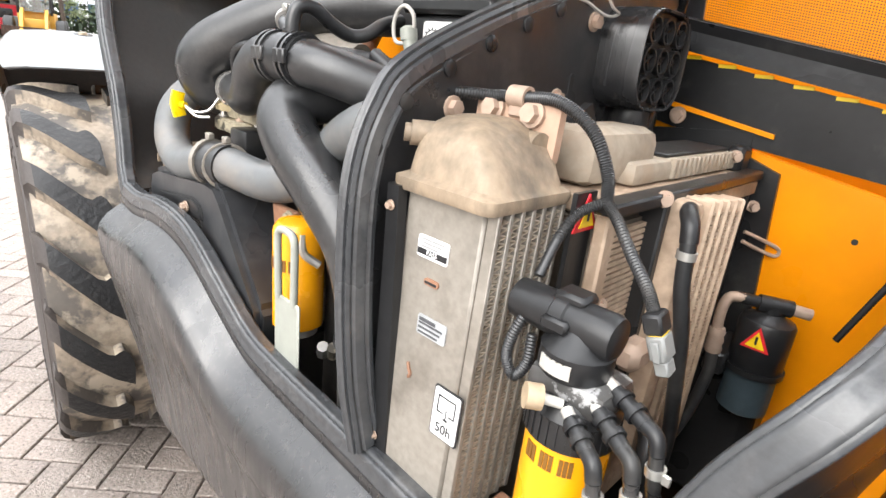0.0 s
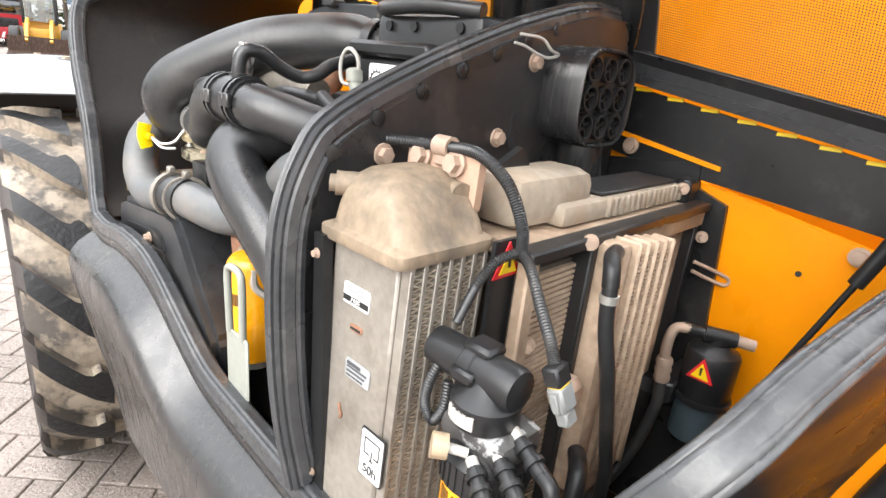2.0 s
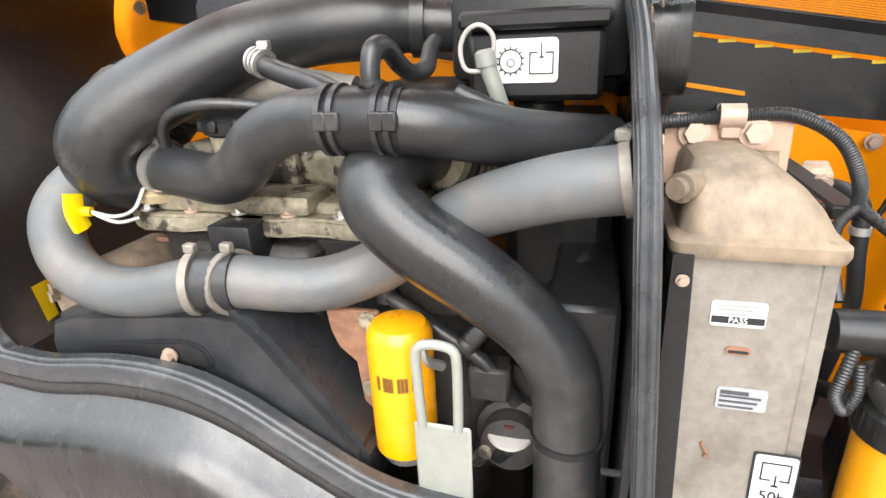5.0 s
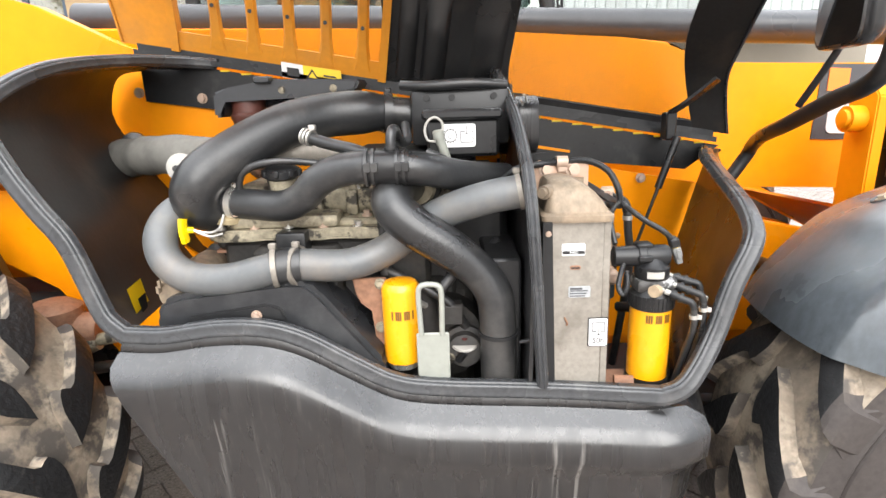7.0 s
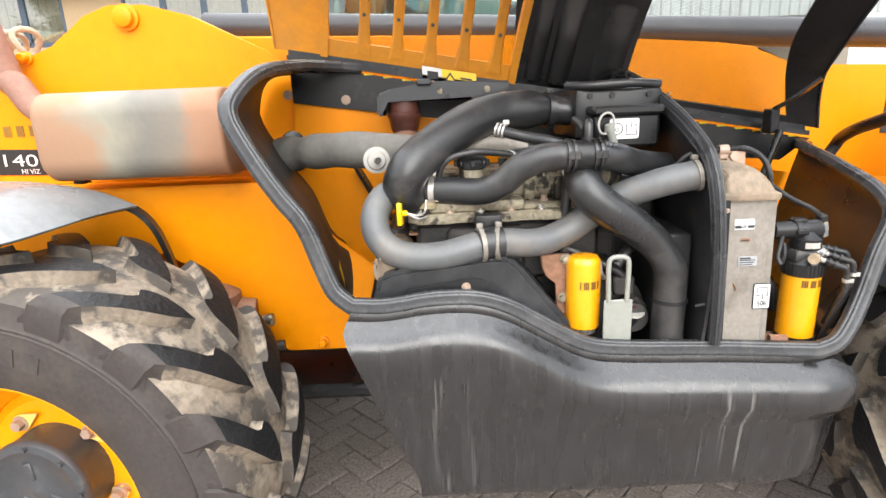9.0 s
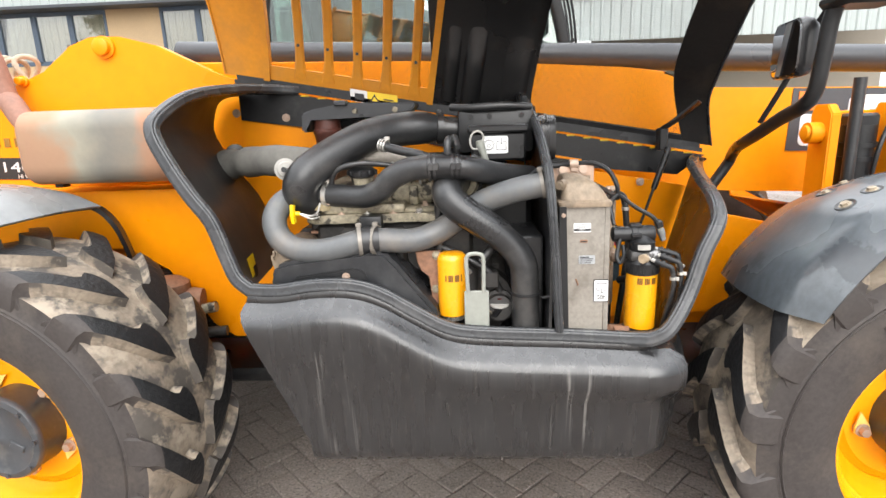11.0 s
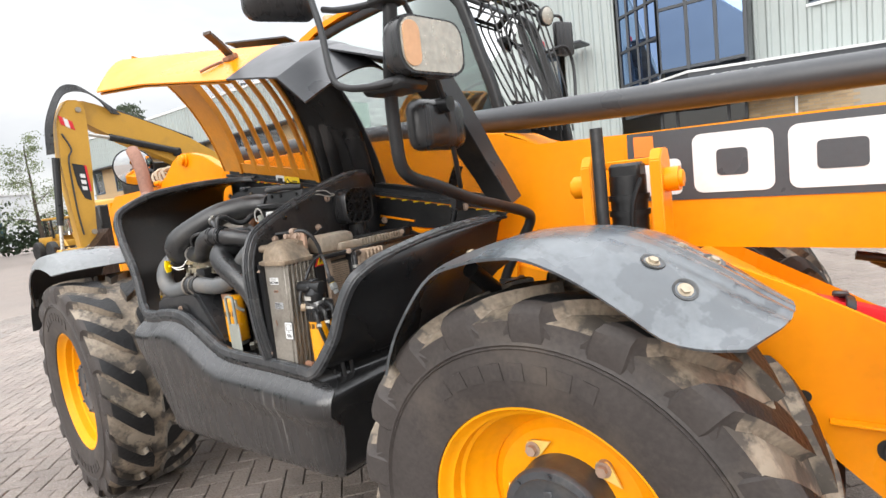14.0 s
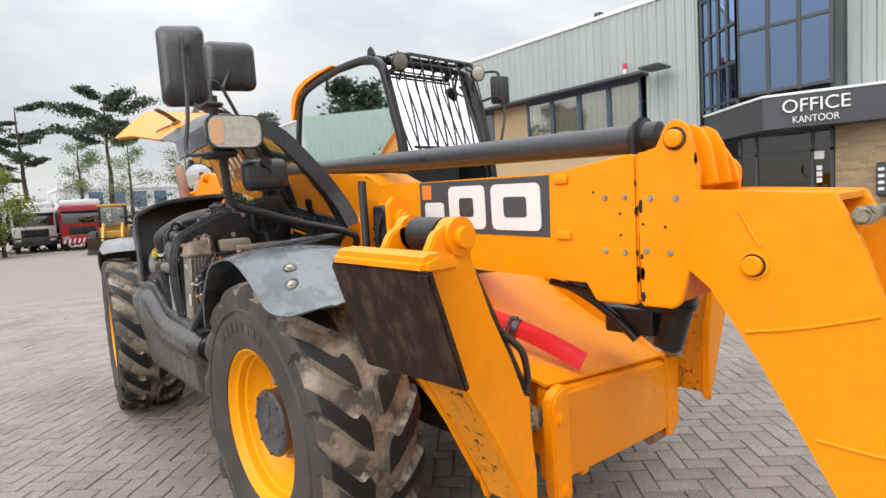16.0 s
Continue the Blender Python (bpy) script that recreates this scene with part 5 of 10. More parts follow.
def rear_fn(u, v):
    """Rear wall: from the seal back to the chassis."""
    p = lerp_path(L_s, u)
    q = Vector((p.x - 0.13, 0.752, p.z - 0.02))
    r = p.lerp(q, v)
    return (r.x + 0.012 * math.sin(math.pi * v), r.y, r.z)


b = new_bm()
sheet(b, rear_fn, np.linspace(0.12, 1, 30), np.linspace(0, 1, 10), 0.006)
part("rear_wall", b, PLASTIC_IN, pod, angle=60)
b = new_bm()
def rear_lip(u, v):
    p = lerp_path(L_s, u)
    return (p.x - 0.028 * math.sin(v * 1.5), p.y + 0.05 * v, p.z - 0.02 * v)
sheet(b, rear_lip, np.linspace(0, 1, 40), (0, 0.3, 0.6, 1), 0.005)
part("rear_lip", b, PLASTIC, pod, angle=60)
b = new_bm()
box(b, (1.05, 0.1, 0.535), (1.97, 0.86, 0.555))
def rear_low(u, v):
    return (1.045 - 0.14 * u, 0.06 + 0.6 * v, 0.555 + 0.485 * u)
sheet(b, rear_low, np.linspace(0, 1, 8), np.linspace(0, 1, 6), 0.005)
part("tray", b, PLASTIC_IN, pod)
for x in (1.06, 1.32, 1.50, 1.70, 1.88):
    p = Vector(front_fn((x - 0.865) / 1.12, 0.29))
    part("screw", rod(new_bm(), p + Vector((0, -0.003, 0)), p + Vector((0, 0.004, 0)), 0.004, 8), BLACK_INK, pod)

# -- wall behind the engine --
wall = group_part("inner_wall", TH)
hz = lambda x: 1.70 - 0.178 * (x - 0.61)
b = plate(new_bm(), [(0.55, 0.75), (2.36, 0.70), (2.42, hz(2.36) - 0.16), (1.9, hz(1.9) - 0.145), (0.6, hz(0.6) - 0.13)], "y", 0.757, 0.02)
part("yellow_panel", b, YELLOW, wall)
b = plate(new_bm(), [(0.60, hz(0.6) - 0.02), (0.60, hz(0.6) - 0.15), (1.2, hz(1.2) - 0.13), (1.75, hz(1.75) - 0.15), (2.30, hz(2.3) - 0.11), (2.40, hz(2.4) - 0.02)], "y", 0.745, 0.01)
part("hinge_plate", b, STEEL_BLACK, wall, "black hinge mounting plate")
b = plate(new_bm(), [(1.70, 1.34), (1.895, 1.36), (1.90, 1.315), (1.955, 1.295), (1.985, 0.95), (1.70, 0.95)], "y", 0.742, 0.012)
part("black_plate", b, STEEL_BLACK, wall)
for k in range(26):
    x = 0.72 + k * 0.064
    part("hinge_gap", box(new_bm(), (x, 0.741, hz(x) - 0.026), (x + 0.03, 0.746, hz(x) - 0.020)), WARN, wall)
b = new_bm()
def strip(x0, x1, dz0, dz1, y0, y1):
    v = [b.verts.new((x, y, hz(x) + dz)) for x in (x0, x1) for y in (y0, y1) for dz in (dz0, dz1)]
    for f in ((0, 1, 3, 2), (4, 6, 7, 5), (0, 4, 5, 1), (2, 3, 7, 6), (0, 2, 6, 4), (1, 5, 7, 3)):
        b.faces.new([v[i] for i in f])
strip(0.60, 2.38, -0.012, 0.004, 0.722, 0.77)
strip(0.60, 2.38, 0.004, 0.045, 0.748, 0.768)
part("hinge_leaf", b, COVER, wall)
for x, z, y in ((0.78, 1.555, 0.745), (0.97, 1.5, 0.745), (1.76, 1.37, 0.735), (1.62, 1.33, 0.745), (2.16, 1.265, 0.745), (2.22, 1.4, 0.72), (0.586, 1.578, 0.74)):
    bolts("wall_bolt", [(x, y, z)], (0, -1, 0), 0.011, 0.01, RUSTY_BOLT, wall)

# -- hood, standing open on its hinge --
hood = group_part("engine_hood", TH, "open engine hood with yellow louvres and black mesh")
PROF = [(0, 0), (-0.03, 0.10), (-0.075, 0.21), (-0.13, 0.312), (-0.19, 0.395), (-0.26, 0.47), (-0.35, 0.54), (-0.44, 0.572), (-0.52, 0.558), (-0.62, 0.505), (-0.72, 0.44), (-0.81, 0.382)]
PS = smooth_path([(0, a, c) for a, c in PROF], 4)
# towards the front the hood is lower and leans back more
FORE = [(0, 0), (-0.035, 0.095), (-0.08, 0.175), (-0.14, 0.245), (-0.20, 0.31), (-0.27, 0.38), (-0.345, 0.45), (-0.43, 0.49), (-0.52, 0.49), (-0.62, 0.465), (-0.72, 0.42), (-0.81, 0.372)]
PF = smooth_path([(0, a, c) for a, c in FORE], 4)
pc = np.r_[0, np.cumsum([np.linalg.norm(q - p) for p, q in zip(PS, PS[1:])])]
pc = pc / pc[-1]
APEX = 0.64


def hood_at(x, u, off=0.0):
    """A place on the hood: u from the hinge (0) over the fold to the free edge (1), off: inwards."""
    dy, dz = float(np.interp(u, pc, [p[1] for p in PS])), float(np.interp(u, pc, [p[2] for p in PS]))
    e = 0.02
    ty, tz_ = float(np.interp(min(1, u + e), pc, [p[1] for p in PS])) - float(np.interp(max(0, u - e), pc, [p[1] for p in PS])), \
        float(np.interp(min(1, u + e), pc, [p[2] for p in PS])) - float(np.interp(max(0, u - e), pc, [p[2] for p in PS]))
    ln = math.hypot(ty, tz_)
    w = min(1.0, max(0.0, (x - 2.0) / 0.36))
    dy, dz = dy * (1 - w) + w * float(np.interp(u, pc, [p[1] for p in PF])), dz * (1 - w) + w * float(np.interp(u, pc, [p[2] for p in PF]))
    return (x, 0.755 + dy - off * tz_ / ln, hz(x) + 0.02 + dz + off * ty / ln)


# edges of the hood's fields, as x over u
OUT_L, IN_L = lambda u: 0.555 + 0.02 * u, lambda u: 0.72 + 0.165 * u
IN_R, DUCT_R = lambda u: 1.345 + 0.2 * u, lambda u: 1.72 + 0.17 * u
MESH_R, OUT_R = lambda u: 2.225 + 0.09 * max(0.0, 1 - u / 0.28) ** 1.5, lambda u: 2.365 + 0.055 * max(0.0, 1 - u / 0.2) ** 1.5
NOSE_L = lambda u: 0.568 + 0.41 * max(0.0, (u - APEX) / 0.36) ** 1.25


def hood_panel(name, left, right, u0, u1, material, label="", nx=8, nu=26, off=0.0, thick=0.006, end=None):
    b = new_bm()
    def fn(f, v):
        x = left(u0 + (u1 - u0) * f) * (1 - v) + right(u0 + (u1 - u0) * f) * v
        u = u0 + ((end(x) if end else u1) - u0) * f
        p = hood_at(x, u, off)
        drop = 0.4 * max(0.0, x - 2.06) * (1 if end else 0)
        return (p[0], p[1], p[2] - drop)
    sheet(b, fn, np.linspace(0, 1, nu), np.linspace(0, 1, nx), thick)
    return part(name, b, material, hood, label, 40)


def perforated_sheet(name, left, right, u0, u1, offs):
    b = new_bm()
    uvl = b.loops.layers.uv.new("sheet")
    us, vs = np.linspace(u0, u1, 25), np.linspace(0, 1, 9)
    for off in offs:
        grid = [[b.verts.new(hood_at(left(u) * (1 - v) + right(u) * v, u, off)) for v in vs] for u in us]
        for i in range(24):
            for j in range(8):
                f = b.faces.new((grid[i][j], grid[i][j + 1], grid[i + 1][j + 1], grid[i + 1][j]))
                for lp, (p, q) in zip(f.loops, ((i, j), (i, j + 1), (i + 1, j + 1), (i + 1, j))):
                    lp[uvl].uv = (left(us[p]) * (1 - vs[q]) + right(us[p]) * vs[q], us[p] * 1.17)
    return part(name, b, PERF_BLACK, hood, "fine black perforated mesh", 50)


def hood_bar(name, x_at, us, section, material):
    b = new_bm()
    rings = [[b.verts.new(hood_at(x_at(u) + dx, u, off)) for dx, off in section(u)] for u in us]
    n = len(rings[0])
    for p, q in zip(rings, rings[1:]):
        for i in range(n):
            b.faces.new((p[i], p[(i + 1) % n], q[(i + 1) % n], q[i]))
    b.faces.new(rings[0])
    b.faces.new(rings[-1])
    return part(name, b, material, hood)


hood_panel("rear_flank", OUT_L, IN_L, 0, 0.66, YELLOW_IN, nx=6)
hood_panel("louvre_sill", IN_L, IN_R, 0, 0.05, YELLOW_IN, nu=4)
hood_panel("duct_panel", IN_R, DUCT_R, 0, 0.90, WING, "black inner duct panel", nx=12)
hood_panel("mesh_frame", DUCT_R, MESH_R, 0.0, 0.02, STEEL_BLACK, nu=3)
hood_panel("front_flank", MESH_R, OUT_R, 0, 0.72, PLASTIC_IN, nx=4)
# the perforated sheet is 1.8 mm thick: skins close together, so that its holes close at a slant
perforated_sheet("mesh_panel", DUCT_R, MESH_R, 0.015, 0.72, (0.0, 0.0009, 0.0018))
perforated_sheet("louvre_mesh", IN_L, IN_R, 0.04, 0.64, (-0.024,))
b = new_bm()
sheet(b, lambda u, v: hood_at(OUT_R(u), u, 0.012 - 0.085 * v), np.linspace(0, 0.72, 24), np.linspace(0, 1, 4), 0.006)
part("front_flange", b, DARK_GREY, hood, angle=50)
b = new_bm()
sheet(b, lambda u, v: hood_at(OUT_L(u), u, 0.012 - 0.045 * v), np.linspace(0, 0.64, 24), np.linspace(0, 1, 3), 0.006)
part("rear_flange", b, YELLOW_IN, hood, angle=50)
VISOR_END = lambda x: float(np.interp(x, [0.95, 1.25, 2.06, 2.2], [1.0, 0.95, 0.945, 0.97]))
hood_panel("nose_lining", lambda u: NOSE_L(u) + 0.02, lambda u: 1.79, 0.62, 0.98, YELLOW_IN, nx=16, off=0.004, end=lambda x: VISOR_END(x) - 0.01)
hood_panel("outer_nose", NOSE_L, lambda u: 1.80, APEX - 0.05, 1.0, YELLOW, nx=24, off=-0.012, end=VISOR_END)
hood_panel("outer_cowl", lambda u: 1.803, lambda u: 2.06, APEX - 0.05, 1.0, DARK_GREY, nx=8, off=-0.014, end=VISOR_END)
hood_panel("cowl_cheek", lambda u: 2.06, lambda u: 2.20, APEX - 0.05, 1.0, DARK_GREY, nx=6, off=-0.014, end=VISOR_END)
hood_panel("cowl_brow", lambda u: 2.06, OUT_R, 0.56, 0.74, DARK_GREY, nx=10, off=-0.010)
hood_panel("outer_top_cowl", lambda u: 1.36, lambda u: 1.74, 0.0, APEX, DARK_GREY, off=-0.05)
for k in range(5):
    hood_bar("louvre", lambda u: 0.848 + 0.109 * k + 0.16 * u, np.linspace(0.02, 0.64, 22),
             lambda u: [(dx * (0.034 + 0.055 * max(0.0, 1 - u / 0.10) ** 2), off) for dx, off in ((-0.5, 0.0), (-0.3, 0.010), (0.3, 0.010), (0.5, 0.0), (0.42, -0.006), (-0.42, -0.006))], YELLOW_IN)
    p = Vector(hood_at(0.848 + 0.109 * k + 0.16 * 0.13, 0.13, 0.015))
    part("louvre_screw", rod(new_bm(), p, p + Vector((0, -0.003, 0)), 0.006, 8), BLACK_INK, hood)
for edge in (IN_L, IN_R):
    hood_bar("louvre_frame", edge, np.linspace(0.0, 0.64, 22), lambda u: ((-0.012, 0.016), (0.012, 0.016), (0.012, -0.02), (-0.012, -0.02)), YELLOW_IN)
for x0, x1, off in ((1.385, 1.44, 0.02), (1.46, 1.53, 0.034), (1.60, 1.70, 0.016)):
    b = new_bm()
    sheet(b, lambda u, v: hood_at(x0 + (x1 - x0) * v + 0.18 * u, u, off * math.sin(math.pi * v) ** 0.5 * (1 if u < 0.16 else max(0, 1 - (u - 0.16) * 9))), np.linspace(0.02, 0.28, 14), np.linspace(0, 1, 9), 0.004)
    part("duct_rib", b, WING, hood)
# latch: a bent bar handle on a pivot block
L0, L1 = Vector((1.655, 0.13, 2.062)), Vector((1.699, 0.015, 2.114))
b = tube(new_bm(), [tuple(L0 + Vector((-0.03, 0.06, -0.012))), tuple(L0), tuple(L0.lerp(L1, 0.5) + Vector((0.0, 0.0, 0.004))), tuple(L1)], 0.012, n=3, section=[(-0.014, -0.006), (0.014, -0.006), (0.014, 0.006), (-0.014, 0.006)])
latch = part("latch", b, mat("dark_rusty_handle", (0.07, 0.045, 0.03), 0.6, vary=0.3, scale=25, bump=0.2), hood, "dark rusty hood latch handle")
b = box(new_bm(), (1.63, 0.105, 2.035), (1.68, 0.155, 2.058), 0.006)
rod(b, (1.625, 0.13, 2.056), (1.685, 0.13, 2.056), 0.010, 12)
tube(b, [(1.64, 0.10, 2.04), (1.62, 0.06, 2.022), (1.60, 0.03, 2.005)], 0.005, 8)
part("latch_pivot", b, RUST, hood)
b = new_bm()
rod(b, (2.225, 0.64, 1.40), (2.175, 0.63, 1.25), 0.011, 12)
part("strut_body", b, STEEL_BLACK, TH, "gas strut")
b = new_bm()
rod(b, (2.175, 0.63, 1.25), (2.12, 0.62, 1.085), 0.005, 10)
part("strut_rod", b, STEEL_BLACK, TH)
b = new_bm()
box(b, (2.195, 0.65, 1.39), (2.225, 0.70, 1.47), 0.004)
tube(b, [(2.21, 0.66, 1.47), (2.24, 0.62, 1.50), (2.30, 0.58, 1.56)], 0.01, section=[(-0.018, -0.004), (0.018, -0.004), (0.018, 0.004), (-0.018, 0.004)])
part("strut_bracket", b, STEEL_BLACK, TH)
# warning label hanging at the hinge
b = new_bm()
plate(b, [(1.045, 1.655), (1.11, 1.642), (1.11, 1.597), (1.045, 1.61)], "y", 0.722, 0.003)
tag = part("label_plate", b, WHITE, TH, "white and yellow warning label")
b = new_bm()
plate(b, [(1.11, 1.642), (1.225, 1.622), (1.225, 1.577), (1.11, 1.597)], "y", 0.722, 0.003)
part("yellow_field", b, WARN, tag)
b = new_bm()
plate(b, [(1.118, 1.603), (1.158, 1.596), (1.138, 1.630)], "y", 0.7195, 0.002)
plate(b, [(1.062, 1.638), (1.098, 1.632), (1.098, 1.608), (1.062, 1.614)], "y", 0.7195, 0.002)
plate(b, [(1.172, 1.612), (1.21, 1.605), (1.21, 1.600), (1.172, 1.607)], "y", 0.7195, 0.002)
part("pictogram", b, BLACK_INK, tag)
b = new_bm()
plate(b, [(1.126, 1.606), (1.150, 1.602), (1.138, 1.621)], "y", 0.718, 0.0015)
part("triangle_field", b, WARN, tag)

# -- bulkhead between engine and coolers --
bulk = group_part("bulkhead", TH, "black steel bulkhead plate with rubber edge")
EDGE = [(1.737, 0.032, 0.945), (1.728, 0.018, 1.05), (1.72, 0.014, 1.17), (1.712, 0.022, 1.29), (1.708, 0.05, 1.365), (1.705, 0.095, 1.41), (1.703, 0.234, 1.474), (1.695, 0.414, 1.537), (1.69, 0.60, 1.585), (1.688, 0.72, 1.59)]
b = new_bm()
tube(b, EDGE, 0.02, n=6, section=lobed(0.024, 0.012, 10, 0.0028))
part("edge_rubber", b, SEAL, bulk, "ribbed rubber edge trim", 25)
b = new_bm()
plate(b, [(p[1], p[2]) for p in EDGE] + [(0.745, 1.5), (0.745, 0.62), (0.05, 0.62)], "x", 1.708, 0.008)
part("bulkhead_plate", b, BULKHEAD, bulk)
b = plate(new_bm(), rounded(0.026, 0.032, 0.012, 5, 0.412, 1.382), "x", 1.7165, 0.0015)
plate(b, rounded(0.011, 0.034, 0.005, 4, 0.407, 1.406), "x", 1.7165, 0.0014)
part("keyhole_slot", b, BLACK_INK, bulk)
b = tube(new_bm(), [(1.735, 0.373, 1.535), (1.745, 0.413, 1.533), (1.75, 0.432, 1.519), (1.745, 0.461, 1.514), (1.742, 0.44, 1.508), (1.738, 0.419, 1.511), (1.733, 0.39, 1.520), (1.728, 0.371, 1.523)], 0.0022, 8, 5)
part("wire_tie", b, LIGHT_GREY, bulk, "pale bent wire tie")
b = plate(new_bm(), [(1.735, 0.93), (1.766, 0.93), (1.753, 1.29), (1.735, 1.29)], "y", 0.042, 0.013)
part("flange", b, STEEL_BLACK, bulk)
b = new_bm()
box(b, (1.62, 0.10, 0.72), (1.70, 0.40, 1.20), 0.006)
part("flange", b, STEEL_BLACK, bulk)
for y, z in ((0.49, 1.553), (0.42, 1.528), (0.35, 1.505), (0.28, 1.478), (0.21, 1.448), (0.14, 1.415), (0.075, 1.375), (0.045, 1.32), (0.042, 1.25), (0.044, 1.17), (0.047, 1.06), (0.05, 0.98)):
    b = lathe(new_bm(), (1.716, y, z), (1, 0, 0), [(0, 0.0105), (0.003, 0.010), (0.0045, 0.006), (0.0045, 0.001)], 16)
    part("edge_screw", b, STEEL_BLACK, bulk)
for z in (0.96, 1.267):
    bolts("edge_bolt", [(1.745, 0.04, z)], (0, -1, 0), 0.0042, 0.004, RUSTY_BOLT, bulk)
for y, z in ((0.44, 1.50), (0.37, 1.386), (0.15, 1.37)):
    bolts("bulkhead_bolt", [(1.717, y, z)], (1, 0, 0), 0.010, 0.010, RUSTY_BOLT, bulk)

# -- charge air cooler in front of the bulkhead --
cac = group_part("charge_cooler", TH, "dusty aluminium charge air cooler")
b = new_bm()
box(b, (1.745, 0.047, 0.90), (1.859, 0.172, 1.290), 0.003)
part("core_side", b, ALU, cac)
for k in range(7):
    y = 0.051 + k * 0.0190
    part("bar", box(new_bm(), (1.859, y, 0.90), (1.873, y + 0.0065, 1.289), 0.001), ALU, cac)
# dark backing whose colour stands in for shade between the bars
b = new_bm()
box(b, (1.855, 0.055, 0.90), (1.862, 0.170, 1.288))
part("core_depth", b, FIN_SHADE, cac)
b = new_bm()
for k in range(6):
    y = 0.0575 + k * 0.0190
    for j in range(92):
        z = 0.902 + j * 0.0041
        s = 0.0015 if j % 2 else -0.0015
        v = [b.verts.new(c) for c in ((1.871, y, z - s), (1.871, y + 0.0125, z + s), (1.861, y + 0.0125, z + s), (1.861, y, z - s))]
        w = [b.verts.new(c.co + Vector((0, 0, 0.0016))) for c in v]
        b.faces.new(v)
        b.faces.new(w)
        for i in range(4):
            b.faces.new((v[i], v[(i + 1) % 4], w[(i + 1) % 4], w[i]))
tagged(part("finned_core", b, FIN, cac), kind="stuff")
b = new_bm()
secs = [(1.286, 1.732, 1.874, 0.034, 0.178), (1.292, 1.730, 1.876, 0.032, 0.180), (1.300, 1.730, 1.875, 0.032, 0.180), (1.305, 1.738, 1.868, 0.040, 0.176), (1.325, 1.740, 1.856, 0.044, 0.174), (1.343, 1.742, 1.840, 0.051, 0.172), (1.356, 1.744, 1.824, 0.062, 0.168), (1.365, 1.750, 1.806, 0.080, 0.160), (1.369, 1.760, 1.790, 0.10, 0.15)]
rings = []
for z, x0, x1, y0, y1 in secs:
    rr = min(x1 - x0, y1 - y0) * (0.09 if z < 1.301 else 0.17)
    rings.append([b.verts.new((u, w, z)) for u, w in rounded(x1 - x0, y1 - y0, rr, 5, (x0 + x1) / 2, (y0 + y1) / 2)])
for u, v in zip(rings, rings[1:]):
    for k in range(len(u)):
        b.faces.new((u[k], u[(k + 1) % len(u)], v[(k + 1) % len(u)], v[k]))
b.faces.new(rings[0])
b.faces.new(rings[-1])
part("end_tank", b, ALU_TAN, cac, "domed end tank coated with dried mud", 30)
b = new_bm()
rod(b, (1.755, 0.075, 1.345), (1.735, 0.05, 1.345), 0.014, 14)
rod(b, (1.741, 0.058, 1.345), (1.73, 0.045, 1.345), 0.010, 14)
part("boss", b, ALU_TAN, cac)
b = plate(new_bm(), rounded(0.120, 0.075, 0.012, 4, 1.79, 1.357), "y", 0.160, 0.012)
part("mount_bracket", b, mat("dust_coated_bracket", (0.42, 0.28, 0.2), 0.7, vary=0.2, scale=12, bump=0.2), cac)
bolts("mount_bolt", [(1.758, 0.159, 1.376), (1.815, 0.159, 1.376)], (0, -1, 0.1), 0.011, 0.012, RUSTY_BOLT, cac)
b = rod(new_bm(), (1.815, 0.155, 1.345), (1.838, 0.15, 1.345), 0.014, 14)
part("boss", b, ALU_TAN, cac)
b = new_bm()
plate(b, [(0.25, 1.24), (0.32, 1.24), (0.33, 1.34), (0.29, 1.39), (0.25, 1.37)], "x", 1.80, 0.012)
part("side_bracket", b, STEEL_BLACK, cac)
bolts("bracket_bolt", [(1.813, 0.30, 1.33), (1.813, 0.272, 1.275)], (1, 0, 0), 0.011, 0.014, RUSTY_BOLT, cac)

LABEL_GREY = mat("worn_grey_label", (0.33, 0.34, 0.345), 0.5, vary=0.15, scale=60, bump=0.0)


def decal(name, x0, x1, z0, z1, y, material, parent, label=""):
    b = plate(new_bm(), rounded(x1 - x0, z1 - z0, 0.003, 3, (x0 + x1) / 2, (z0 + z1) / 2), "y", y, 0.0015)
    return part(name, b, material, parent, label)

d = decal("label", 1.773, 1.820, 1.216, 1.241, 0.0452, WHITE, cac, "white inspection sticker")
b = new_bm()
for k in range(3):
    plate(b, [(1.779, 1.2385 - k * 0.0042), (1.813 - 0.004 * k, 1.2385 - k * 0.0042), (1.813 - 0.004 * k, 1.2362 - k * 0.0042), (1.779, 1.2362 - k * 0.0042)], "y", 0.0444, 0.001)
part("print_bar", b, GREY_INK, d)
b = plate(new_bm(), [(1.774, 1.2262), (1.819, 1.2262), (1.819, 1.2195), (1.774, 1.2195)], "y", 0.0444, 0.001)
part("print_band", b, BLACK_INK, d)
lettering("printed_word", "PASS", 0.0078, facing(1.7965, 0.0442, 1.2228), WHITE, d, 0.0003)
d = decal("label", 1.788, 1.833, 1.127, 1.151, 0.0452, LABEL_GREY, cac, "worn white maker sticker with grey bars")
b = new_bm()
for k, (w, h) in enumerate(((0.018, 0.004), (0.026, 0.002), (0.024, 0.002), (0.022, 0.002))):
    z = 1.148 - k * 0.0055
    plate(b, [(1.791, z), (1.791 + w * 1.4, z), (1.791 + w * 1.4, z - h), (1.791, z - h)], "y", 0.0444, 0.001)
part("print_bar", b, PANEL_GREY, d)
d = decal("label", 1.830, 1.872, 1.018, 1.082, 0.0450, BLACK_INK, cac, "white service sticker with black border")
e = decal("label_field", 1.832, 1.870, 1.020, 1.080, 0.0440, WHITE, d)
b = new_bm()
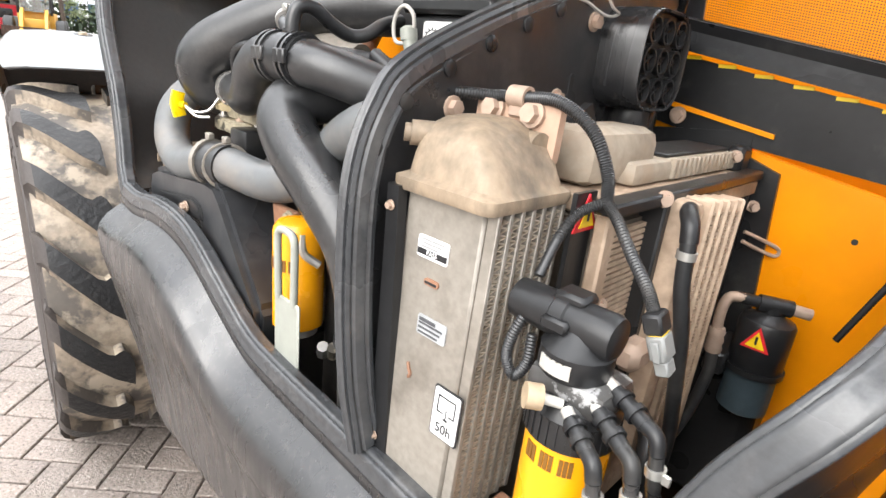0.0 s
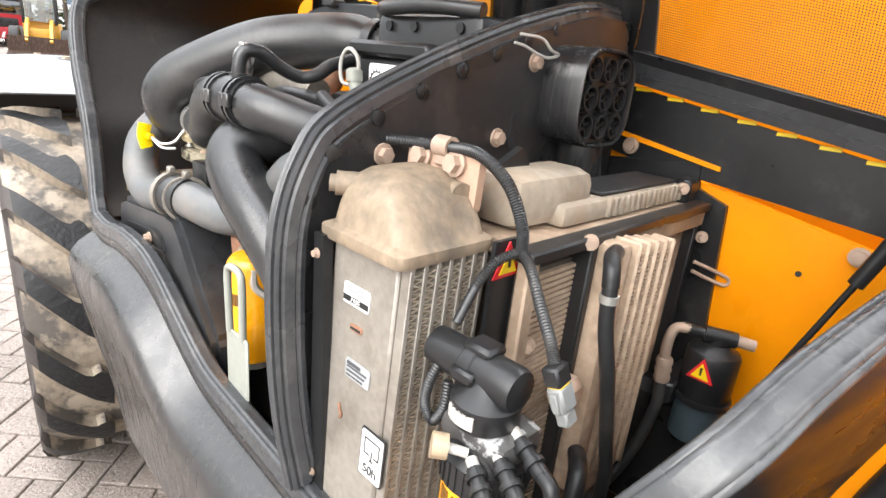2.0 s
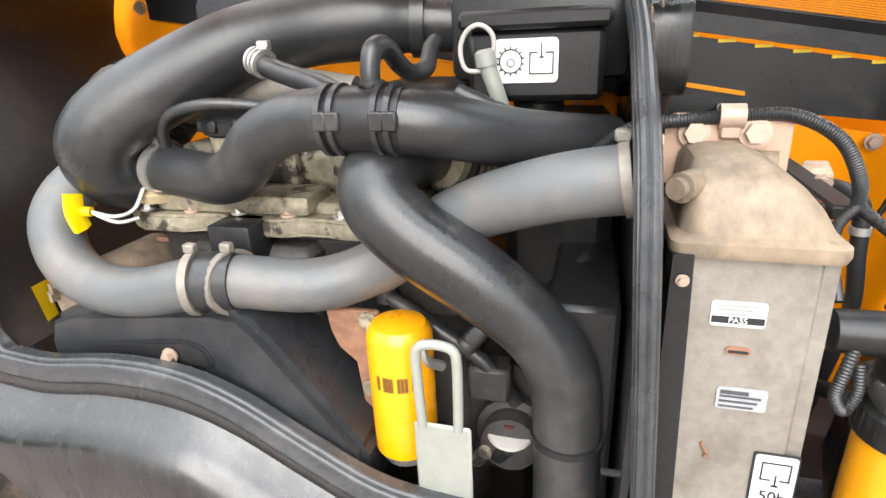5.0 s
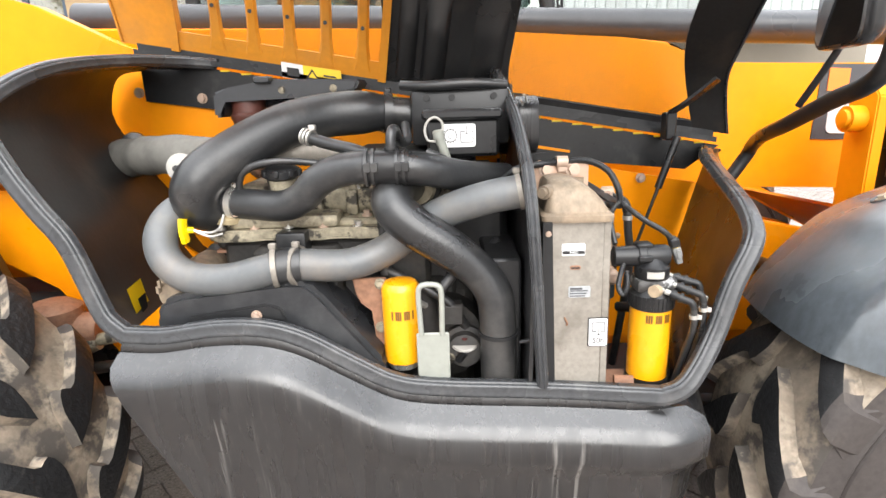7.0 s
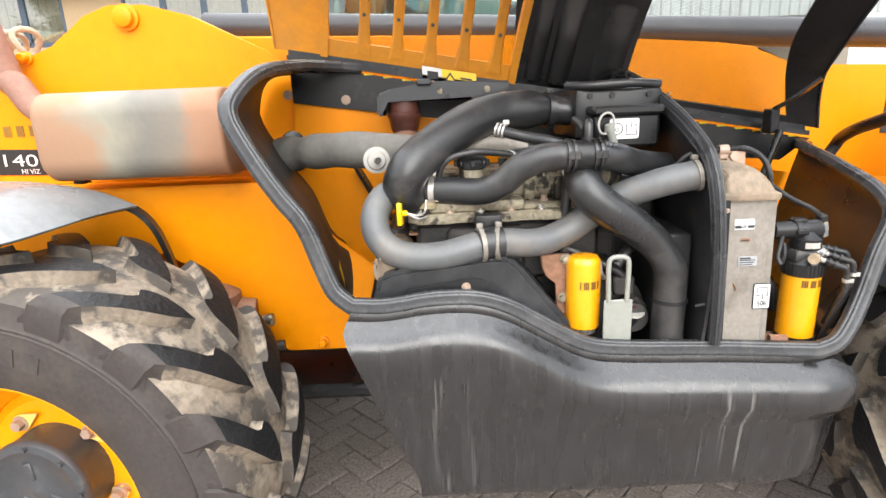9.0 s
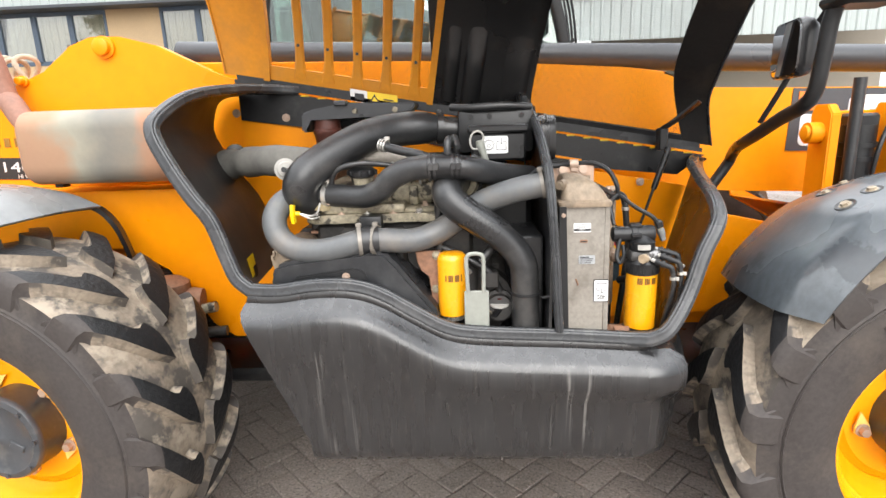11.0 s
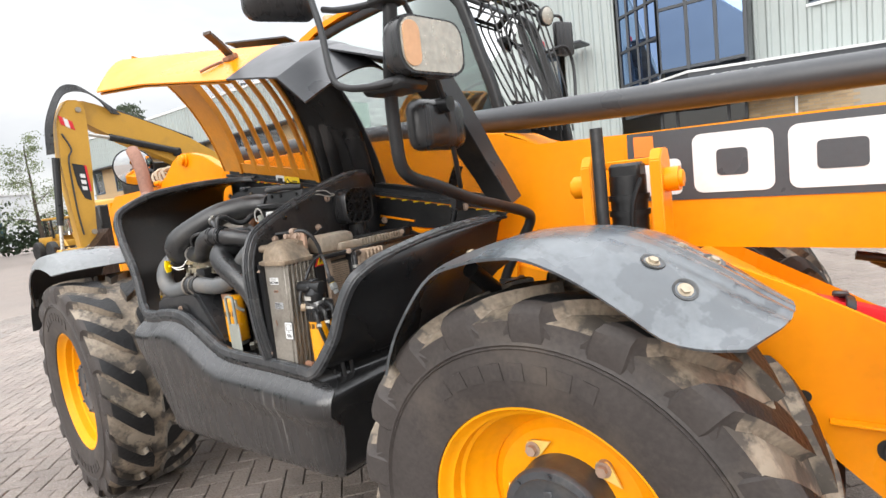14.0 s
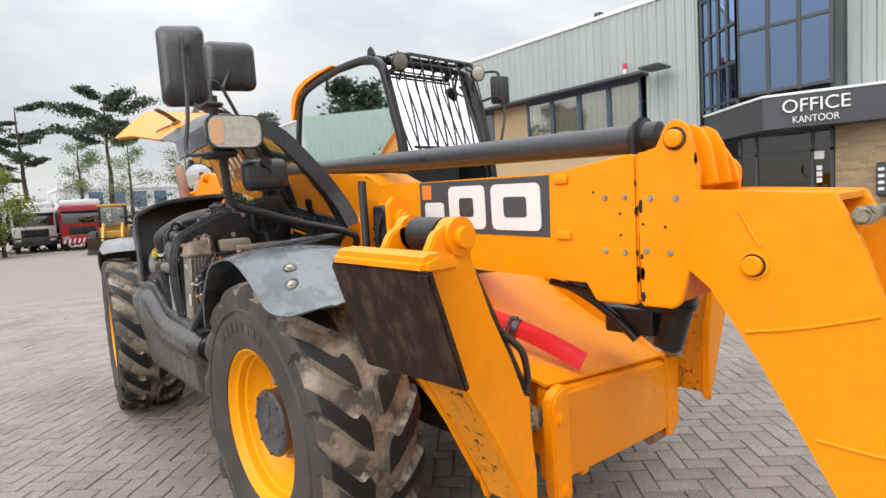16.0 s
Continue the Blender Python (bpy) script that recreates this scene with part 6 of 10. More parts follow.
for x0, x1, z0, z1 in ((1.838, 1.865, 1.071, 1.0725), (1.838, 1.8395, 1.052, 1.072), (1.8635, 1.865, 1.052, 1.072), (1.838, 1.848, 1.051, 1.0525), (1.856, 1.865, 1.051, 1.0525), (1.8515, 1.853, 1.044, 1.058), (1.849, 1.8555, 1.044, 1.046)):
    plate(b, [(x0, z0), (x1, z0), (x1, z1), (x0, z1)], "y", 0.0432, 0.001)
part("pictogram", b, BLACK_INK, d)
lettering("printed_word", "50h", 0.0165, facing(1.8515, 0.043, 1.032), BLACK_INK, d, 0.0003)
b = plate(new_bm(), rounded(0.022, 0.008, 0.0038, 5, 1.801, 1.191), "y", 0.0445, 0.003)
slot = part("drain_slot", b, RUST, cac)
part("slot_gap", plate(new_bm(), rounded(0.018, 0.0028, 0.0013, 3, 1.801, 1.1905), "y", 0.0438, 0.001), BLACK_INK, slot)
b = tube(new_bm(), [(1.781, 0.0465, 1.084), (1.784, 0.0455, 1.077), (1.787, 0.046, 1.071), (1.785, 0.0455, 1.066)], 0.0022, 6, 4)
part("torn_sealant", b, RUST, cac, "torn scrap of dark sealant")

# the cooler leans back a little
lean = Matrix(((1, 0, 0, 0.003), (0, 1, 0.05, 0.003 - 0.05 * 1.06), (0, 0, 1, 0), (0, 0, 0, 1)))
for ob in cac.children_recursive:
    if ob.type == "MESH":
        ob.data.transform(lean)

# -- radiator and oil cooler behind it --
rad = group_part("radiator", TH, "dusty radiator pack")
# core block in the painted gap shade, behind its fins
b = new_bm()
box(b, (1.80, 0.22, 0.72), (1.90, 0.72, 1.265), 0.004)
part("core", b, FIN_SHADE, rad)
b = new_bm()
for k in range(120):
    z = 0.74 + k * 0.0043
    box(b, (1.898, 0.31, z), (1.906, 0.705, z + 0.0022))
tagged(part("finned_core", b, ALU_PALE, rad), kind="stuff")
b = new_bm()
box(b, (1.905, 0.19, 1.282), (1.935, 0.73, 1.298), 0.003)
part("top_rail", b, STEEL_BLACK, rad)
b = new_bm()
box(b, (1.922, 0.335, 1.258), (1.932, 0.715, 1.283), 0.002)
part("front_rail", b, ALU_TAN, rad)
b = new_bm()
box(b, (1.895, 0.705, 0.75), (1.925, 0.72, 1.27), 0.002)
part("side_rail", b, STEEL_BLACK, rad)
b = new_bm()
box(b, (1.79, 0.32, 1.293), (1.888, 0.70, 1.325), 0.010, seg=2)
box(b, (1.78, 0.24, 1.293), (1.872, 0.42, 1.365), 0.022, seg=2)
for k in range(15):
    y = 0.43 + k * 0.018
    box(b, (1.883, y, 1.297), (1.893, y + 0.010, 1.326), 0.002)
part("header_tank", b, TANK_TAN, rad, "pale tan plastic header tank")
part("tank_ledge", box(new_bm(), (1.78, 0.22, 1.268), (1.904, 0.72, 1.292), 0.003), ALU_PALE, rad)
b = new_bm()
box(b, (1.80, 0.43, 1.325), (1.878, 0.69, 1.331), 0.002)
part("tank_top", b, STEEL_BLACK, rad)
b = box(new_bm(), (1.875, 0.69, 1.29), (1.905, 0.735, 1.335), 0.006)
part("tank_bracket", b, STEEL_BLACK, rad)
bolts("cooler_bolt", [(1.892, 0.69, 1.318), (1.932, 0.315, 1.292), (1.932, 0.725, 1.235), (1.91, 0.245, 1.16)], (0.6, -0.8, 0), 0.0075, 0.013, RUSTY_BOLT, rad)
b = box(new_bm(), (1.90, 0.21, 0.80), (1.918, 0.235, 1.278), 0.003)
part("small_cooler_tank", b, ALU_PALE, rad)
# dark slab standing in for shade between the small cooler's tubes
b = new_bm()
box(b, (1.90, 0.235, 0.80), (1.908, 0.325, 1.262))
part("small_cooler_depth", b, FIN_SHADE, rad)
for k in range(56):
    z = 0.80 + k * 0.0082
    part("small_cooler_tube", box(new_bm(), (1.905, 0.235, z), (1.915, 0.325, z + 0.0052)), ALU_PALE, rad)
b = box(new_bm(), (1.90, 0.322, 0.85), (1.935, 0.338, 1.285), 0.003)
part("cooler_strut", b, STEEL_BLACK, rad)
b = new_bm()
box(b, (1.925, 0.337, 0.90), (1.965, 0.378, 1.290), 0.012, seg=2)
part("oil_cooler_tank", b, ALU_PALE, rad)
b = new_bm()
for j in range(62):
    z = 0.925 + j * 0.0057
    for k in range(4):
        y = 0.385 + k * 0.0165
        box(b, (1.94 + 0.006 * k, y, z), (1.972 + 0.004 * k, y + 0.008, z + 0.0025))
tagged(part("oil_cooler_fin", b, ALU_PALE, rad), kind="stuff")
for k in range(5):
    y = 0.377 + k * 0.0165
    b = box(new_bm(), (1.93 + 0.006 * k, y, 0.92), (1.972 + 0.004 * k, y + 0.007, 1.291), 0.003)
    part("oil_cooler_tube", b, ALU_PALE, rad)
# block in the painted gap shade, behind the oil cooler's fins
b = box(new_bm(), (1.93, 0.385, 0.925), (1.955, 0.455, 1.28))
part("oil_cooler_core", b, FIN_SHADE, rad)
b = tube(new_bm(), [(1.935, 0.712, 1.19), (1.962, 0.735, 1.178), (1.985, 0.755, 1.166), (1.988, 0.757, 1.155), (1.98, 0.75, 1.152), (1.955, 0.73, 1.162), (1.935, 0.713, 1.172)], 0.0035, 8, 4)
part("slotted_tab", b, RUSTY_BOLT, rad)
b = tube(new_bm(), [(1.955, 0.345, 1.28), (1.964, 0.318, 1.281), (1.975, 0.300, 1.272), (1.98, 0.295, 1.25), (1.985, 0.295, 1.20), (1.997, 0.305, 1.13), (2.0, 0.335, 1.03), (2.0, 0.36, 0.95), (1.99, 0.38, 0.80)], 0.0098, 14)
part("cooler_hose", b, RUBBER, rad)
b = tube(new_bm(), [(1.955, 0.345, 1.28), (1.964, 0.318, 1.281), (1.975, 0.300, 1.272), (1.98, 0.295, 1.252)], 0.0108, 16)
part("hose_elbow", b, STEEL_BLACK, rad)
b = lathe(new_bm(), (1.981, 0.295, 1.238), (0, 0, 1), [(-0.005, 0.0118), (0.005, 0.0118), (0.005, 0.009), (-0.005, 0.009)], 16, close=True)
part("hose_band", b, SILVER, rad)
b = tube(new_bm(), [(1.975, 0.31, 1.0), (2.0, 0.27, 1.01), (2.01, 0.25, 0.985), (2.01, 0.245, 0.93)], 0.0125, 14)
part("hose_elbow", b, STEEL_BLACK, rad)
b = box(new_bm(), (1.93, 0.27, 1.07), (1.965, 0.32, 1.11), 0.01)
part("cast_bracket", b, RUSTY_BOLT, rad)
b = plate(new_bm(), [(0.175, 1.302), (0.218, 1.302), (0.218, 1.05), (0.175, 1.05)], "x", 1.888, 0.006)
q = part("fan_guard", b, STEEL_BLACK, rad)
b = plate(new_bm(), [(0.172, 1.258), (0.222, 1.258), (0.197, 1.301)], "x", 1.8955, 0.002)
part("warning_triangle", b, RED, q)
b = plate(new_bm(), [(0.181, 1.263), (0.213, 1.263), (0.197, 1.291)], "x", 1.898, 0.001)
part("triangle_field", b, WARN, q)
b = plate(new_bm(), [(0.195, 1.270), (0.199, 1.270), (0.1995, 1.284), (0.1945, 1.284)], "x", 1.8995, 0.0005)
part("exclamation_bar", b, BLACK_INK, q)

# receiver canister with bracket
can = group_part("dryer_canister", TH, "black dryer canister with warning triangle")
b = lathe(new_bm(), (2.025, 0.645, 0.985), (0, 0, 1), [(0, 0.040), (0.004, 0.043), (0.082, 0.043), (0.088, 0.040), (0.094, 0.026), (0.10, 0.020)], 28)
part("can", b, STEEL_BLACK, can)
b = lathe(new_bm(), (2.025, 0.645, 0.90), (0, 0, 1), [(0, 0.032), (0.005, 0.040), (0.085, 0.040)], 28)
part("can_base", b, mat("teal_metal", (0.06, 0.085, 0.1), 0.4, metal=0.4), can)
part("clamp", lathe(new_bm(), (2.025, 0.645, 0.978), (0, 0, 1), [(0, 0.047), (0.010, 0.047), (0.010, 0.040), (0, 0.040)], 24, close=True), STEEL_BLACK, can)
part("bracket", box(new_bm(), (1.955, 0.60, 0.96), (1.99, 0.72, 1.0), 0.004), STEEL_BLACK, can)
b = rod(new_bm(), (2.005, 0.632, 1.100), (2.05, 0.655, 1.098), 0.014, 14)
rod(b, (1.975, 0.615, 1.103), (2.005, 0.632, 1.100), 0.010, 12)
rod(b, (2.025, 0.645, 1.075), (2.025, 0.645, 1.10), 0.017, 12)
part("head_block", b, STEEL_BLACK, can)
part("fitting", rod(new_bm(), (2.05, 0.655, 1.098), (2.075, 0.668, 1.095), 0.010, 12), RUSTY_BOLT, can)
b = tube(new_bm(), [(1.985, 0.62, 1.103), (1.967, 0.605, 1.10), (1.962, 0.60, 1.07), (1.966, 0.60, 1.02)], 0.009, 10)
part("fitting", b, RUSTY_BOLT, can)
part("crimp", tube(new_bm(), [(1.964, 0.60, 1.045), (1.967, 0.60, 1.0)], 0.0125, 12, 6, 0.18, 1), RUSTY_BOLT, can)
part("can_hose", tube(new_bm(), [(1.967, 0.60, 1.0), (1.97, 0.595, 0.95), (1.955, 0.57, 0.85), (1.92, 0.50, 0.75)], 0.010, 12), RUBBER, can)
part("warning_triangle", plate(new_bm(), [(2.003, 1.030), (2.047, 1.030), (2.025, 1.070)], "y", 0.600, 0.002), RED, can)
part("triangle_field", plate(new_bm(), [(2.010, 1.034), (2.040, 1.034), (2.025, 1.062)], "y", 0.5985, 0.001), WARN, can)
part("exclamation_bar", plate(new_bm(), [(2.0235, 1.040), (2.0265, 1.040), (2.027, 1.054), (2.023, 1.054)], "y", 0.5975, 0.0008), BLACK_INK, can)
part("panel_hole", rod(new_bm(), (2.088, 0.7545, 1.21), (2.088, 0.7575, 1.21), 0.005, 12), BLACK_INK, wall)
part("yellow_edge", plate(new_bm(), [(1.735, 1.395), (1.93, 1.36), (1.93, 1.352), (1.735, 1.386)], "y", 0.738, 0.006), YELLOW, wall)

# -- air intake box and snorkel --
intake = group_part("air_cleaner", TH, "black plastic air cleaner housing")
b = new_bm()
box(b, (1.46, 0.33, 1.42), (1.70, 0.62, 1.555), 0.015, seg=2)
box(b, (1.50, 0.264, 1.40), (1.668, 0.36, 1.487), 0.008)
box(b, (1.49, 0.252, 1.485), (1.675, 0.37, 1.508), 0.006)
rod(b, (1.58, 0.36, 1.34), (1.58, 0.36, 1.42), 0.03, 16)
for x in (1.50, 1.56, 1.66):
    rod(b, (x, 0.325, 1.535), (x, 0.335, 1.535), 0.008, 10)
part("housing", b, STEEL_BLACK, intake)
part("teal_ring", lathe(new_bm(), (1.58, 0.36, 1.352), (0, 0, 1), [(0, 0.033), (0.010, 0.033), (0.010, 0.029), (0, 0.029)], 20, close=True), mat("teal_plastic", (0.05, 0.30, 0.33), 0.4, bump=0.0), intake)
b = new_bm()
tube(b, [(1.44, 0.36, 1.565), (1.50, 0.325, 1.562), (1.60, 0.32, 1.565), (1.69, 0.34, 1.56)], 0.012, 10)
part("cable", b, RUBBER, intake)
part("band", rod(new_bm(), (1.58, 0.36, 1.375), (1.58, 0.36, 1.39), 0.036, 18), RUBBER, intake)
b = plate(new_bm(), rounded(0.078, 0.052, 0.006, 3, 1.574, 1.449), "y", 0.2625, 0.0015)
lb = part("label", b, WHITE, intake, "white pictogram label")
b = new_bm()
lathe(b, (1.555, 0.2622, 1.449), (0, -1, 0), [(0, 0.0145), (0.001, 0.0145), (0.001, 0.0132), (0, 0.0132)], 20, close=True)
for k in range(14):
    a = k * 2 * math.pi / 14
    box(b, (-0.0008, -0.0005, 0.0145), (0.0008, 0.0005, 0.0175), m=Matrix.Translation((1.555, 0.2617, 1.449)) @ Matrix.Rotation(a, 4, "Y"))
lathe(b, (1.555, 0.2622, 1.447), (0, -1, 0), [(0, 0.0050), (0.001, 0.0050), (0.001, 0.0040), (0, 0.0040)], 14, close=True)
for x0, x1, z0, z1 in ((1.578, 1.5795, 1.433, 1.459), (1.606, 1.6075, 1.433, 1.459), (1.578, 1.6075, 1.433, 1.4345), (1.578, 1.588, 1.4575, 1.459), (1.598, 1.6075, 1.4575, 1.459), (1.592, 1.5935, 1.452, 1.470), (1.5895, 1.596, 1.452, 1.4535)):
    plate(b, [(x0, z0), (x1, z0), (x1, z1), (x0, z1)], "y", 0.2612, 0.001)
part("pictogram", b, BLACK_INK, lb)
b = new_bm()
SN = rounded(0.17, 0.155, 0.05, 5)
rings = []
for x, s in ((1.69, 1.0), (1.785, 1.0), (1.79, 0.97), (1.789, 0.93), (1.775, 0.93)):
    rings.append([b.verts.new((x, 0.555 + u * s, 1.455 + w * s)) for u, w in SN])
for u, v in zip(rings, rings[1:]):
    for k in range(len(u)):
        b.faces.new((u[k], u[(k + 1) % len(u)], v[(k + 1) % len(u)], v[k]))
b.faces.new(rings[-1])
tube(b, [(1.74, 0.58, 1.39), (1.74, 0.58, 1.35), (1.74, 0.6, 1.30)], 0.04, 16)
part("snorkel", b, PLASTIC, intake, "round intake with a cluster of swirl tubes")
for iy, iz in ((0, 0), (1, 0), (-1, 0), (0, 1), (1, 1), (-1, 1), (0, -1), (1, -1), (-1, -1)):
    b = new_bm()
    c = Vector((1.777, 0.555 + iy * 0.047, 1.455 + iz * 0.045))
    lathe(b, c, (1, 0, 0), [(0, 0.021), (0.010, 0.0215), (0.010, 0.0175), (0, 0.017)], 18, close=True)
    for k in range(4):
        box(b, (0.0, -0.0015, 0.0), (0.006, 0.0015, 0.017), m=Matrix.Translation(c) @ Matrix.Rotation(k * math.pi / 2 + 0.5, 4, "X"))
    part("swirl_tube", b, STEEL_BLACK, intake)

# -- hoses --
def hose(name, pts, r, material, label="", seg=20, n=8):
    b = new_bm()
    tube(b, pts, r, seg, n)
    return part(name, b, material, TH, label, 60)

def band(parent, p, q, at, r, w=0.012, material=ZINC, screw=True):
    p, q = Vector(p), Vector(q)
    c, d = p.lerp(q, at), (q - p).normalized()
    b = new_bm()
    lathe(b, c, d, [(-w / 2, r + 0.0035), (w / 2, r + 0.0035), (w / 2, r - 0.002), (-w / 2, r - 0.002)], 24, close=True)
    if screw:
        a = frame_axes(d)[1]
        box(b, (-0.008, -0.006, -0.004), (0.008, 0.006, 0.008), 0.002, Matrix.Translation(c + a * (r + 0.006)))
    return part("clamp", b, material, parent)

A = [(1.47, 0.40, 1.495), (1.40, 0.39, 1.502), (1.34, 0.375, 1.505), (1.25, 0.335, 1.50), (1.17, 0.27, 1.480), (1.08, 0.20, 1.432), (1.022, 0.158, 1.39), (0.998, 0.152, 1.350), (1.0, 0.18, 1.315), (1.025, 0.25, 1.30)]
h = hose("intake_hose", [(*p, 0.040 if i < 2 else 0.052) for i, p in enumerate(A)], 0.046, RUBBER, "thick black rubber intake hose")
band(h, (1.40, 0.39, 1.502), (1.36, 0.383, 1.504), 0.0, 0.046, 0.02, RUBBER)
B = [(1.05, 0.19, 1.322), (1.115, 0.175, 1.319), (1.187, 0.152, 1.318), (1.236, 0.135, 1.338), (1.278, 0.122, 1.375), (1.335, 0.113, 1.398), (1.42, 0.10, 1.402), (1.50, 0.115, 1.393), (1.58, 0.18, 1.368), (1.68, 0.25, 1.35)]
h = hose("breather_hose", [(*p, 0.034) for p in B], 0.034, RUBBER, "black rubber hose with strap clamps")
band(h, B[0], B[1], 0.3, 0.034, 0.014)
for t0 in (1.385, 1.399, 1.447, 1.461):
    bz = band(h, (t0, 0.1015, 1.4015), (t0 + 0.02, 0.1015, 1.4015), 0, 0.0355, 0.006, RUBBER, False)
    part("strap_buckle", box(new_bm(), (t0 - 0.004, 0.062, 1.395), (t0 + 0.012, 0.070, 1.415), 0.002), RUBBER, h)
part("hose_joiner", tube(new_bm(), [(1.382, 0.104, 1.4015), (1.42, 0.100, 1.402), (1.468, 0.103, 1.4005)], 0.0352, 20, 4), STEEL_BLACK, h)
b = new_bm()
rod(b, (0.99, 0.215, 1.325), (1.06, 0.188, 1.322), 0.027, 18)
part("brass_elbow", b, mat("brass_cast", (0.45, 0.36, 0.2), 0.45, metal=0.5, bump=0.2), TH)
Cc = [(1.70, 0.10, 1.345), (1.62, 0.105, 1.33), (1.53, 0.13, 1.295), (1.46, 0.145, 1.25), (1.40, 0.145, 1.21), (1.32, 0.12, 1.19), (1.20, 0.09, 1.20), (1.08, 0.085, 1.175), (0.988, 0.095, 1.178), (0.937, 0.105, 1.213), (0.922, 0.125, 1.265), (0.943, 0.165, 1.308), (0.988, 0.23, 1.318)]
h = hose("charge_pipe", [(*p, 0.035) for p in Cc], 0.035, GREY_PIPE, "grey painted steel charge air pipe")
band(h, Cc[0], Cc[1], 0.06, 0.035, 0.010, ALU)
b = new_bm()
tube(b, [(1.172, 0.083, 1.196), (1.20, 0.09, 1.20), (1.23, 0.096, 1.2)], 0.039, 20)
part("coupling", b, RUBBER, h)
for x in (1.178, 1.224):
    band(h, (x, 0.085 + (x - 1.178) * 0.2, 1.198), (x + 0.02, 0.089, 1.199), 0, 0.040, 0.011, ALU)
D = [(1.47, 0.24, 1.345), (1.45, 0.18, 1.352), (1.432, 0.125, 1.345), (1.435, 0.092, 1.318), (1.475, 0.083, 1.280), (1.54, 0.085, 1.235), (1.605, 0.088, 1.18), (1.640, 0.088, 1.125), (1.648, 0.092, 1.06), (1.65, 0.098, 0.95), (1.65, 0.10, 0.80)]
h = hose("cooler_pipe", [(*p, 0.0435 if p[2] > 1.2 else 0.040) for p in D], 0.041, RUBBER, "thick black rubber hose bending down")
b = new_bm()
lathe(b, (1.649, 0.093, 1.035), (0, 0, 1), [(-0.004, 0.044), (0.004, 0.044), (0.004, 0.038), (-0.004, 0.038)], 24, close=True)
rod(b, (1.69, 0.04, 1.035), (1.72, 0.03, 1.045), 0.004, 8)
part("wire_ring", b, STEEL_BLACK, h)

def small(name, pts, r, material, label="", ribs=0.0, n=8, seg=12):
    b = new_bm()
    tube(b, pts, r, seg, n, ribs, 1)
    return part(name, b, material, TH, label, 50)

small("vent_hose", [(1.235, 0.205, 1.462), (1.27, 0.185, 1.452), (1.31, 0.17, 1.442), (1.36, 0.14, 1.432), (1.40, 0.13, 1.41), (1.405, 0.15, 1.36), (1.40, 0.17, 1.25), (1.40, 0.17, 1.15)], 0.0135, RUBBER, "black breather hose")
for k in range(3):
    band(TH, (1.235 + 0.008 * k, 0.205 - 0.0045 * k, 1.462 - 0.002 * k), (1.31, 0.17, 1.442), 0.0, 0.015, 0.005, ZINC, k == 2)
small("vent_pipe", [(1.435, 0.100, 1.42), (1.435, 0.100, 1.452), (1.437, 0.108, 1.472), (1.442, 0.13, 1.474), (1.445, 0.16, 1.455), (1.45, 0.19, 1.443), (1.46, 0.215, 1.447), (1.455, 0.25, 1.465), (1.45, 0.29, 1.475)], 0.0105, RUBBER, "bent black vent pipe")
for z in (1.432, 1.440):
    part("vent_band", lathe(new_bm(), (1.435, 0.100, z), (0, 0, 1), [(-0.002, 0.0145), (0.002, 0.0145), (0.002, 0.010), (-0.002, 0.010)], 16, close=True), RUBBER, TH)
small("loop_wire", [(1.528, 0.24, 1.44), (1.505, 0.235, 1.442), (1.498, 0.235, 1.465), (1.506, 0.235, 1.485), (1.522, 0.235, 1.492), (1.536, 0.238, 1.482), (1.538, 0.24, 1.465), (1.530, 0.24, 1.45)], 0.003, LIGHT_GREY)
small("dipstick_tube", [(1.527, 0.24, 1.462), (1.532, 0.24, 1.44), (1.545, 0.245, 1.40), (1.56, 0.27, 1.33)], 0.0105, GALV)
part("tube_collar", lathe(new_bm(), (1.528, 0.24, 1.455), (-0.15, 0, 1), [(-0.010, 0.013), (0.006, 0.013), (0.010, 0.008)], 16), GALV, TH)

# -- engine --
eng = group_part("engine", TH, "grimy diesel engine")
b = new_bm()
box(b, (0.98, 0.25, 0.62), (1.60, 0.66, 1.10), 0.02)
box(b, (1.02, 0.20, 1.07), (1.50, 0.30, 1.23), 0.012)
box(b, (1.10, 0.16, 1.10), (1.30, 0.24, 1.22), 0.012)
rod(b, (1.52, 0.18, 0.98), (1.52, 0.30, 0.98), 0.10, 20)
rod(b, (1.47, 0.22, 0.8), (1.47, 0.22, 1.12), 0.06, 18)
part("block", b, ENGINE_DARK, eng)
part("cylinder_head", box(new_bm(), (1.0, 0.215, 1.205), (1.46, 0.60, 1.262), 0.008), ENGINE_DARK, eng)
part("head_flange", box(new_bm(), (0.985, 0.195, 1.258), (1.44, 0.56, 1.276), 0.005), ENGINE, eng)
part("rocker_cover", box(new_bm(), (1.03, 0.25, 1.274), (1.44, 0.56, 1.345), 0.022, seg=3), ENGINE, eng, "pale cast rocker cover")
for k in range(5):
    x = 1.075 + k * 0.082
    b = box(new_bm(), (x - 0.014, 0.235, 1.276), (x + 0.014, 0.27, 1.335), 0.006, seg=2)
    part("cover_rib", b, ENGINE, eng)
    part("cover_bolt", bolt(new_bm(), (x + 0.036, 0.222, 1.276), (0, 0, 1), 0.008, 0.012), RUSTY_BOLT if k % 2 else ENGINE, eng)
b = plate(new_bm(), [(1.0, 0.178), (1.03, 0.158), (1.10, 0.158), (1.125, 0.176), (1.16, 0.176), (1.19, 0.158), (1.26, 0.158), (1.285, 0.176), (1.32, 0.176), (1.35, 0.162), (1.42, 0.162), (1.45, 0.19), (1.45, 0.26), (1.0, 0.26)], "z", 1.236, 0.026)
bmesh.ops.bevel(b, geom=list(b.edges), offset=0.004, segments=2, affect="EDGES")
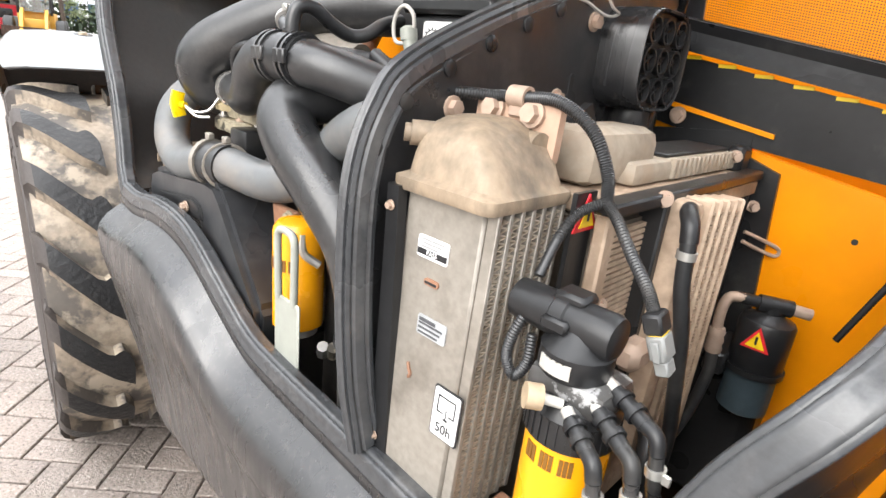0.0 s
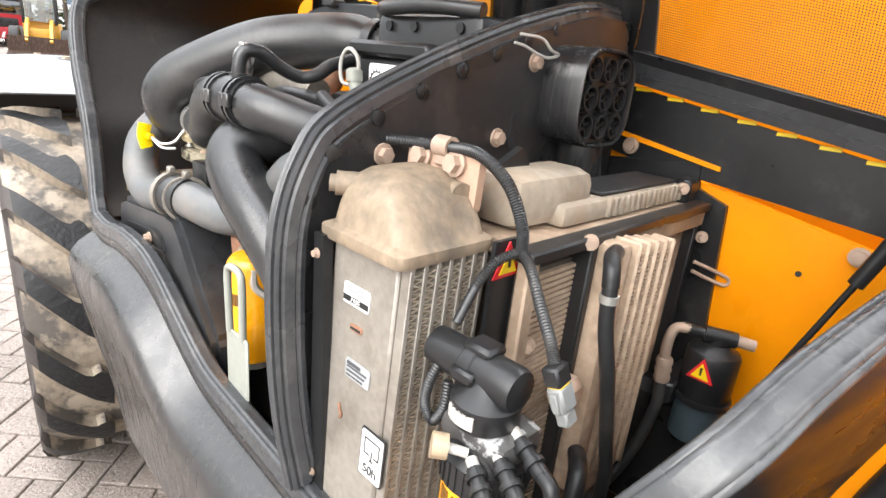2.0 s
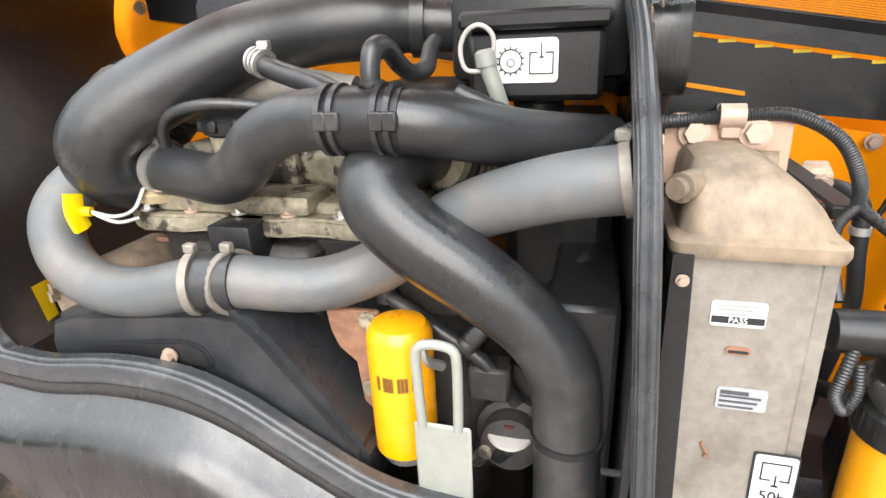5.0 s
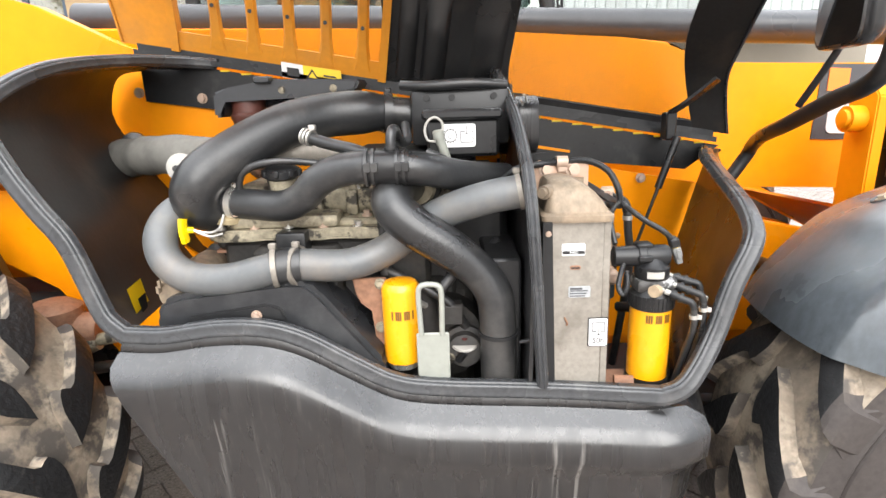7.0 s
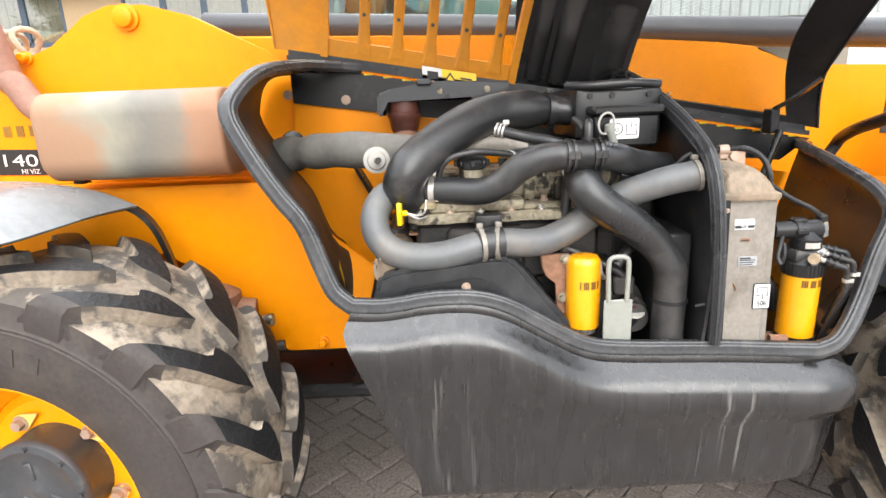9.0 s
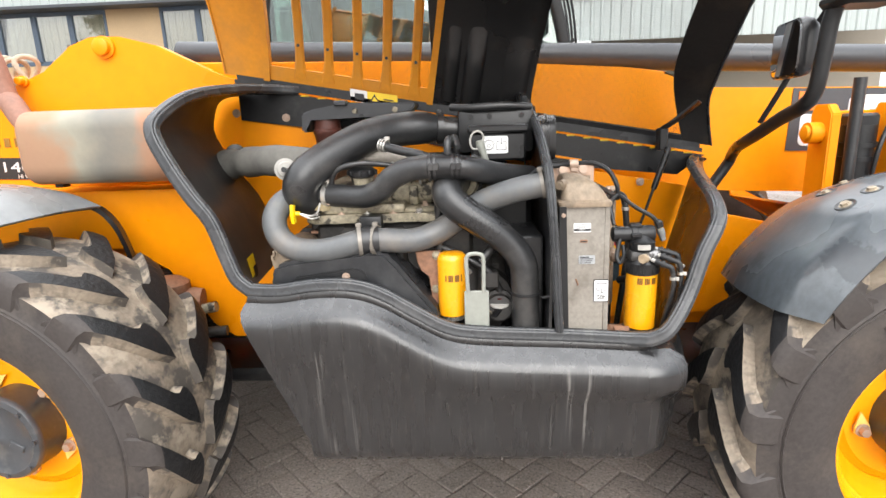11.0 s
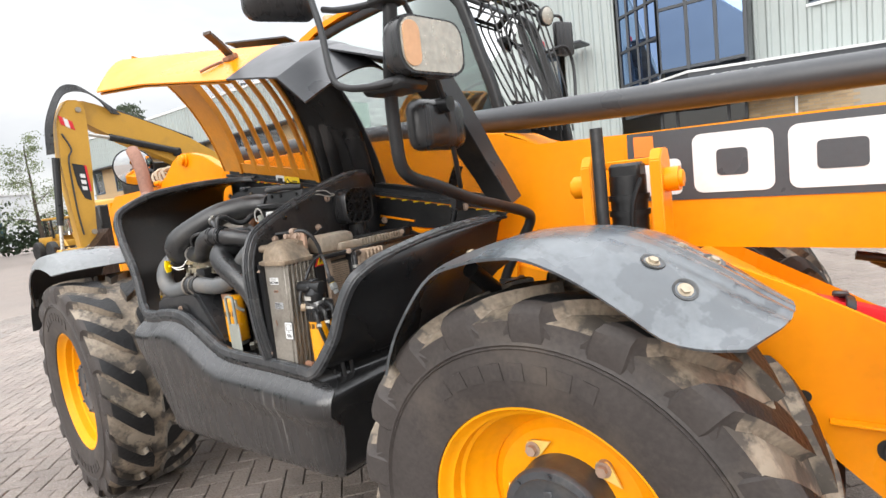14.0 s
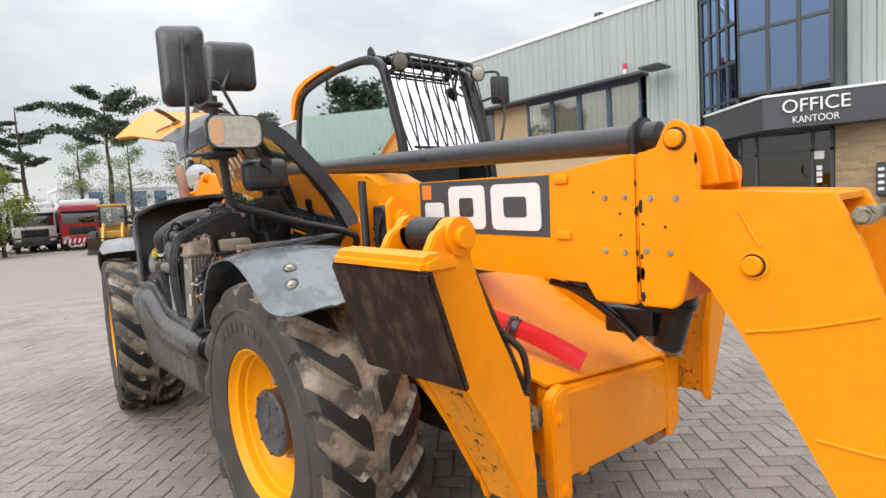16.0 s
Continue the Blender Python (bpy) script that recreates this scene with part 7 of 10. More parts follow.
part("inlet_flange", b, ENGINE, eng, "pale scalloped inlet flange")
for k in range(6):
    x = 1.03 + k * 0.078
    part("boss_bolt", bolt(new_bm(), (x, 0.18, 1.262), (0, 0, 1), 0.008, 0.010), RUSTY_BOLT if k % 2 else ZINC, eng)
part("inlet_chamber", box(new_bm(), (1.05, 0.172, 1.262), (1.30, 0.245, 1.292), 0.010, seg=2), ENGINE, eng)
part("gasket_line", box(new_bm(), (1.0, 0.21, 1.199), (1.46, 0.6, 1.206)), RUST, eng)
part("thermostat_housing", lathe(new_bm(), (1.045, 0.20, 1.285), (0.1, -0.2, 1), [(0, 0.042), (0.012, 0.042), (0.016, 0.034), (0.05, 0.030), (0.06, 0.022)], 20), mat("brass_toned_casting", (0.40, 0.33, 0.20), 0.5, metal=0.4, vary=0.25, scale=18, bump=0.25), eng)
for k in range(2):
    part("housing_bolt", bolt(new_bm(), (1.02 + 0.055 * k, 0.168, 1.297), (0, -0.2, 1), 0.007, 0.009), RUSTY_BOLT, eng)
b = lathe(new_bm(), (1.17, 0.225, 1.34), (0, -0.15, 1), [(0, 0.034), (0.03, 0.034), (0.034, 0.030)], 24)
part("filler_neck", b, ENGINE, eng)
b = lathe(new_bm(), (1.17, 0.22, 1.372), (0, -0.15, 1), [(0, 0.036), (0.004, 0.040), (0.018, 0.040), (0.024, 0.032), (0.025, 0.002)], 24)
cap = part("filler_cap", b, STEEL_BLACK, eng, "black ribbed oil filler cap")
for k in range(8):
    part("cap_rib", box(new_bm(), (-0.006, 0.036, 0.002), (0.006, 0.046, 0.018), 0.002, Matrix.Translation((1.17, 0.22, 1.372)) @ Matrix.Rotation(k * math.pi / 4, 4, "Z")), STEEL_BLACK, cap)
for k in range(4):
    x = 1.255 + k * 0.05
    b = rod(new_bm(), (x, 0.26, 1.34), (x, 0.26, 1.372), 0.010, 10)
    rod(b, (x, 0.26, 1.372), (x, 0.26, 1.386), 0.014, 6)
    part("injector", b, ENGINE, eng)
    b = tube(new_bm(), [(x, 0.26, 1.38), (x + 0.006, 0.225, 1.408), (x + 0.03, 0.195, 1.395), (x + 0.045, 0.185, 1.345)], 0.0032, 8)
    part("fuel_line", b, SILVER, eng, "bent steel fuel line")
    part("line_nut", rod(new_bm(), (x, 0.258, 1.386), (x + 0.001, 0.25, 1.396), 0.0065, 6), ZINC, eng)
for pts, r in (([(1.09, 0.20, 1.30), (1.085, 0.18, 1.36), (1.11, 0.17, 1.398), (1.17, 0.175, 1.412), (1.24, 0.20, 1.405), (1.33, 0.22, 1.39), (1.46, 0.24, 1.392)], 0.0075),
               ([(1.28, 0.24, 1.40), (1.40, 0.20, 1.415), (1.50, 0.21, 1.41), (1.58, 0.22, 1.385)], 0.009),
               ([(1.50, 0.20, 1.42), (1.55, 0.20, 1.395), (1.585, 0.20, 1.365), (1.60, 0.20, 1.32)], 0.010),
               ([(1.52, 0.12, 1.12), (1.56, 0.14, 1.16), (1.62, 0.2, 1.17), (1.66, 0.25, 1.2)], 0.012),
               ([(1.40, 0.17, 1.16), (1.47, 0.15, 1.13), (1.54, 0.14, 1.09), (1.58, 0.16, 1.02)], 0.010)):
    part("loom", tube(new_bm(), pts, r, 10, 12, 0.14, 1), RUBBER, eng, "black corrugated engine loom")
b = tube(new_bm(), [(0.985, 0.30, 1.36), (1.04, 0.30, 1.40), (1.12, 0.30, 1.415), (1.22, 0.30, 1.42), (1.32, 0.31, 1.405)], 0.030, 16, 6)
part("crossover_pipe", b, ALU, eng, "dusty aluminium crossover pipe")
part("crossover_boot", tube(new_bm(), [(0.985, 0.30, 1.36), (1.0, 0.30, 1.375), (1.025, 0.30, 1.392)], 0.036, 16, 6, 0.08, 1), RUBBER, eng)
b = lathe(new_bm(), (1.50, 0.235, 1.345), (-0.6, -1, 0.1), [(-0.02, 0.058), (0.0, 0.058), (0.004, 0.052), (0.02, 0.050), (0.024, 0.046), (0.045, 0.045)], 28)
part("turbo_inlet", b, ENGINE, eng, "ribbed cast turbo inlet")
for k in range(3):
    part("inlet_ring", lathe(new_bm(), Vector((1.50, 0.235, 1.345)) + Vector((-0.6, -1, 0.1)).normalized() * (0.004 + 0.013 * k), (-0.6, -1, 0.1), [(-0.003, 0.055), (0.003, 0.055), (0.003, 0.045), (-0.003, 0.045)], 28, close=True), ENGINE if k < 2 else STEEL_BLACK, eng)
b = box(new_bm(), (1.17, 0.125, 1.205), (1.235, 0.18, 1.262), 0.005, seg=2)
part("sensor_box", b, STEEL_BLACK, eng)
part("engine_cover", box(new_bm(), (1.30, 0.34, 1.37), (1.5, 0.56, 1.415), 0.02, seg=2), STEEL_BLACK, eng)
part("fan_shroud", box(new_bm(), (1.54, 0.30, 0.64), (1.69, 0.74, 1.34), 0.02), STEEL_BLACK, eng, "black fan shroud behind the bulkhead")
part("timing_case", box(new_bm(), (0.93, 0.27, 0.9), (1.0, 0.66, 1.2), 0.02), ENGINE_DARK, eng)
part("engine_side", box(new_bm(), (1.24, 0.24, 0.88), (1.56, 0.28, 1.19), 0.012), ENGINE_DARK, eng)
b = plate(new_bm(), [(1.33, 1.155), (1.405, 1.155), (1.405, 1.13), (1.425, 1.12), (1.425, 0.94), (1.378, 0.94), (1.372, 1.08), (1.345, 1.095), (1.335, 1.12)], "y", 0.125, 0.012)
bmesh.ops.bevel(b, geom=list(b.edges), offset=0.003, segments=1, affect="EDGES")
part("filter_bracket", b, RUST, eng, "rusty cast filter bracket")
for x, z in ((1.392, 1.143), (1.388, 1.04), (1.39, 0.965)):
    part("bracket_bolt", bolt(new_bm(), (x, 0.124, z), (0, -1, 0), 0.009, 0.008), ENGINE, eng)
part("cooler_housing", box(new_bm(), (1.395, 0.135, 0.93), (1.425, 0.22, 1.12), 0.006), ENGINE, eng)
b = lathe(new_bm(), (1.575, 0.175, 0.97), (0, -1, 0.1), [(0, 0.05), (0.02, 0.05), (0.024, 0.04), (0.05, 0.038), (0.052, 0.02)], 24)
part("pump_housing", b, ENGINE_DARK, eng)
part("valve_block", box(new_bm(), (1.52, 0.13, 1.035), (1.575, 0.17, 1.085), 0.005), ENGINE_DARK, eng)
for k in range(3):
    part("pipe_union", rod(new_bm(), (1.50 + 0.03 * k, 0.125, 0.93 + 0.012 * k), (1.515 + 0.03 * k, 0.115, 0.955 + 0.012 * k), 0.010, 8), (ZINC, ENGINE, STEEL_BLACK)[k], eng)
part("oil_drain", tube(new_bm(), [(1.47, 0.10, 1.14), (1.475, 0.10, 1.11), (1.49, 0.12, 1.09)], 0.007, 8), ZINC, eng)
# dipstick
b = new_bm()
tube(b, [(0.985, 0.105, 1.305), (0.985, 0.10, 1.28), (0.985, 0.105, 1.255)], 0.012, n=4, section=[(-0.012, -0.004), (0.0, -0.008), (0.012, -0.004), (0.012, 0.004), (0.0, 0.007), (-0.012, 0.004)])
rod(b, (0.985, 0.105, 1.28), (1.003, 0.11, 1.279), 0.007, 12)
dip = part("dipstick_handle", b, YELLOW_TAG, eng, "yellow dipstick handle")
b = new_bm()
tube(b, [(1.0, 0.11, 1.279), (1.03, 0.12, 1.27), (1.045, 0.14, 1.275), (1.05, 0.16, 1.30)], 0.003, 8)
tube(b, [(1.0, 0.11, 1.279), (1.03, 0.12, 1.262), (1.05, 0.14, 1.262)], 0.003, 8)
part("dipstick_wire", b, ZINC, dip)
# belt cover
b = new_bm()
sec = [(0.915, 1.10), (0.93, 1.135), (0.97, 1.15), (1.20, 1.175), (1.245, 1.172), (1.27, 1.15), (1.40, 0.985), (1.40, 0.90), (0.915, 0.90)]
plate(b, sec, "y", 0.058, 0.20)
bmesh.ops.bevel(b, geom=list(b.edges), offset=0.012, segments=4, affect="EDGES")
cover = part("belt_cover", b, COVER, eng, "black plastic belt cover")
b = new_bm()
plate(b, [(0.99, 1.105), (1.16, 1.128), (1.19, 1.118), (1.20, 1.09), (0.99, 1.08)], "y", 0.052, 0.01)
bmesh.ops.bevel(b, geom=list(b.edges), offset=0.004, segments=2, affect="EDGES")
part("cover_recess", b, STEEL_BLACK, cover)
b = new_bm()
bolt(b, (1.138, 0.05, 1.105), (0, -1, 0), 0.008, 0.008)
part("cover_bolt", b, RUSTY_BOLT, cover)
b = new_bm()
rod(b, (0.965, 0.09, 1.145), (0.965, 0.25, 1.145), 0.052, 24)
for k in range(10):
    a = k * 0.3 + 0.2
    box(b, (0.965 + 0.047 * math.cos(a) - 0.003, 0.078, 1.145 + 0.047 * math.sin(a) - 0.008), (0.965 + 0.047 * math.cos(a) + 0.003, 0.10, 1.145 + 0.047 * math.sin(a) + 0.008))
part("alternator", b, ALU_TAN, eng)
# oil filter and bracket with handle
of = group_part("oil_filter", TH, "yellow spin-on oil filter")
b = new_bm()
lathe(b, (1.437, 0.115, 0.965), (0, 0, 1), [(0, 0.036), (0.004, 0.0425), (0.17, 0.0425), (0.178, 0.0405), (0.186, 0.034), (0.189, 0.02), (0.189, 0.003)], 32)
part("can", b, FILTER_Y, of)
b = new_bm()
lathe(b, (1.437, 0.115, 0.948), (0, 0, 1), [(0, 0.025), (0.004, 0.034), (0.018, 0.034)], 24)
part("base", b, ZINC, of)
b = new_bm()
for k in range(20):
    a = radians(-150 + k * 6.2)
    if k % 4 == 3 or not 6 <= k <= 16:
        continue
    p = Vector((1.437 + 0.0428 * math.cos(a), 0.115 + 0.0428 * math.sin(a), 1.085))
    box(b, (-0.0008, -0.002, -0.010), (0.0008, 0.002, 0.010), m=Matrix.Translation(p) @ Matrix.Rotation(a, 4, "Z"))
part("print_mark", b, BROWN_INK, of)
b = new_bm()
box(b, (1.472, 0.05, 0.86), (1.542, 0.056, 1.055), 0.003)
gb = part("bracket_plate", b, GALV, TH, "grey-green painted bracket with a wire handle")
b = new_bm()
tube(b, [(1.483, 0.052, 1.05), (1.481, 0.052, 1.10), (1.480, 0.052, 1.143), (1.484, 0.052, 1.158), (1.495, 0.052, 1.163), (1.512, 0.052, 1.163), (1.524, 0.052, 1.158), (1.528, 0.052, 1.143), (1.528, 0.052, 1.10), (1.527, 0.052, 1.05)], 0.006, 10, 5)
part("handle", b, GALV, gb)
b = new_bm()
lathe(b, (1.575, 0.14, 0.985), (0, -0.3, 1), [(0, 0.030), (0.004, 0.032), (0.008, 0.030)], 24)
part("cap_disc", b, LIGHT_GREY, TH)
b = new_bm()
rod(b, (1.575, 0.14, 0.99), (1.575, 0.135, 1.008), 0.011, 12)
part("cap_knob", b, mat("maroon_plastic", (0.07, 0.012, 0.01), 0.4), TH)

# -- fuel filter with lift pump --
ff = group_part("fuel_filter", TH, "yellow fuel filter with a black pump on top")
cx, cy = 1.978, 0.095
b = new_bm()
lathe(b, (cx, cy, 0.925), (0, 0, 1), [(0, 0.036), (0.004, 0.043), (0.175, 0.043)], 32)
part("can", b, FILTER_Y, ff)
b = new_bm()
for k in range(22):
    if k % 4 == 3 or not 8 <= k <= 18:
        continue
    a = radians(-170 + k * 6.5)
    p = Vector((cx + 0.0432 * math.cos(a), cy + 0.0432 * math.sin(a), 1.072))
    box(b, (-0.0008, -0.002, -0.009), (0.0008, 0.002, 0.009), m=Matrix.Translation(p) @ Matrix.Rotation(a, 4, "Z"))
part("print_mark", b, BROWN_INK, ff)
b = new_bm()
lathe(b, (cx, cy, 1.088), (0, 0, 1), [(0, 0.044), (0.002, 0.0465), (0.032, 0.0465), (0.036, 0.043), (0.05, 0.036)], 32)
part("collar", b, STEEL_BLACK, ff)
for k in range(32):
    a = k * 2 * math.pi / 32
    part("grip_rib", box(new_bm(), (0.044, -0.0016, 0.002), (0.0478, 0.0016, 0.030), m=Matrix.Translation((cx, cy, 1.09)) @ Matrix.Rotation(a, 4, "Z")), STEEL_BLACK, ff)
part("base", lathe(new_bm(), (cx, cy, 0.905), (0, 0, 1), [(0, 0.04), (0.004, 0.046), (0.022, 0.046)], 32), STEEL_BLACK, ff)
b = box(new_bm(), (1.935, 0.062, 1.125), (2.022, 0.13, 1.158), 0.012, seg=2)
part("head", b, stained(mat("corroded_casting", (0.07, 0.068, 0.066), 0.5, metal=0.3, vary=0.4, scale=25, bump=0.3), (0.36, 0.36, 0.36), 40, 0.55, 0.6), ff, "corroded filter head casting")
b = new_bm()
lathe(b, (cx - 0.006, cy - 0.005, 1.155), (0, 0, 1), [(0, 0.033), (0.004, 0.036), (0.026, 0.036), (0.03, 0.030), (0.045, 0.016)], 28)
part("cap", b, STEEL_BLACK, ff)
b = new_bm()
lathe(b, (1.890, 0.098, 1.200), (1, -0.02, 0.0), [(0, 0.015), (0.003, 0.021), (0.05, 0.0225), (0.052, 0.0245), (0.066, 0.0245), (0.068, 0.0225), (0.110, 0.0235), (0.116, 0.021), (0.118, 0.012)], 28)
box(b, (1.937, 0.068, 1.193), (1.967, 0.082, 1.207), 0.003)
box(b, (1.937, 0.085, 1.217), (1.972, 0.115, 1.229), 0.004)
part("pump", b, STEEL_BLACK, ff, "black plastic pump barrel")
b = new_bm()
for k in range(5):
    a = radians(-115 + k * 10)
    p = Vector((cx - 0.006 + 0.0365 * math.cos(a), cy - 0.005 + 0.0365 * math.sin(a), 1.169))
    box(b, (-0.001, -0.0045, -0.007), (0.001, 0.0045, 0.007), m=Matrix.Translation(p) @ Matrix.Rotation(a, 4, "Z"))
part("label", b, LIGHT_GREY, ff)
b = rod(new_bm(), (1.985, 0.055, 1.138), (1.966, 0.040, 1.142), 0.005, 12)
part("valve_stem", b, LIGHT_GREY, ff)
b = rod(new_bm(), (1.969, 0.043, 1.1415), (1.958, 0.032, 1.143), 0.0125, 16)
part("valve_knob", b, mat("tan_plastic", (0.33, 0.25, 0.165), 0.5, vary=0.3, scale=30, bump=0.15), ff)
for k, (p0, p1) in enumerate((((1.99, 0.055, 1.135), (2.035, 0.03, 1.118)), ((2.005, 0.07, 1.147), (2.06, 0.045, 1.128)), ((2.005, 0.095, 1.158), (2.065, 0.075, 1.142)))):
    p0, p1 = Vector(p0), Vector(p1)
    b = rod(new_bm(), p0, p0.lerp(p1, 0.3), 0.006, 12)
    part("stub", b, LIGHT_GREY, ff)
    b = new_bm()
    rod(b, p0.lerp(p1, 0.2), p0.lerp(p1, 0.8), 0.0080, 14)
    tube(b, [tuple(p0.lerp(p1, 0.75)), tuple(p1), tuple(p1 + Vector((0.005, -0.002, -0.014)))], 0.0075, 12)
    for s0 in (0.35, 0.6):
        lathe(b, p0.lerp(p1, s0), p1 - p0, [(-0.003, 0.009), (-0.003, 0.0108), (0.003, 0.0108), (0.003, 0.009)], 14, close=True)
    part("quick_coupling", b, STEEL_BLACK, ff)
    e = p1 + Vector((0.005, -0.002, -0.014))
    b = tube(new_bm(), [tuple(e), tuple(e + Vector((0.004, 0.004, -0.04))), tuple(e + Vector((0.0 + 0.006 * k, 0.03, -0.12))), tuple(e + Vector((-0.02, 0.07, -0.30)))], 0.0068, 12)
    part("fuel_hose", b, RUBBER, ff)
    b = new_bm()
    lathe(b, e + Vector((0.002, 0.001, -0.016)), (0.1, 0, -1), [(-0.004, 0.0092), (0.004, 0.0092), (0.004, 0.0068), (-0.004, 0.0068)], 14, close=True)
    box(b, (e.x + 0.009, e.y - 0.004, e.z - 0.022), (e.x + 0.017, e.y + 0.0, e.z - 0.012), 0.001)
    part("spring_clip", b, ZINC if k == 1 else SILVER, ff)
b = new_bm()
box(b, (1.885, 0.075, 0.895), (2.0, 0.14, 0.915), 0.003)
rod(b, (1.90, 0.07, 0.925), (1.94, 0.065, 0.925), 0.012, 8)
part("foot_bracket", b, RUST, ff)

# corrugated wiring loom over the coolers
small("loom", [(1.66, 0.14, 1.36), (1.70, 0.155, 1.385), (1.76, 0.175, 1.39), (1.80, 0.18, 1.392), (1.85, 0.178, 1.393), (1.895, 0.178, 1.37), (1.92, 0.18, 1.33), (1.925, 0.181, 1.301)], 0.0064, RUBBER, "black corrugated wiring conduit", 0.16, 34)
small("loom", [(1.925, 0.181, 1.301), (1.905, 0.165, 1.285), (1.898, 0.145, 1.26), (1.900, 0.115, 1.222)], 0.0052, RUBBER, "", 0.18, 22)
small("loom", [(1.925, 0.181, 1.301), (1.945, 0.175, 1.285), (1.975, 0.155, 1.262), (2.006, 0.132, 1.244), (2.022, 0.121, 1.228)], 0.0056, RUBBER, "", 0.18, 22)
small("loom", [(1.912, 0.085, 1.195), (1.904, 0.078, 1.165), (1.901, 0.078, 1.138), (1.912, 0.08, 1.121), (1.922, 0.085, 1.14), (1.920, 0.09, 1.17)], 0.0052, RUBBER, "", 0.18, 18)
b = new_bm()
lathe(b, (1.795, 0.18, 1.392), (1, 0, 0), [(-0.012, 0.013), (0.012, 0.013), (0.012, 0.009), (-0.012, 0.009)], 16, close=True)
box(b, (1.785, 0.172, 1.37), (1.805, 0.188, 1.385), 0.002)
part("loom_clip", b, RUSTY_BOLT, TH)
b = new_bm()
box(b, (-0.014, -0.018, -0.03), (0.014, 0.018, 0.012), 0.004, pose(2.032, 0.122, 1.205, 8, -20, 0) @ Matrix.Scale(0.62, 4))
box(b, (-0.011, -0.014, -0.055), (0.011, 0.014, -0.03), 0.003, pose(2.032, 0.122, 1.205, 8, -20, 0) @ Matrix.Scale(0.62, 4))
cn = part("connector", b, CONNECTOR_GREY, TH, "grey wiring connector")
part("seal_ring", box(new_bm(), (-0.0115, -0.0145, 0.006), (0.0115, 0.0145, 0.014), 0.002, pose(2.032, 0.122, 1.205, 8, -20, 0) @ Matrix.Scale(0.62, 4)), YELLOW_TAG, cn)
part("lock_tab", box(new_bm(), (-0.006, -0.0225, -0.028), (0.006, -0.0175, 0.004), 0.0015, pose(2.032, 0.122, 1.205, 8, -20, 0) @ Matrix.Scale(0.62, 4)), CONNECTOR_GREY, cn)
b = new_bm()
box(b, (-0.015, -0.018, 0.012), (0.015, 0.018, 0.045), 0.004, pose(2.032, 0.122, 1.205, 8, -20, 0) @ Matrix.Scale(0.62, 4))
part("connector_cap", b, STEEL_BLACK, TH)

# -- expansion tank, exhaust sleeve, washer cap --
b = new_bm()
plate(b, [(0.905, 1.50), (0.928, 1.50), (0.935, 1.548), (1.20, 1.540), (1.30, 1.560), (1.315, 1.590), (1.09, 1.596), (1.04, 1.592), (0.95, 1.578), (0.908, 1.565)], "y", 0.52, 0.15)
bmesh.ops.bevel(b, geom=list(b.edges), offset=0.007, segments=2, affect="EDGES")
hs = part("heat_shield", b, DARK_GREY, TH, "dark grey shield over the turbo pot")
part("shield_tab", box(new_bm(), (1.03, 0.50, 1.586), (1.075, 0.54, 1.604), 0.004), DARK_GREY, hs)
for x in (1.10, 1.24):
    part("shield_bolt", bolt(new_bm(), (x, 0.519, 1.568), (0, -1, 0), 0.007, 0.006), ENGINE, hs)
MAROON = mat("oily_maroon_casting", (0.085, 0.028, 0.02), 0.42, vary=0.35, scale=14, bump=0.2, dirt=(0.03, 0.02, 0.016), dirt_amount=0.35, dirt_scale=12)
part("turbo_pot", lathe(new_bm(), (0.985, 0.575, 1.46), (0, 0, 1), [(-0.03, 0.03), (0.0, 0.044), (0.028, 0.048), (0.034, 0.052), (0.044, 0.052), (0.05, 0.047), (0.09, 0.047)], 24), MAROON, TH, "maroon turbo pot under its shield")
b = new_bm()
tube(b, [(0.985, 0.57, 1.45), (0.99, 0.56, 1.42), (1.0, 0.53, 1.38), (1.05, 0.5, 1.35)], 0.036, 18)
part("turbo_pipe", b, RUST, TH)
b = new_bm()
tube(b, [(0.59, 0.60, 1.39, 0.058), (0.635, 0.56, 1.395, 0.055), (0.67, 0.53, 1.40, 0.046), (0.72, 0.49, 1.405, 0.054), (0.78, 0.45, 1.41, 0.050), (0.84, 0.41, 1.412, 0.053), (0.91, 0.38, 1.41, 0.05), (1.02, 0.40, 1.40, 0.046)], 0.05, 18, 5)
part("exhaust_sleeve", b, FABRIC, TH, "grey lagging sleeve round the exhaust pipe")
b = new_bm()
lathe(b, (0.921, 0.27, 1.394), (0.15, -1, 0), [(0, 0.020), (0.004, 0.034), (0.008, 0.035), (0.010, 0.026), (0.018, 0.022), (0.020, 0.008)], 24)
fd = part("foil_disc", b, LIGHT_GREY, TH)
part("disc_stub", rod(new_bm(), (0.924, 0.252, 1.394), (0.932, 0.215, 1.398), 0.008, 12), STEEL_BLACK, fd)
b = new_bm()
lathe(b, (0.615, 0.62, 1.43), (0.4, -1, 0), [(0, 0.035), (0.03, 0.035), (0.034, 0.022)], 18)
part("wall_boss", b, STEEL_BLACK, TH)
b = new_bm()
tube(b, [(0.80, 0.73, 1.33), (0.86, 0.72, 1.22), (0.92, 0.70, 1.14)], 0.012, section=[(-0.022, -0.006), (0.022, -0.006), (0.022, 0.006), (-0.022, 0.006)])
part("wall_bracket", b, STEEL_BLACK, TH)
def quad(name, pts, material, parent, label=""):
    b = new_bm()
    b.faces.new([b.verts.new(p) for p in pts])
    bmesh.ops.solidify(b, geom=list(b.faces), thickness=0.0015)
    return part(name, b, material, parent, label)


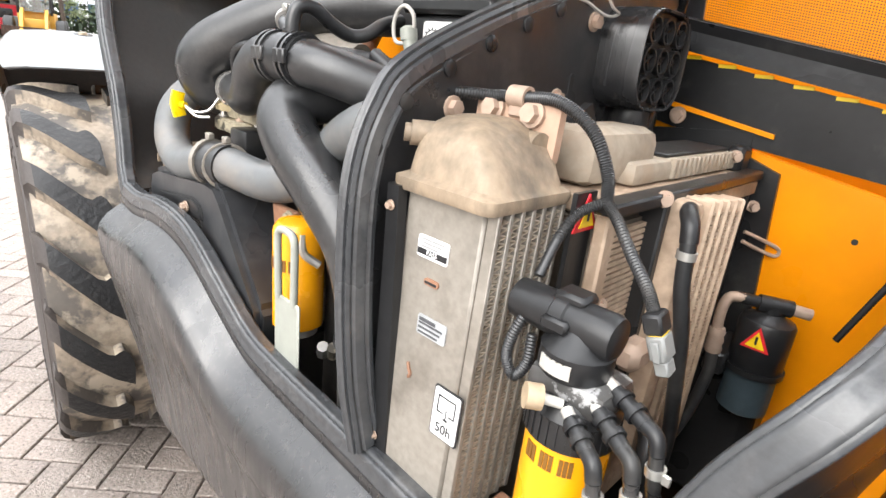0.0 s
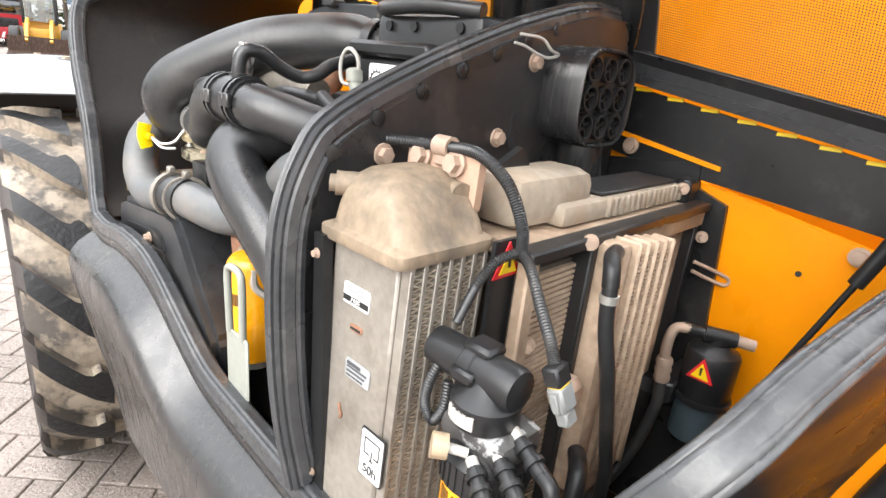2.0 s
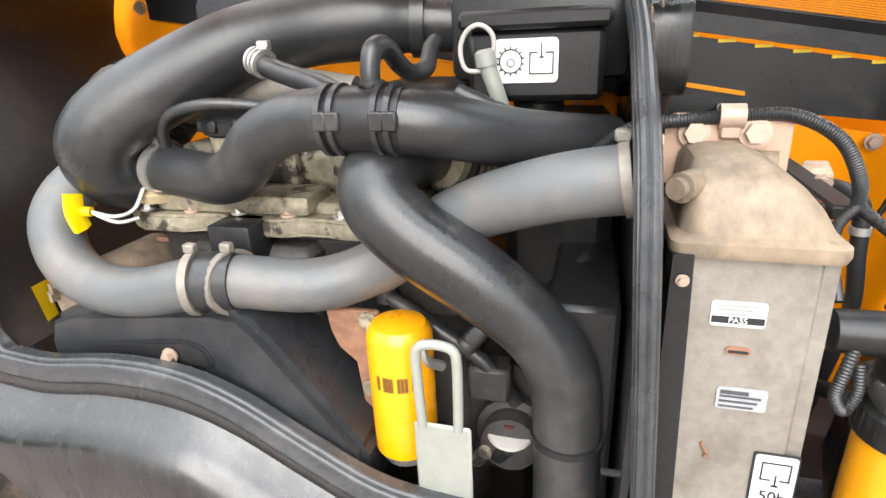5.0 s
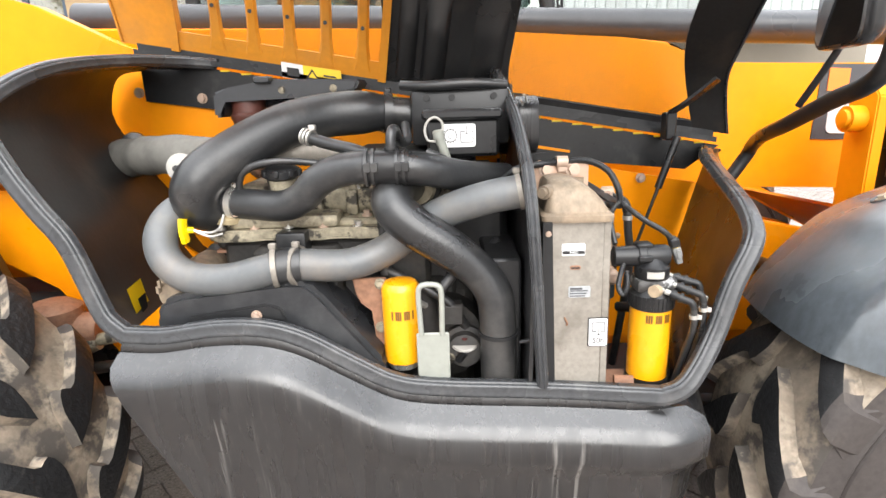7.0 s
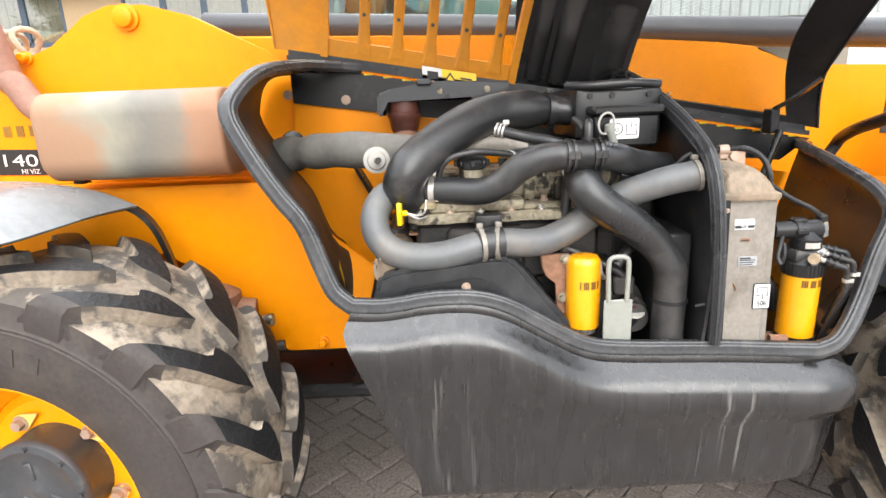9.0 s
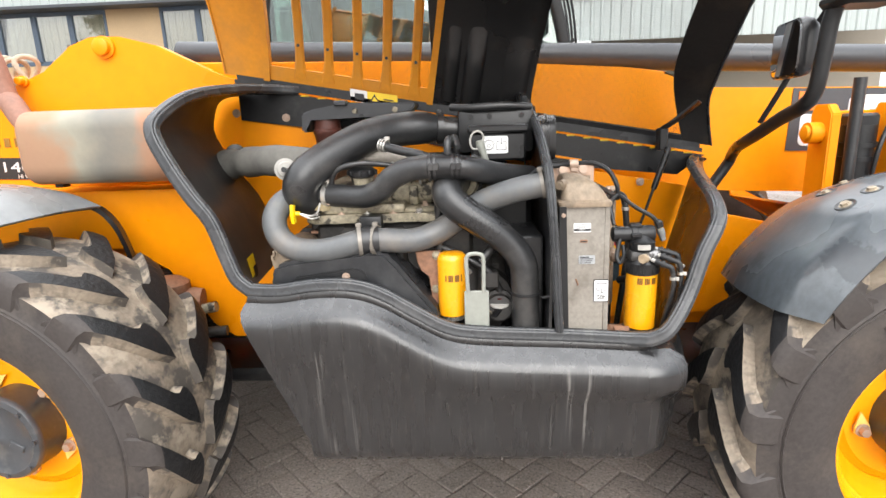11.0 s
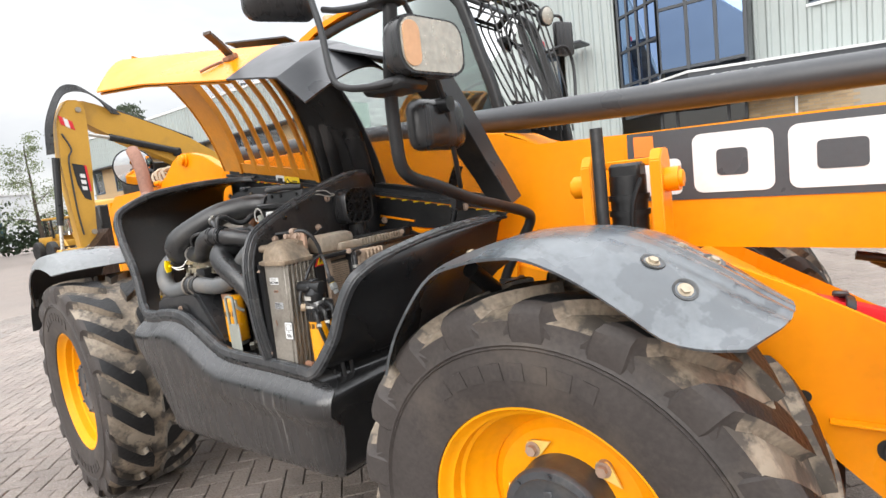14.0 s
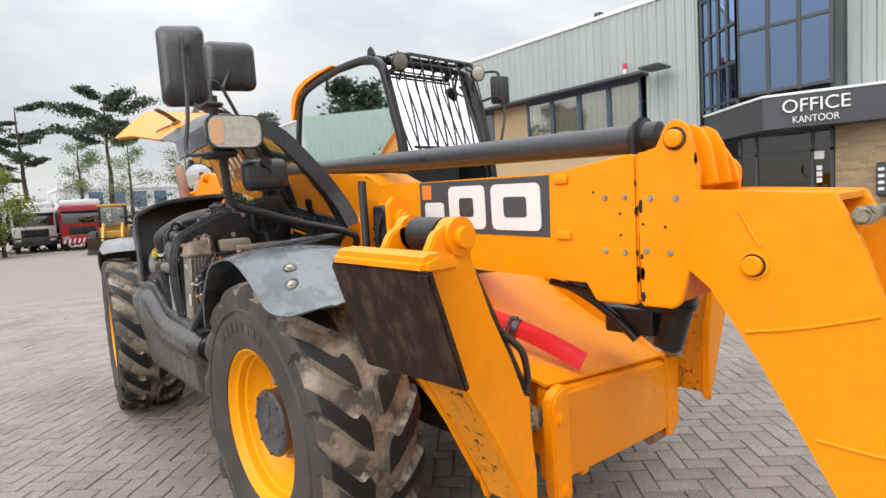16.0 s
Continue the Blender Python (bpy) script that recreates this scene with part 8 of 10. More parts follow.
q = quad("warning_label", [(0.826, 0.12, 1.145), (0.812, 0.20, 1.145), (0.826, 0.20, 1.06), (0.842, 0.12, 1.06)], WARN, TH, "yellow warning sticker")
quad("pictogram", [(0.834, 0.140, 1.115), (0.827, 0.185, 1.115), (0.833, 0.175, 1.08), (0.840, 0.14, 1.08)], BLACK_INK, q)

# -- muffler and tail pipe --
b = new_bm()
rings = []
MS = rounded(0.30, 0.26, 0.07, 6, 0.585, 1.475)
for x, s in ((-0.085, 0.93), (-0.075, 0.985), (-0.065, 1.0), (0.45, 1.0), (0.46, 0.985), (0.465, 0.93)):
    rings.append([b.verts.new((x, 0.585 + (u - 0.585) * s, 1.475 + (w - 1.475) * s)) for u, w in MS])
for u, v in zip(rings, rings[1:]):
    for k in range(len(u)):
        b.faces.new((u[k], u[(k + 1) % len(u)], v[(k + 1) % len(u)], v[k]))
b.faces.new(rings[0])
b.faces.new(rings[-1])
part("muffler", b, heat_bands(MUFFLER), TH, "heat-stained exhaust muffler", 60)
b = new_bm()
tube(b, [(-0.07, 0.62, 1.53), (-0.14, 0.63, 1.54), (-0.21, 0.65, 1.575), (-0.27, 0.68, 1.64), (-0.315, 0.715, 1.66), (-0.34, 0.72, 1.76), (-0.37, 0.725, 1.86), (-0.42, 0.73, 1.94), (-0.46, 0.735, 1.98)], 0.042, 20)
part("tail_pipe", b, EXHAUST, TH, "rusty curved exhaust tail pipe", 60)
b = new_bm()
box(b, (-0.145, 0.66, 1.33), (-0.085, 0.73, 1.47), 0.008)
box(b, (-0.12, 0.62, 1.32), (-0.08, 0.66, 1.36), 0.004)
part("muffler_bracket", b, STEEL_BLACK, TH)
b = plate(new_bm(), [(-0.86, 1.447), (-0.315, 1.428), (-0.315, 1.337), (-0.86, 1.357)], "y", 0.796, 0.003)
mp = part("model_plate", b, BLACK_INK, TH, "black model number decal")
lettering("model_number", "540", 0.105, facing(-0.615, 0.7945, 1.400) @ pose(0, 0, 0, 0, 0, -2), WHITE, mp, 0.0005, wide=0.215)
lettering("model_number", "-140", 0.06, facing(-0.425, 0.7945, 1.391) @ pose(0, 0, 0, 0, 0, -2), WHITE, mp, 0.0005, wide=0.165)
lettering("model_word", "HI VIZ", 0.024, facing(-0.375, 0.7945, 1.352) @ pose(0, 0, 0, 0, 0, -2), WHITE, mp, 0.0005)
STENCIL = mat("brown_stencil", (0.25, 0.12, 0.01), 0.6)
for k in range(7):
    part("stencil_bar", box(new_bm(), (-0.62 + k * 0.045, 0.797, 1.475), (-0.595 + k * 0.045, 0.7995, 1.512)), STENCIL, TH)

# -- mirror and lamp arm --
arm = group_part("mirror_arm", TH, "black tubular mirror and lamp arm")
b = new_bm()
tube(b, [(2.25, 0.755, 0.64), (2.272, 0.755, 0.82), (2.315, 0.755, 0.99), (2.365, 0.755, 1.12), (2.44, 0.755, 1.24), (2.492, 0.75, 1.325), (2.49, 0.715, 1.362), (2.455, 0.60, 1.40), (2.43, 0.45, 1.44), (2.415, 0.27, 1.50), (2.408, 0.165, 1.53), (2.408, 0.115, 1.57), (2.411, 0.102, 1.66), (2.418, 0.095, 1.76), (2.445, 0.075, 1.84), (2.48, 0.05, 1.92), (2.495, 0.045, 1.99), (2.495, 0.045, 2.04)], 0.020, 16, 6)
part("main_tube", b, STEEL_BLACK, arm, angle=60)
b = new_bm()
tube(b, [(2.42, 0.40, 1.485), (2.45, 0.34, 1.60), (2.48, 0.275, 1.743), (2.50, 0.20, 1.85), (2.49, 0.15, 1.97), (2.47, 0.12, 2.05), (2.46, 0.10, 2.095), (2.46, 0.07, 2.115), (2.475, 0.045, 2.10), (2.495, 0.04, 2.03)], 0.0085, 10, 6)
tube(b, [(2.44, 0.115, 2.09), (2.39, 0.16, 2.16), (2.35, 0.20, 2.22)], 0.0085, 10, 6)
tube(b, [(2.51, 0.01, 1.785), (2.46, -0.02, 1.78), (2.38, -0.04, 1.79), (2.33, -0.04, 1.83), (2.27, 0.0, 1.98), (2.20, 0.03, 2.15), (2.14, 0.05, 2.40), (2.08, 0.06, 2.34)], 0.010, 10, 6)
tube(b, [(2.50, 0.03, 2.0), (2.40, 0.03, 2.01), (2.30, 0.04, 2.03), (2.24, 0.05, 2.05)], 0.009, 10, 6)
part("stay", b, STEEL_BLACK, arm)
part("bracket", box(new_bm(), (2.39, 0.0, 1.765), (2.54, 0.125, 1.80), 0.012), STEEL_BLACK, arm)
part("ball_end", lathe(new_bm(), (2.247, 0.752, 0.63), (0, 0, 1), [(0, 0.008), (0.006, 0.02), (0.02, 0.025), (0.034, 0.02), (0.04, 0.012)], 18), STEEL_BLACK, arm)
part("foot_clamp", box(new_bm(), (2.215, 0.725, 0.70), (2.30, 0.785, 0.73), 0.004), STEEL_BLACK, arm)
part("clamp_plate", box(new_bm(), (2.45, 0.0, 1.99), (2.53, 0.08, 2.01), 0.006), STEEL_BLACK, arm)
part("bracket", box(new_bm(), (2.34, 0.72, 1.06), (2.42, 0.80, 1.10), 0.005), STEEL_BLACK, arm)
part("joint_knob", rod(new_bm(), (2.455, 0.275, 1.743), (2.50, 0.275, 1.743), 0.024, 16), STEEL_BLACK, arm)

def pad_shape(name, c, w, h, d, yaw, tilt, material, face=None, r=0.04):
    g = group_part(name, TH)
    m = pose(*c, tilt, 0, yaw)
    rings, b = [], new_bm()
    for y, s in ((0, 1.0), (d * 0.25, 1.03), (d * 0.6, 0.97), (d * 0.9, 0.8), (d, 0.5)):
        rings.append([b.verts.new(m @ Vector((u * s, y, z * s))) for u, z in rounded(w, h, r, 5)])
    for u, v in zip(rings, rings[1:]):
        for k in range(len(u)):
            b.faces.new((u[k], u[(k + 1) % len(u)], v[(k + 1) % len(u)], v[k]))
    b.faces.new(rings[0])
    b.faces.new(rings[-1])
    part("shell", b, material, g, angle=50)
    b = new_bm()
    lo = [b.verts.new(m @ Vector((u * 0.92, -0.003, z * 0.92))) for u, z in rounded(w, h, r, 5)]
    hi = [b.verts.new(m @ Vector((u * 0.92, 0.002, z * 0.92))) for u, z in rounded(w, h, r, 5)]
    b.faces.new(lo)
    b.faces.new(hi)
    for k in range(len(lo)):
        b.faces.new((lo[k], lo[(k + 1) % len(lo)], hi[(k + 1) % len(lo)], hi[k]))
    part("glass", b, face or MIRROR, g)
    return g, m


tagged(pad_shape("mirror", (2.0, 0.09, 2.285), 0.225, 0.40, 0.07, -120, 0, PLASTIC)[0], "large black door mirror on a tube arm")
tagged(pad_shape("mirror", (2.32, 0.206, 2.225), 0.23, 0.23, 0.06, -110, 0, PLASTIC)[0], "small black mirror")
tagged(pad_shape("mirror", (2.415, 0.29, 1.69), 0.22, 0.155, 0.06, -100, 0, PLASTIC)[0], "low black wide-angle mirror")
lamp, lm = pad_shape("headlamp", (2.58, 0.10, 1.872), 0.245, 0.15, 0.10, 80, 0, PLASTIC, LENS, 0.05)
b = new_bm()
lo = [b.verts.new(lm @ Vector((u * 0.88, -0.006, z * 0.86))) for u, z in rounded(0.065, 0.135, 0.03, 5, -0.088, 0)]
hi = [b.verts.new(lm @ Vector((u * 0.88, -0.002, z * 0.86))) for u, z in rounded(0.065, 0.135, 0.03, 5, -0.088, 0)]
b.faces.new(lo)
b.faces.new(hi)
for k in range(len(lo)):
    b.faces.new((lo[k], lo[(k + 1) % len(lo)], hi[(k + 1) % len(lo)], hi[k]))
part("indicator", b, AMBER, lamp, "amber indicator lens")

# -- cab --
cab = group_part("cab", TH, "black framed cab with tinted glass and a window guard")
SIDE = [(0.49, 1.88), (0.49, 2.08), (0.535, 2.27), (0.58, 2.42), (0.63, 2.48), (0.72, 2.52), (0.95, 2.553), (1.25, 2.575), (1.55, 2.565), (1.70, 2.535), (1.755, 2.50), (1.79, 2.45), (1.83, 2.33), (1.88, 2.16), (1.95, 1.88)]
FRAME_LINE = [(0.455, 1.30), (0.455, 1.85), (0.462, 2.08), (0.505, 2.27), (0.55, 2.43), (0.61, 2.505), (0.71, 2.55), (0.95, 2.585), (1.25, 2.607), (1.56, 2.598), (1.71, 2.568), (1.78, 2.52), (1.82, 2.46), (1.86, 2.34), (1.91, 2.16), (1.985, 1.87), (2.04, 1.30)]
for y in (1.52, 2.40):
    b = new_bm()
    tube(b, [(u, y, w) for u, w in FRAME_LINE], 0.03, n=3, section=rounded(0.062, 0.056, 0.014, 3))
    part("side_frame", b, STEEL_BLACK, cab, angle=50)
    b = box(new_bm(), (0.46, y - 0.026, 1.30), (1.98, y + 0.026, 1.87), 0.01)
    part("door_panel", b, STEEL_BLACK, cab)
    b = new_bm()
    b.faces.new([b.verts.new((u, y - 0.012, w)) for u, w in SIDE])
    ob = part("side_window", b, CAB_GLASS, cab)
    ob.visible_shadow = False
part("window_latch", box(new_bm(), (1.86, 1.495, 2.22), (1.885, 1.506, 2.30), 0.003), STEEL_BLACK, cab)
b = new_bm()
box(b, (0.66, 1.55, 2.585), (1.66, 2.37, 2.632), 0.02, seg=2)
part("roof", b, STEEL_BLACK, cab)
b = new_bm()
sheet(b, lambda u, v: (0.45 + 0.2 * u, 1.49 + 0.94 * v, 2.44 + 0.15 * u + 0.06 * u * (1 - u)), np.linspace(0, 1, 6), (0, 0.5, 1), 0.03)
part("rear_cowl", b, YELLOW, cab)
b = plate(new_bm(), [(0.425, 2.33), (0.435, 2.45), (0.47, 2.53), (0.55, 2.59), (0.70, 2.625), (0.90, 2.648), (1.18, 2.652), (1.20, 2.638), (0.92, 2.62), (0.70, 2.59), (0.58, 2.54), (0.52, 2.46), (0.475, 2.33)], "y", 1.475, 0.10)
bmesh.ops.bevel(b, geom=list(b.edges), offset=0.006, segments=2, affect="EDGES")
part("corner_cowl", b, YELLOW, cab, "yellow rear roof corner cowl")
b = new_bm()
b.faces.new([b.verts.new((1.975 - (w - 1.88) * 0.33, u, w)) for u, w in ((1.54, 1.88), (2.38, 1.88), (2.38, 2.53), (1.54, 2.53))])
ob = part("windscreen", b, SCREEN_GLASS, cab)
ob.visible_shadow = False
part("sun_blind", box(new_bm(), (1.765, 1.56, 2.40), (1.775, 2.36, 2.50), 0.002), STEEL_BLACK, cab)
b = new_bm()
b.faces.new([b.verts.new((0.47, u, w)) for u, w in ((1.55, 1.9), (2.37, 1.9), (2.37, 2.5), (1.55, 2.5))])
ob = part("rear_window", b, SCREEN_GLASS, cab)
ob.visible_shadow = False
# screen guard: a slotted top rail, bent bars, side hoops
for k in range(9):
    y = 1.60 + k * 0.0925
    b = tube(new_bm(), [(1.885, y, 2.600), (1.915, y, 2.555), (1.945, y, 2.45), (2.04, y, 2.05), (2.07, y, 1.75)], 0.0065, 8, 4)
    part("guard_bar", b, STEEL_BLACK, cab)
for y0, y1, x0, x1 in ((1.70, 2.33, 1.868, 1.893), (1.70, 2.33, 1.745, 1.79), (1.70, 1.75, 1.78, 1.875), (2.25, 2.33, 1.78, 1.875)):
    part("guard_top_rail", box(new_bm(), (x0, y0, 2.592), (x1, y1, 2.607), 0.004), STEEL_BLACK, cab)
for y in (1.99, 2.12):
    part("guard_stay", box(new_bm(), (1.78, y, 2.594), (1.872, y + 0.018, 2.603), 0.002), STEEL_BLACK, cab)
for y in (1.62, 2.36):
    b = tube(new_bm(), [(1.70, y, 2.585), (1.78, y, 2.60), (1.86, y, 2.585), (1.90, y, 2.50), (1.86, y, 2.40)], 0.009, 8, 5)
    part("guard_hoop", b, STEEL_BLACK, cab)
part("guard_rail", rod(new_bm(), (1.90, 1.60, 2.585), (1.90, 2.35, 2.585), 0.008, 10), STEEL_BLACK, cab)
part("guard_rail", rod(new_bm(), (2.04, 1.58, 1.90), (2.04, 2.38, 1.90), 0.010, 10), STEEL_BLACK, cab)
b = plate(new_bm(), [(1.64, 2.60), (1.655, 2.655), (1.69, 2.67), (1.72, 2.64), (1.74, 2.60)], "y", 1.505, 0.012)
part("lifting_eye", b, STEEL_BLACK, cab)
for y, ax in ((1.575, (1, -0.2, -0.15)), (2.365, (1, -0.3, -0.1))):
    ax = Vector(ax).normalized()
    p0 = Vector((1.90, y, 2.515))
    b = lathe(new_bm(), p0, ax, [(-0.01, 0.02), (0.0, 0.04), (0.03, 0.058), (0.06, 0.064), (0.066, 0.060)], 24)
    wl_ = part("work_lamp", b, STEEL_BLACK, cab)
    part("lamp_lens", lathe(new_bm(), p0 + ax * 0.067, ax, [(0, 0.055), (0.006, 0.045), (0.010, 0.012)], 24), LENS if y > 2 else mat("dusty_lamp_lens", (0.16, 0.14, 0.11), 0.25, vary=0.2, bump=0.05), wl_)
    part("lamp_bracket", tube(new_bm(), [tuple(p0), (1.86, y, 2.545), (1.80, y, 2.585)], 0.010, 8), STEEL_BLACK, wl_)
b = new_bm()
lathe(b, (0.66, 1.66, 2.64), (0, 0, 1), [(0, 0.04), (0.02, 0.045), (0.09, 0.04), (0.10, 0.03)], 18)
part("beacon", b, AMBER, cab, "amber beacon")
b = box(new_bm(), (-0.025, -0.08, -0.115), (0.025, 0.08, 0.115), 0.02, pose(1.955, 2.60, 2.40, 0, 0, -25), 2)
fm = part("far_mirror", b, PLASTIC, cab, "black far-side mirror")
part("mirror_stay", tube(new_bm(), [(1.86, 2.40, 2.52), (1.92, 2.50, 2.545), (1.955, 2.58, 2.54), (1.955, 2.60, 2.46)], 0.010, 8), STEEL_BLACK, fm)
part("mirror_stay", tube(new_bm(), [(1.90, 2.41, 2.30), (1.99, 2.53, 2.33), (2.02, 2.57, 2.20), (2.06, 2.46, 1.95)], 0.011, 8), STEEL_BLACK, fm)
b = new_bm()
box(b, (0.7, 1.75, 1.5), (1.15, 2.15, 1.98), 0.06, seg=2)
box(b, (0.62, 1.75, 1.9), (0.78, 2.15, 2.35), 0.05, seg=2)
part("seat", b, STEEL_BLACK, cab)
part("dashboard", box(new_bm(), (1.6, 1.6, 1.6), (1.85, 2.2, 2.0), 0.03), STEEL_BLACK, cab)
b = lathe(new_bm(), (1.53, 1.95, 2.0), (-0.6, 0, 0.8), [(-0.012, 0.18), (0.0, 0.192), (0.012, 0.18), (0.0, 0.168)], 28, close=True)
part("steering_wheel", b, STEEL_BLACK, cab)
part("steering_column", rod(new_bm(), (1.53, 1.95, 2.0), (1.66, 1.95, 1.83), 0.03, 12), STEEL_BLACK, cab)
b = new_bm()
box(b, (0.45, 1.3, 1.28), (2.05, 2.33, 1.33))
part("cab_floor", b, STEEL_BLACK, cab)
b = new_bm()
box(b, (-0.6, 1.5, 0.75), (2.1, 2.2, 1.28), 0.03)
part("far_side_tank", b, STEEL_BLACK, TH)

# convex mirror at the rear end
RM, RA = Vector((-1.64, 1.29, 1.98)), Vector((1, -0.42, -0.10)).normalized()
b = lathe(new_bm(), RM, RA, [(-0.035, 0.03), (-0.03, 0.15), (0.0, 0.168), (0.006, 0.162)], 32)
rm = part("rear_mirror", b, STEEL_BLACK, TH, "round convex rear mirror reflecting yellow paint")
part("convex_glass", lathe(new_bm(), RM + RA * 0.007, RA, [(0.0, 0.156), (0.010, 0.12), (0.018, 0.07), (0.022, 0.002)], 32), MIRROR, rm)
part("mirror_tube", tube(new_bm(), [tuple(RM - RA * 0.03), (-1.62, 1.33, 1.80), (-1.45, 1.35, 1.66), (-1.12, 1.36, 1.60)], 0.016, 10), STEEL_BLACK, rm)
# coil of pale rope on the rear deck
for k in range(4):
    rc = Vector((-0.53 + 0.05 * k, 0.93, 1.72 + 0.012 * (k % 2)))
    b = tube(new_bm(), [tuple(rc + Vector((0.02 * math.sin(a * 2), 0.05 * math.cos(a), 0.055 + 0.06 * math.sin(a)))) for a in np.linspace(-0.6, 5.2, 12)], 0.010, 8, 3, 0.12, 1)
    part("rope_loop", b, mat("pale_rope", (0.46, 0.38, 0.28), 0.85, vary=0.25, scale=40, bump=0.4), TH)
# ---- office building behind the machine ----
CLAD = mat("pale_corrugated_cladding", (0.36, 0.40, 0.388), 0.45, metal=0.1, vary=0.06, scale=0.6, fine=12, bump=0.05, dirt=(0.30, 0.315, 0.305), dirt_amount=0.25, dirt_scale=0.5, streak=(3, 3, 0.4))
BRICK_W = mat("yellow_brick", (0.36, 0.26, 0.15), 0.8, vary=0.12, scale=1.2, fine=30, bump=0.3, per_piece=0.22)
MORTAR = mat("mortar", (0.3, 0.27, 0.22), 0.9, vary=0.1, bump=0.2)
FRAME_BLUE = mat("blue_grey_window_frame", (0.06, 0.085, 0.12), 0.4, vary=0.08, bump=0.0)
ANTHRACITE = mat("anthracite_panel", (0.045, 0.05, 0.057), 0.4, vary=0.08, scale=1, bump=0.02)
FASCIA = mat("white_metal_trim", (0.7, 0.71, 0.71), 0.4, vary=0.05, bump=0.0)
PANE = glass("office_pane", (0.80, 0.82, 0.80), alpha=0.12)
PANE_BLUE = glass("blue_solar_pane", (0.10, 0.17, 0.28), alpha=0.5, gloss=(0.32, 0.46, 0.72))
INSIDE = mat("dim_interior", (0.30, 0.27, 0.22), 0.8, vary=0.2, scale=0.8, bump=0.0)
YB = 13.4
office = thing("office_building", "two-storey grey corrugated office building with brick base", "building", (0, YB, 0))


def cladding(x0, x1, z0, z1, y=YB, pitch=0.25):
    b = new_bm()
    xs, ys, x = [], [], x0
    while x < x1:
        for dx, dy in ((0, 0), (0.03, -0.035), (0.085, -0.035), (0.115, 0)):
            if x + dx <= x1:
                xs.append(x + dx)
                ys.append(y + dy)
        x += pitch
    xs.append(x1)
    ys.append(y)
    lo, hi = [b.verts.new((u, w, z0)) for u, w in zip(xs, ys)], [b.verts.new((u, w, z1)) for u, w in zip(xs, ys)]
    for k in range(len(xs) - 1):
        b.faces.new((lo[k], lo[k + 1], hi[k + 1], hi[k]))
    back0, back1 = [b.verts.new((u, y + 0.06, z)) for u, z in ((x0, z0), (x1, z0))], [b.verts.new((u, y + 0.06, z)) for u, z in ((x0, z1), (x1, z1))]
    b.faces.new((back0[0], back0[1], back1[1], back1[0]))
    return part("cladding", b, CLAD, office, angle=20)


cladding(-32, -2.35, 4.66, 6.45)
cladding(-2.35, -0.95, 0.0, 6.45)
cladding(1.85, 14, 3.3, 4.35)
cladding(1.85, 3.15, 4.35, 8.2)
cladding(5.6, 14, 4.35, 8.2)
cladding(3.15, 5.6, 5.6, 8.2)
b = new_bm()
box(b, (-32, YB - 0.06, 6.45), (-0.95, YB + 0.25, 6.56), 0.01)
box(b, (3.1, YB - 0.08, 4.30), (5.65, YB + 0.05, 4.36), 0.005)
part("roof_trim", b, FASCIA, office)
part("inner_wall", box(new_bm(), (-32, YB + 0.05, 0), (-2.3, YB + 0.2, 3.32)), INSIDE, office)
part("rear_wall", box(new_bm(), (-32, YB + 3.0, 0), (14, YB + 3.1, 6.3)), INSIDE, office)
part("end_wall", box(new_bm(), (-32.1, YB, 0), (-32.0, YB + 3.1, 6.5), 0.01), CLAD, office)
part("roof_slab", box(new_bm(), (-32, YB + 0.2, 6.3), (14, YB + 3.0, 6.4)), INSIDE, office)
b = new_bm()
box(b, (-32, YB - 0.5, 4.58), (-2.25, YB - 0.02, 4.66), 0.01)
part("canopy_strip", b, ANTHRACITE, office)
b = new_bm()
box(b, (-2.1, YB - 0.9, 4.60), (-1.55, YB - 0.2, 4.66), 0.01)
part("canopy_lamp", b, ANTHRACITE, office)
# window band with brick piers
BLIND = mat("cream_blind_fabric", (0.80, 0.70, 0.57), 0.8, vary=0.12, scale=2, bump=0.05)
piers = [(-8.5, -7.05)]
x = -2.5
k = 0
while x > -31:
    if -8.5 < x - 1.0 < -7.05 or (k and k % 5 == 0 and x < -9):
        b = new_bm()
        box(b, (x - 1.45, YB - 0.005, 3.2), (x, YB + 0.1, 4.58))
        part("brick_pier", b, BRICK_W, office)
        x -= 1.45
        k += 1
        continue
    w = group_part("window", office)
    b = new_bm()
    for x0, x1, z0, z1 in ((x - 1.0, x, 3.25, 3.36), (x - 1.0, x, 4.48, 4.58), (x - 1.0, x - 0.93, 3.3, 4.5), (x - 0.07, x, 3.3, 4.5)):
        box(b, (x0, YB - 0.02, z0), (x1, YB + 0.06, z1), 0.006)
    part("window_frame", b, FRAME_BLUE, w)
    b = plate(new_bm(), [(x - 0.95, 3.35), (x - 0.05, 3.35), (x - 0.05, 4.5), (x - 0.95, 4.5)], "y", YB + 0.02, 0.006)
    part("pane", b, PANE, w)
    b = new_bm()
    for i in range(9):
        box(b, (x - 0.94 + i * 0.099, YB + 0.09 + 0.012 * (i % 2), 3.3), (x - 0.85 + i * 0.099, YB + 0.094 + 0.012 * (i % 2), 4.5))
    part("blind", b, BLIND, w, "drawn cream vertical blind")
    x -= 1.0
    k += 1
b = new_bm()
box(b, (-32, YB - 0.004, 0.0), (-2.35, YB + 0.06, 3.25))
part("brick_base", b, BRICK_W, office)
b = new_bm()
for i in range(12):
    box(b, (-20 + i * 1.6, YB + 1.6, 4.2), (-19.3 + i * 1.6, YB + 1.75, 4.24))
part("ceiling_lamp", b, mat("fluorescent_lamp", (0.9, 0.85, 0.7), 0.4, bump=0.0), office)
